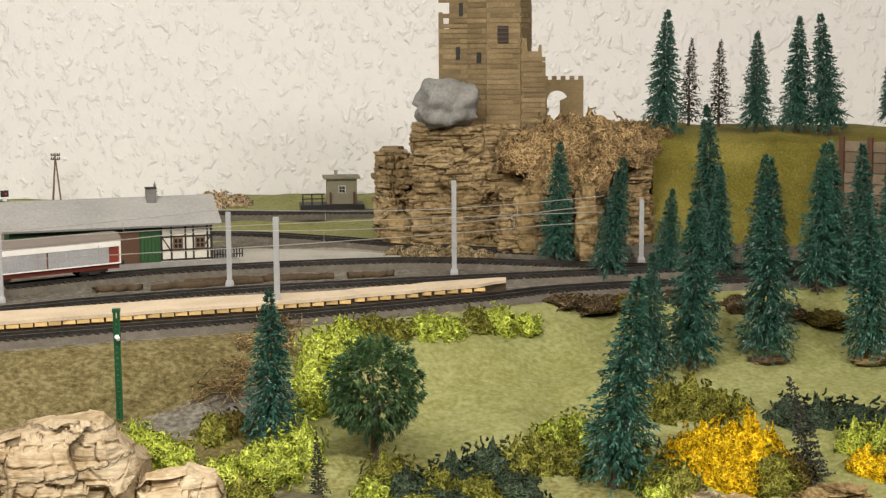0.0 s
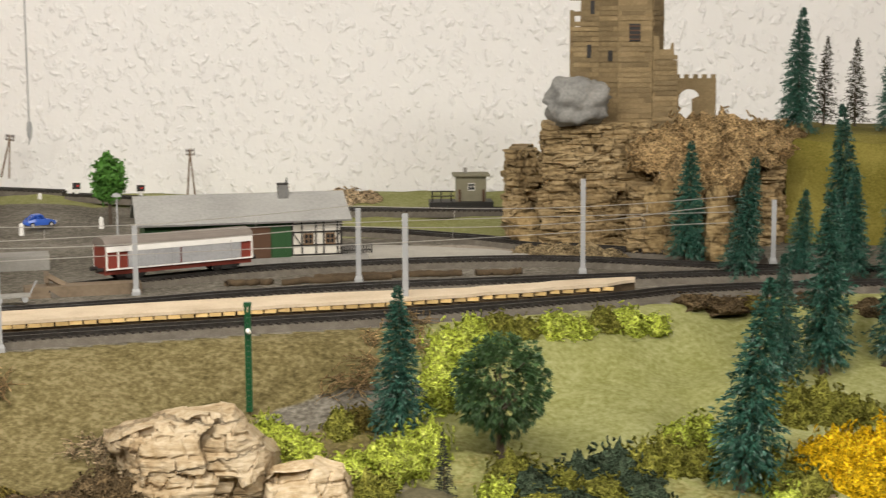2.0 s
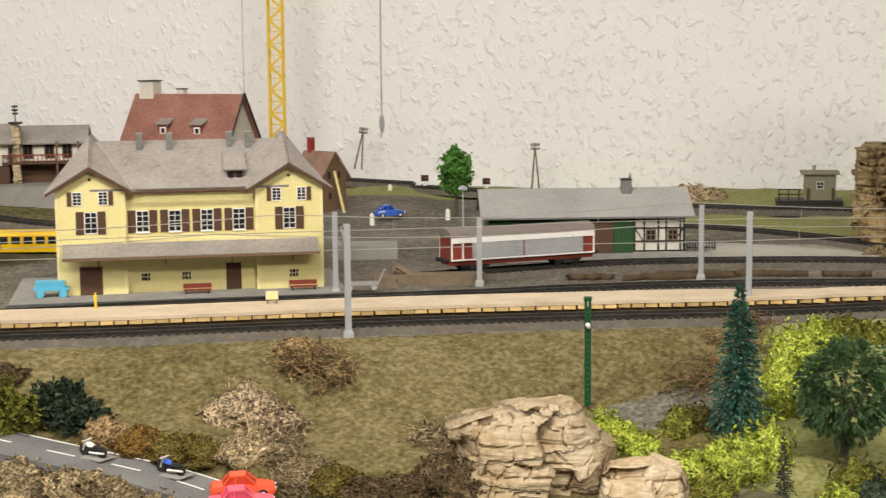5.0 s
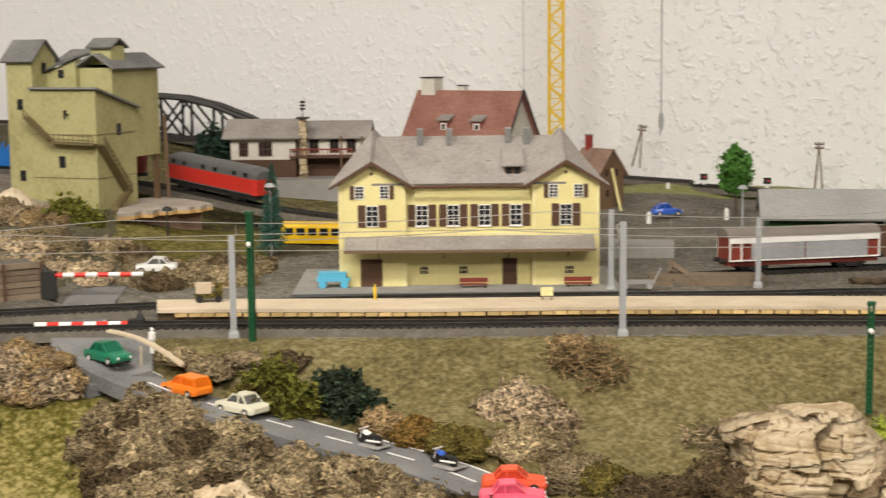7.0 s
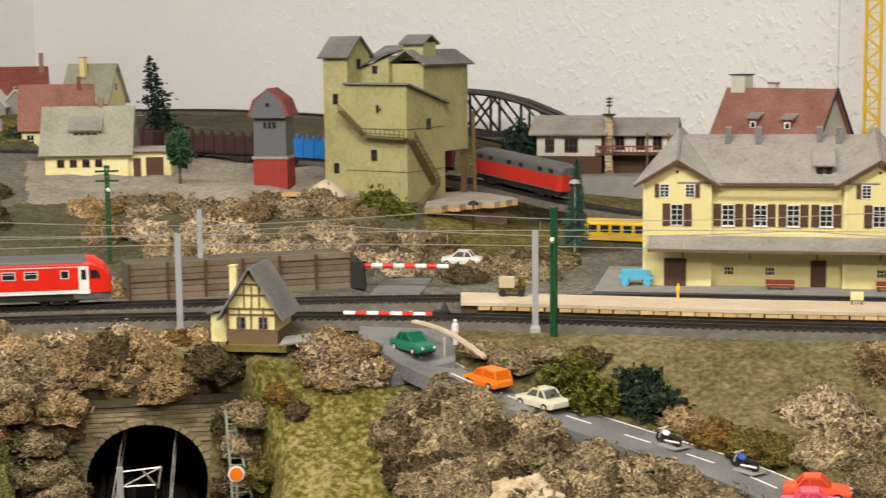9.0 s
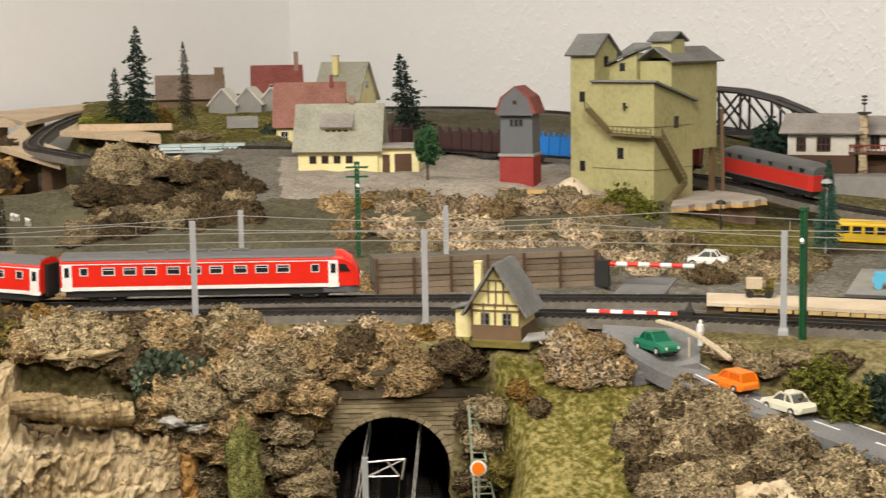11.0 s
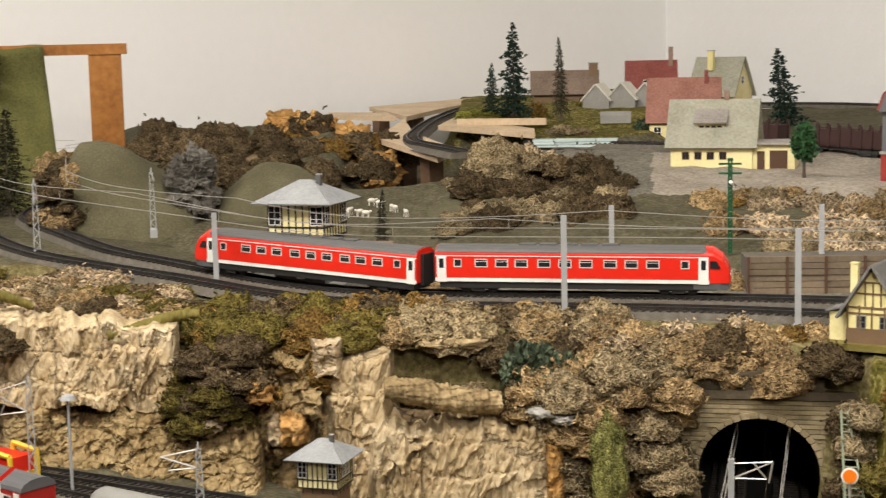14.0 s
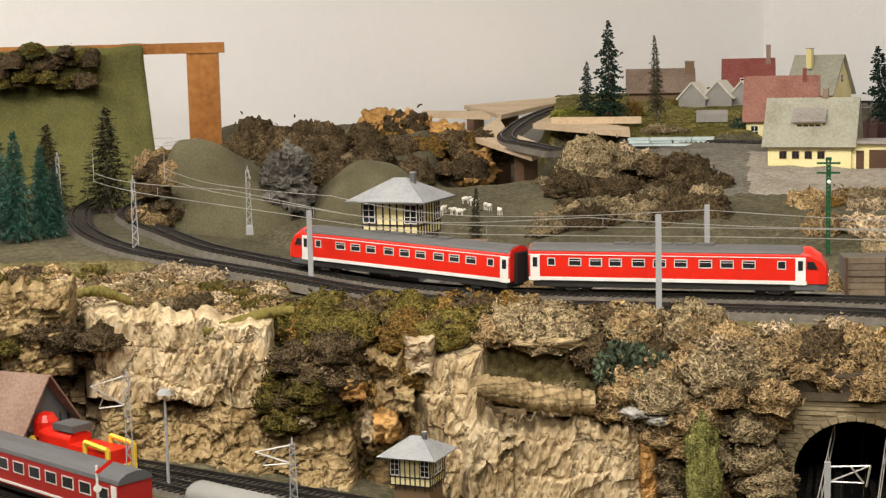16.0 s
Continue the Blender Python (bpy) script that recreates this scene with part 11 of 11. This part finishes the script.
def thicket(a0, a1, d0, d1, n, colours, w, label, z=None, kind="fine", share=0.62, follow=False):
    """Bushes grown together, as one mesh."""
    vs, fs, slots, count = [], [], [], 0
    for i in range(n):
        az = a0 + (a1 - a0) * ((i + g.uniform(0.1, 0.9)) / n)
        d = g.uniform(d0, d1)
        if follow:
            d = float(np.interp(az, LIP_AZ, LIP_D)) + g.uniform(d0, d1)
        ww = w * g.uniform(0.6, 1.45)
        zz = None if z is None else g.uniform(*z)
        x, y = spot(az, d)
        k, m = bush_pose(x, y, ww, ww * share * g.uniform(0.8, 1.2), zz, None)
        v, f = tangle(kind if kind != "fine" else "far" if d > 1.6 else "fine" if g.uniform() < 0.75 else "coarse", k)
        m = np.array(m)
        vs.append(v @ m[:3, :3].T + m[:3, 3])
        fs.append(f + count)
        slots.append(np.full(len(f), g.randint(len(colours))))
        count += len(v)
    ob = new("lichen_thicket", quads("lichen_thicket", np.concatenate(vs), np.concatenate(fs), [M[c] for c in colours], np.concatenate(slots)))
    tagged(ob, label, "bushes", "lichen thickets", "stuff")


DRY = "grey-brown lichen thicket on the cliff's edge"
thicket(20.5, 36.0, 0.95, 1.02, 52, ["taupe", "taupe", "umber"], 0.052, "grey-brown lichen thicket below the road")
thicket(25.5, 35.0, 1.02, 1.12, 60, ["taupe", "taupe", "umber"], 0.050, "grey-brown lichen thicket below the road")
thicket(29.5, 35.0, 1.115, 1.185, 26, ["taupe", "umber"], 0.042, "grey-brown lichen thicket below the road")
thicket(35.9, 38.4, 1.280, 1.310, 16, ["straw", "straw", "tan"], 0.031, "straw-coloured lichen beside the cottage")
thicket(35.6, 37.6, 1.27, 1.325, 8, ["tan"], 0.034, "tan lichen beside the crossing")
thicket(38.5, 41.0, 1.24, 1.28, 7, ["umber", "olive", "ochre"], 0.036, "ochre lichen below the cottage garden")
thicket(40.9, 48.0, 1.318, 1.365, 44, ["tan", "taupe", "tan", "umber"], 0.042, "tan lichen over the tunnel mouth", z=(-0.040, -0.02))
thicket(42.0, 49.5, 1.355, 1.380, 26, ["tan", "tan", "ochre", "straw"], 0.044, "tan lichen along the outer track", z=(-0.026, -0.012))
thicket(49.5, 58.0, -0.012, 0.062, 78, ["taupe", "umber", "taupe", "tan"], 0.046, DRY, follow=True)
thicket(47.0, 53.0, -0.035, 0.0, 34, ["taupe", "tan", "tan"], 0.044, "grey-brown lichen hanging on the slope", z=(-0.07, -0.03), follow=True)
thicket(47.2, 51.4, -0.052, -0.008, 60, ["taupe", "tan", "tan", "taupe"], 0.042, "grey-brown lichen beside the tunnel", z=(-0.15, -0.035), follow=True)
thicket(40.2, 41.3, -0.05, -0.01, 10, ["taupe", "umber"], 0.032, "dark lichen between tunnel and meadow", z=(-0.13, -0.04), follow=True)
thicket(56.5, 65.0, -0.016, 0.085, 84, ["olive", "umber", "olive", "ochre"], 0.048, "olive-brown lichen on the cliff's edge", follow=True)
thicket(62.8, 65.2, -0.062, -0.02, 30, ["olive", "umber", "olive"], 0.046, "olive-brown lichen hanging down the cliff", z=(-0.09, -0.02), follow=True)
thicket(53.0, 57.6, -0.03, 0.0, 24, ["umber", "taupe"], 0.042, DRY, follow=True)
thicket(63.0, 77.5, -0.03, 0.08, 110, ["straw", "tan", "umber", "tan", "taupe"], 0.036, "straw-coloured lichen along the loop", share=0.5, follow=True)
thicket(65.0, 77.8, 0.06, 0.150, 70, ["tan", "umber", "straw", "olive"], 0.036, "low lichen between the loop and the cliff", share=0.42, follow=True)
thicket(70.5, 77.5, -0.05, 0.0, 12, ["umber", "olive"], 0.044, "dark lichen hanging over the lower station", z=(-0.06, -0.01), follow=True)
thicket(50.2, 52.8, 1.318, 1.345, 20, ["shrub"], 0.032, "dark green shrub on the cliff's edge", z=(-0.052, -0.030), kind="leafy", share=0.85)
put("pad", 49.6, 1.268, 0.034, 0.085, "light green moss pad below the shrub", "sponge", z=-0.112, deep=0.03)
put("pad", 49.7, 1.272, 0.032, 0.05, "light green moss pad below the shrub", "sponge", z=-0.085, deep=0.03)
for a0, a1, near, n in ((20.0, 22.5, 1.045, 8), (22.5, 25.5, 1.085, 10), (25.5, 28.6, 1.13, 12), (28.6, 31.7, 1.178, 14), (31.7, 34.6, 1.222, 16)):
    thicket(a0, a1, near - 0.05, near + 0.012, n, ["taupe", "umber", "taupe"], 0.040, "grey-brown lichen along the road's edge")
thicket(32.6, 35.2, 1.205, 1.262, 20, ["taupe", "umber", "taupe"], 0.038, "grey-brown lichen below the crossing")
thicket(50.8, 55.2, 1.80, 1.97, 16, ["umber", "umber", "taupe"], 0.048, "dark brown lichen down the hillside")
# behind the line
thicket(43.0, 57.5, 1.60, 1.64, 30, ["straw", "tan", "straw"], 0.040, "straw-coloured lichen behind the inner track", share=0.4)
thicket(33.0, 44.0, 1.66, 1.80, 34, ["taupe", "straw", "taupe", "straw"], 0.050, "straw-coloured lichen on the back slope")
thicket(35.5, 45.0, 1.82, 1.92, 22, ["straw", "taupe", "tan"], 0.046, "straw-coloured lichen below the terrace")
thicket(28.8, 33.5, 1.62, 1.76, 22, ["taupe", "taupe", "umber"], 0.044, "grey-brown lichen behind the crossing")
thicket(44.3, 46.0, 1.76, 1.95, 7, ["ochre", "tan"], 0.040, "ochre lichen running up the slope")
thicket(48.9, 51.5, 1.80, 1.98, 14, ["umber", "umber", "taupe"], 0.046, "grey-brown lichen on the hillside")
thicket(51.5, 54.4, 2.02, 2.10, 16, ["taupe", "straw", "taupe"], 0.055, "pale lichen crown on the hillside", z=(0.070, 0.094), share=0.7)
thicket(50.6, 54.6, 1.97, 2.04, 16, ["umber"], 0.05, "brown lichen below the pale crown", z=(0.045, 0.075))
thicket(49.7, 51.5, 1.98, 2.08, 12, ["umber", "umber"], 0.055, "dark brown lichen on the hillside", z=(0.055, 0.088))
thicket(52.0, 55.5, 1.98, 2.12, 8, ["taupe", "umber"], 0.040, "low brown lichen on the hillside")
thicket(52.8, 57.5, 2.18, 2.26, 9, ["umber", "taupe"], 0.045, "brown lichen below the plywood track", share=0.5)
thicket(57.0, 61.5, 2.30, 2.42, 16, ["ochre", "umber", "ochre"], 0.062, "rust-brown lichen on the ridge", z=(0.075, 0.10))
thicket(60.0, 66.5, 2.28, 2.42, 34, ["umber"], 0.060, "dark brown lichen on the ridge", z=(0.07, 0.12))
thicket(61.0, 65.5, 2.12, 2.22, 20, ["umber"], 0.050, "dark brown lichen on the ridge's flank", z=(0.05, 0.09))
thicket(57.5, 61.0, 2.08, 2.20, 8, ["umber"], 0.045, "dark brown lichen above the sheep", z=(0.05, 0.08))
thicket(67.0, 69.4, 2.12, 2.22, 10, ["tan", "umber", "ochre"], 0.050, "tan lichen on the mound", z=(0.070, 0.10))
thicket(68.5, 70.0, 2.0, 2.07, 18, ["umber", "tan", "umber"], 0.036, "brown lichen inside the loop", z=(0.03, 0.095))
thicket(71.2, 77.8, 2.415, 2.45, 64, ["umber", "umber", "olive"], 0.033, "brown lichen on the turf mat", z=(0.195, 0.25))
# village hedges
thicket(52.0, 54.8, 2.66, 2.70, 12, ["moss", "moss_dark", "moss"], 0.036, "green hedge at the village's edge", share=0.4)
thicket(50.2, 51.6, 2.515, 2.54, 5, ["straw", "taupe"], 0.034, "straw-coloured hedge at the village's edge", share=0.45)
thicket(47.8, 50.6, 2.78, 2.81, 6, ["taupe", "olive"], 0.05, "grey-green hedge behind the greenhouses", share=0.75)
put("ochre", 52.1, 2.66, 0.036, 0.045, "yellow-ochre bush beside the old house", "leafy")
put("moss_dark", 48.2, 2.56, 0.05, 0.028, "grey-green rounded hedge in the garden", "fine")
put("moss", 35.6, 1.875, 0.060, 0.046, "yellow-green leafy bush below the silo", "leafy")
put("moss", 34.9, 1.86, 0.045, 0.034, "yellow-green leafy bush below the silo", "leafy")

# stacked pale boards by the village and a sand heap
root = thing("board_stack", "stack of pale blue-white boards beside the village track", "board stack", pose(*spot(50.7, 2.435), lay(*spot(50.7, 2.435)) + 0.002, 0, 0, 46))
M["pale_blue"] = shade("pale_blue_white_boards", [(0.36, 0.46, 0.47), (0.52, 0.62, 0.62), (0.62, 0.68, 0.66)], 0.7, 0, 30, 300, 0.1, 0.001, 1.0, 0.15)
g = np.random.RandomState(8)
for r in range(3):
    for i in range(4):
        bm = bmesh.new()
        x = -0.065 + i * 0.033 + g.uniform(-0.004, 0.004)
        box(bm, x, -0.014 + g.uniform(-0.003, 0.003), r * 0.0042, x + 0.0315, 0.014, r * 0.0042 + 0.0036)
        part("board", bm, M["pale_blue"], root)
bm = bmesh.new()
lathe(bm, [(0.030, -0.004), (0.022, 0.006), (0.010, 0.015), (0.001, 0.019)], 14)
single("sand_mound", bm, M["sand_deck"], "small pale sand heap beside the silo", "heap", at(*spot(37.45, 1.985)))
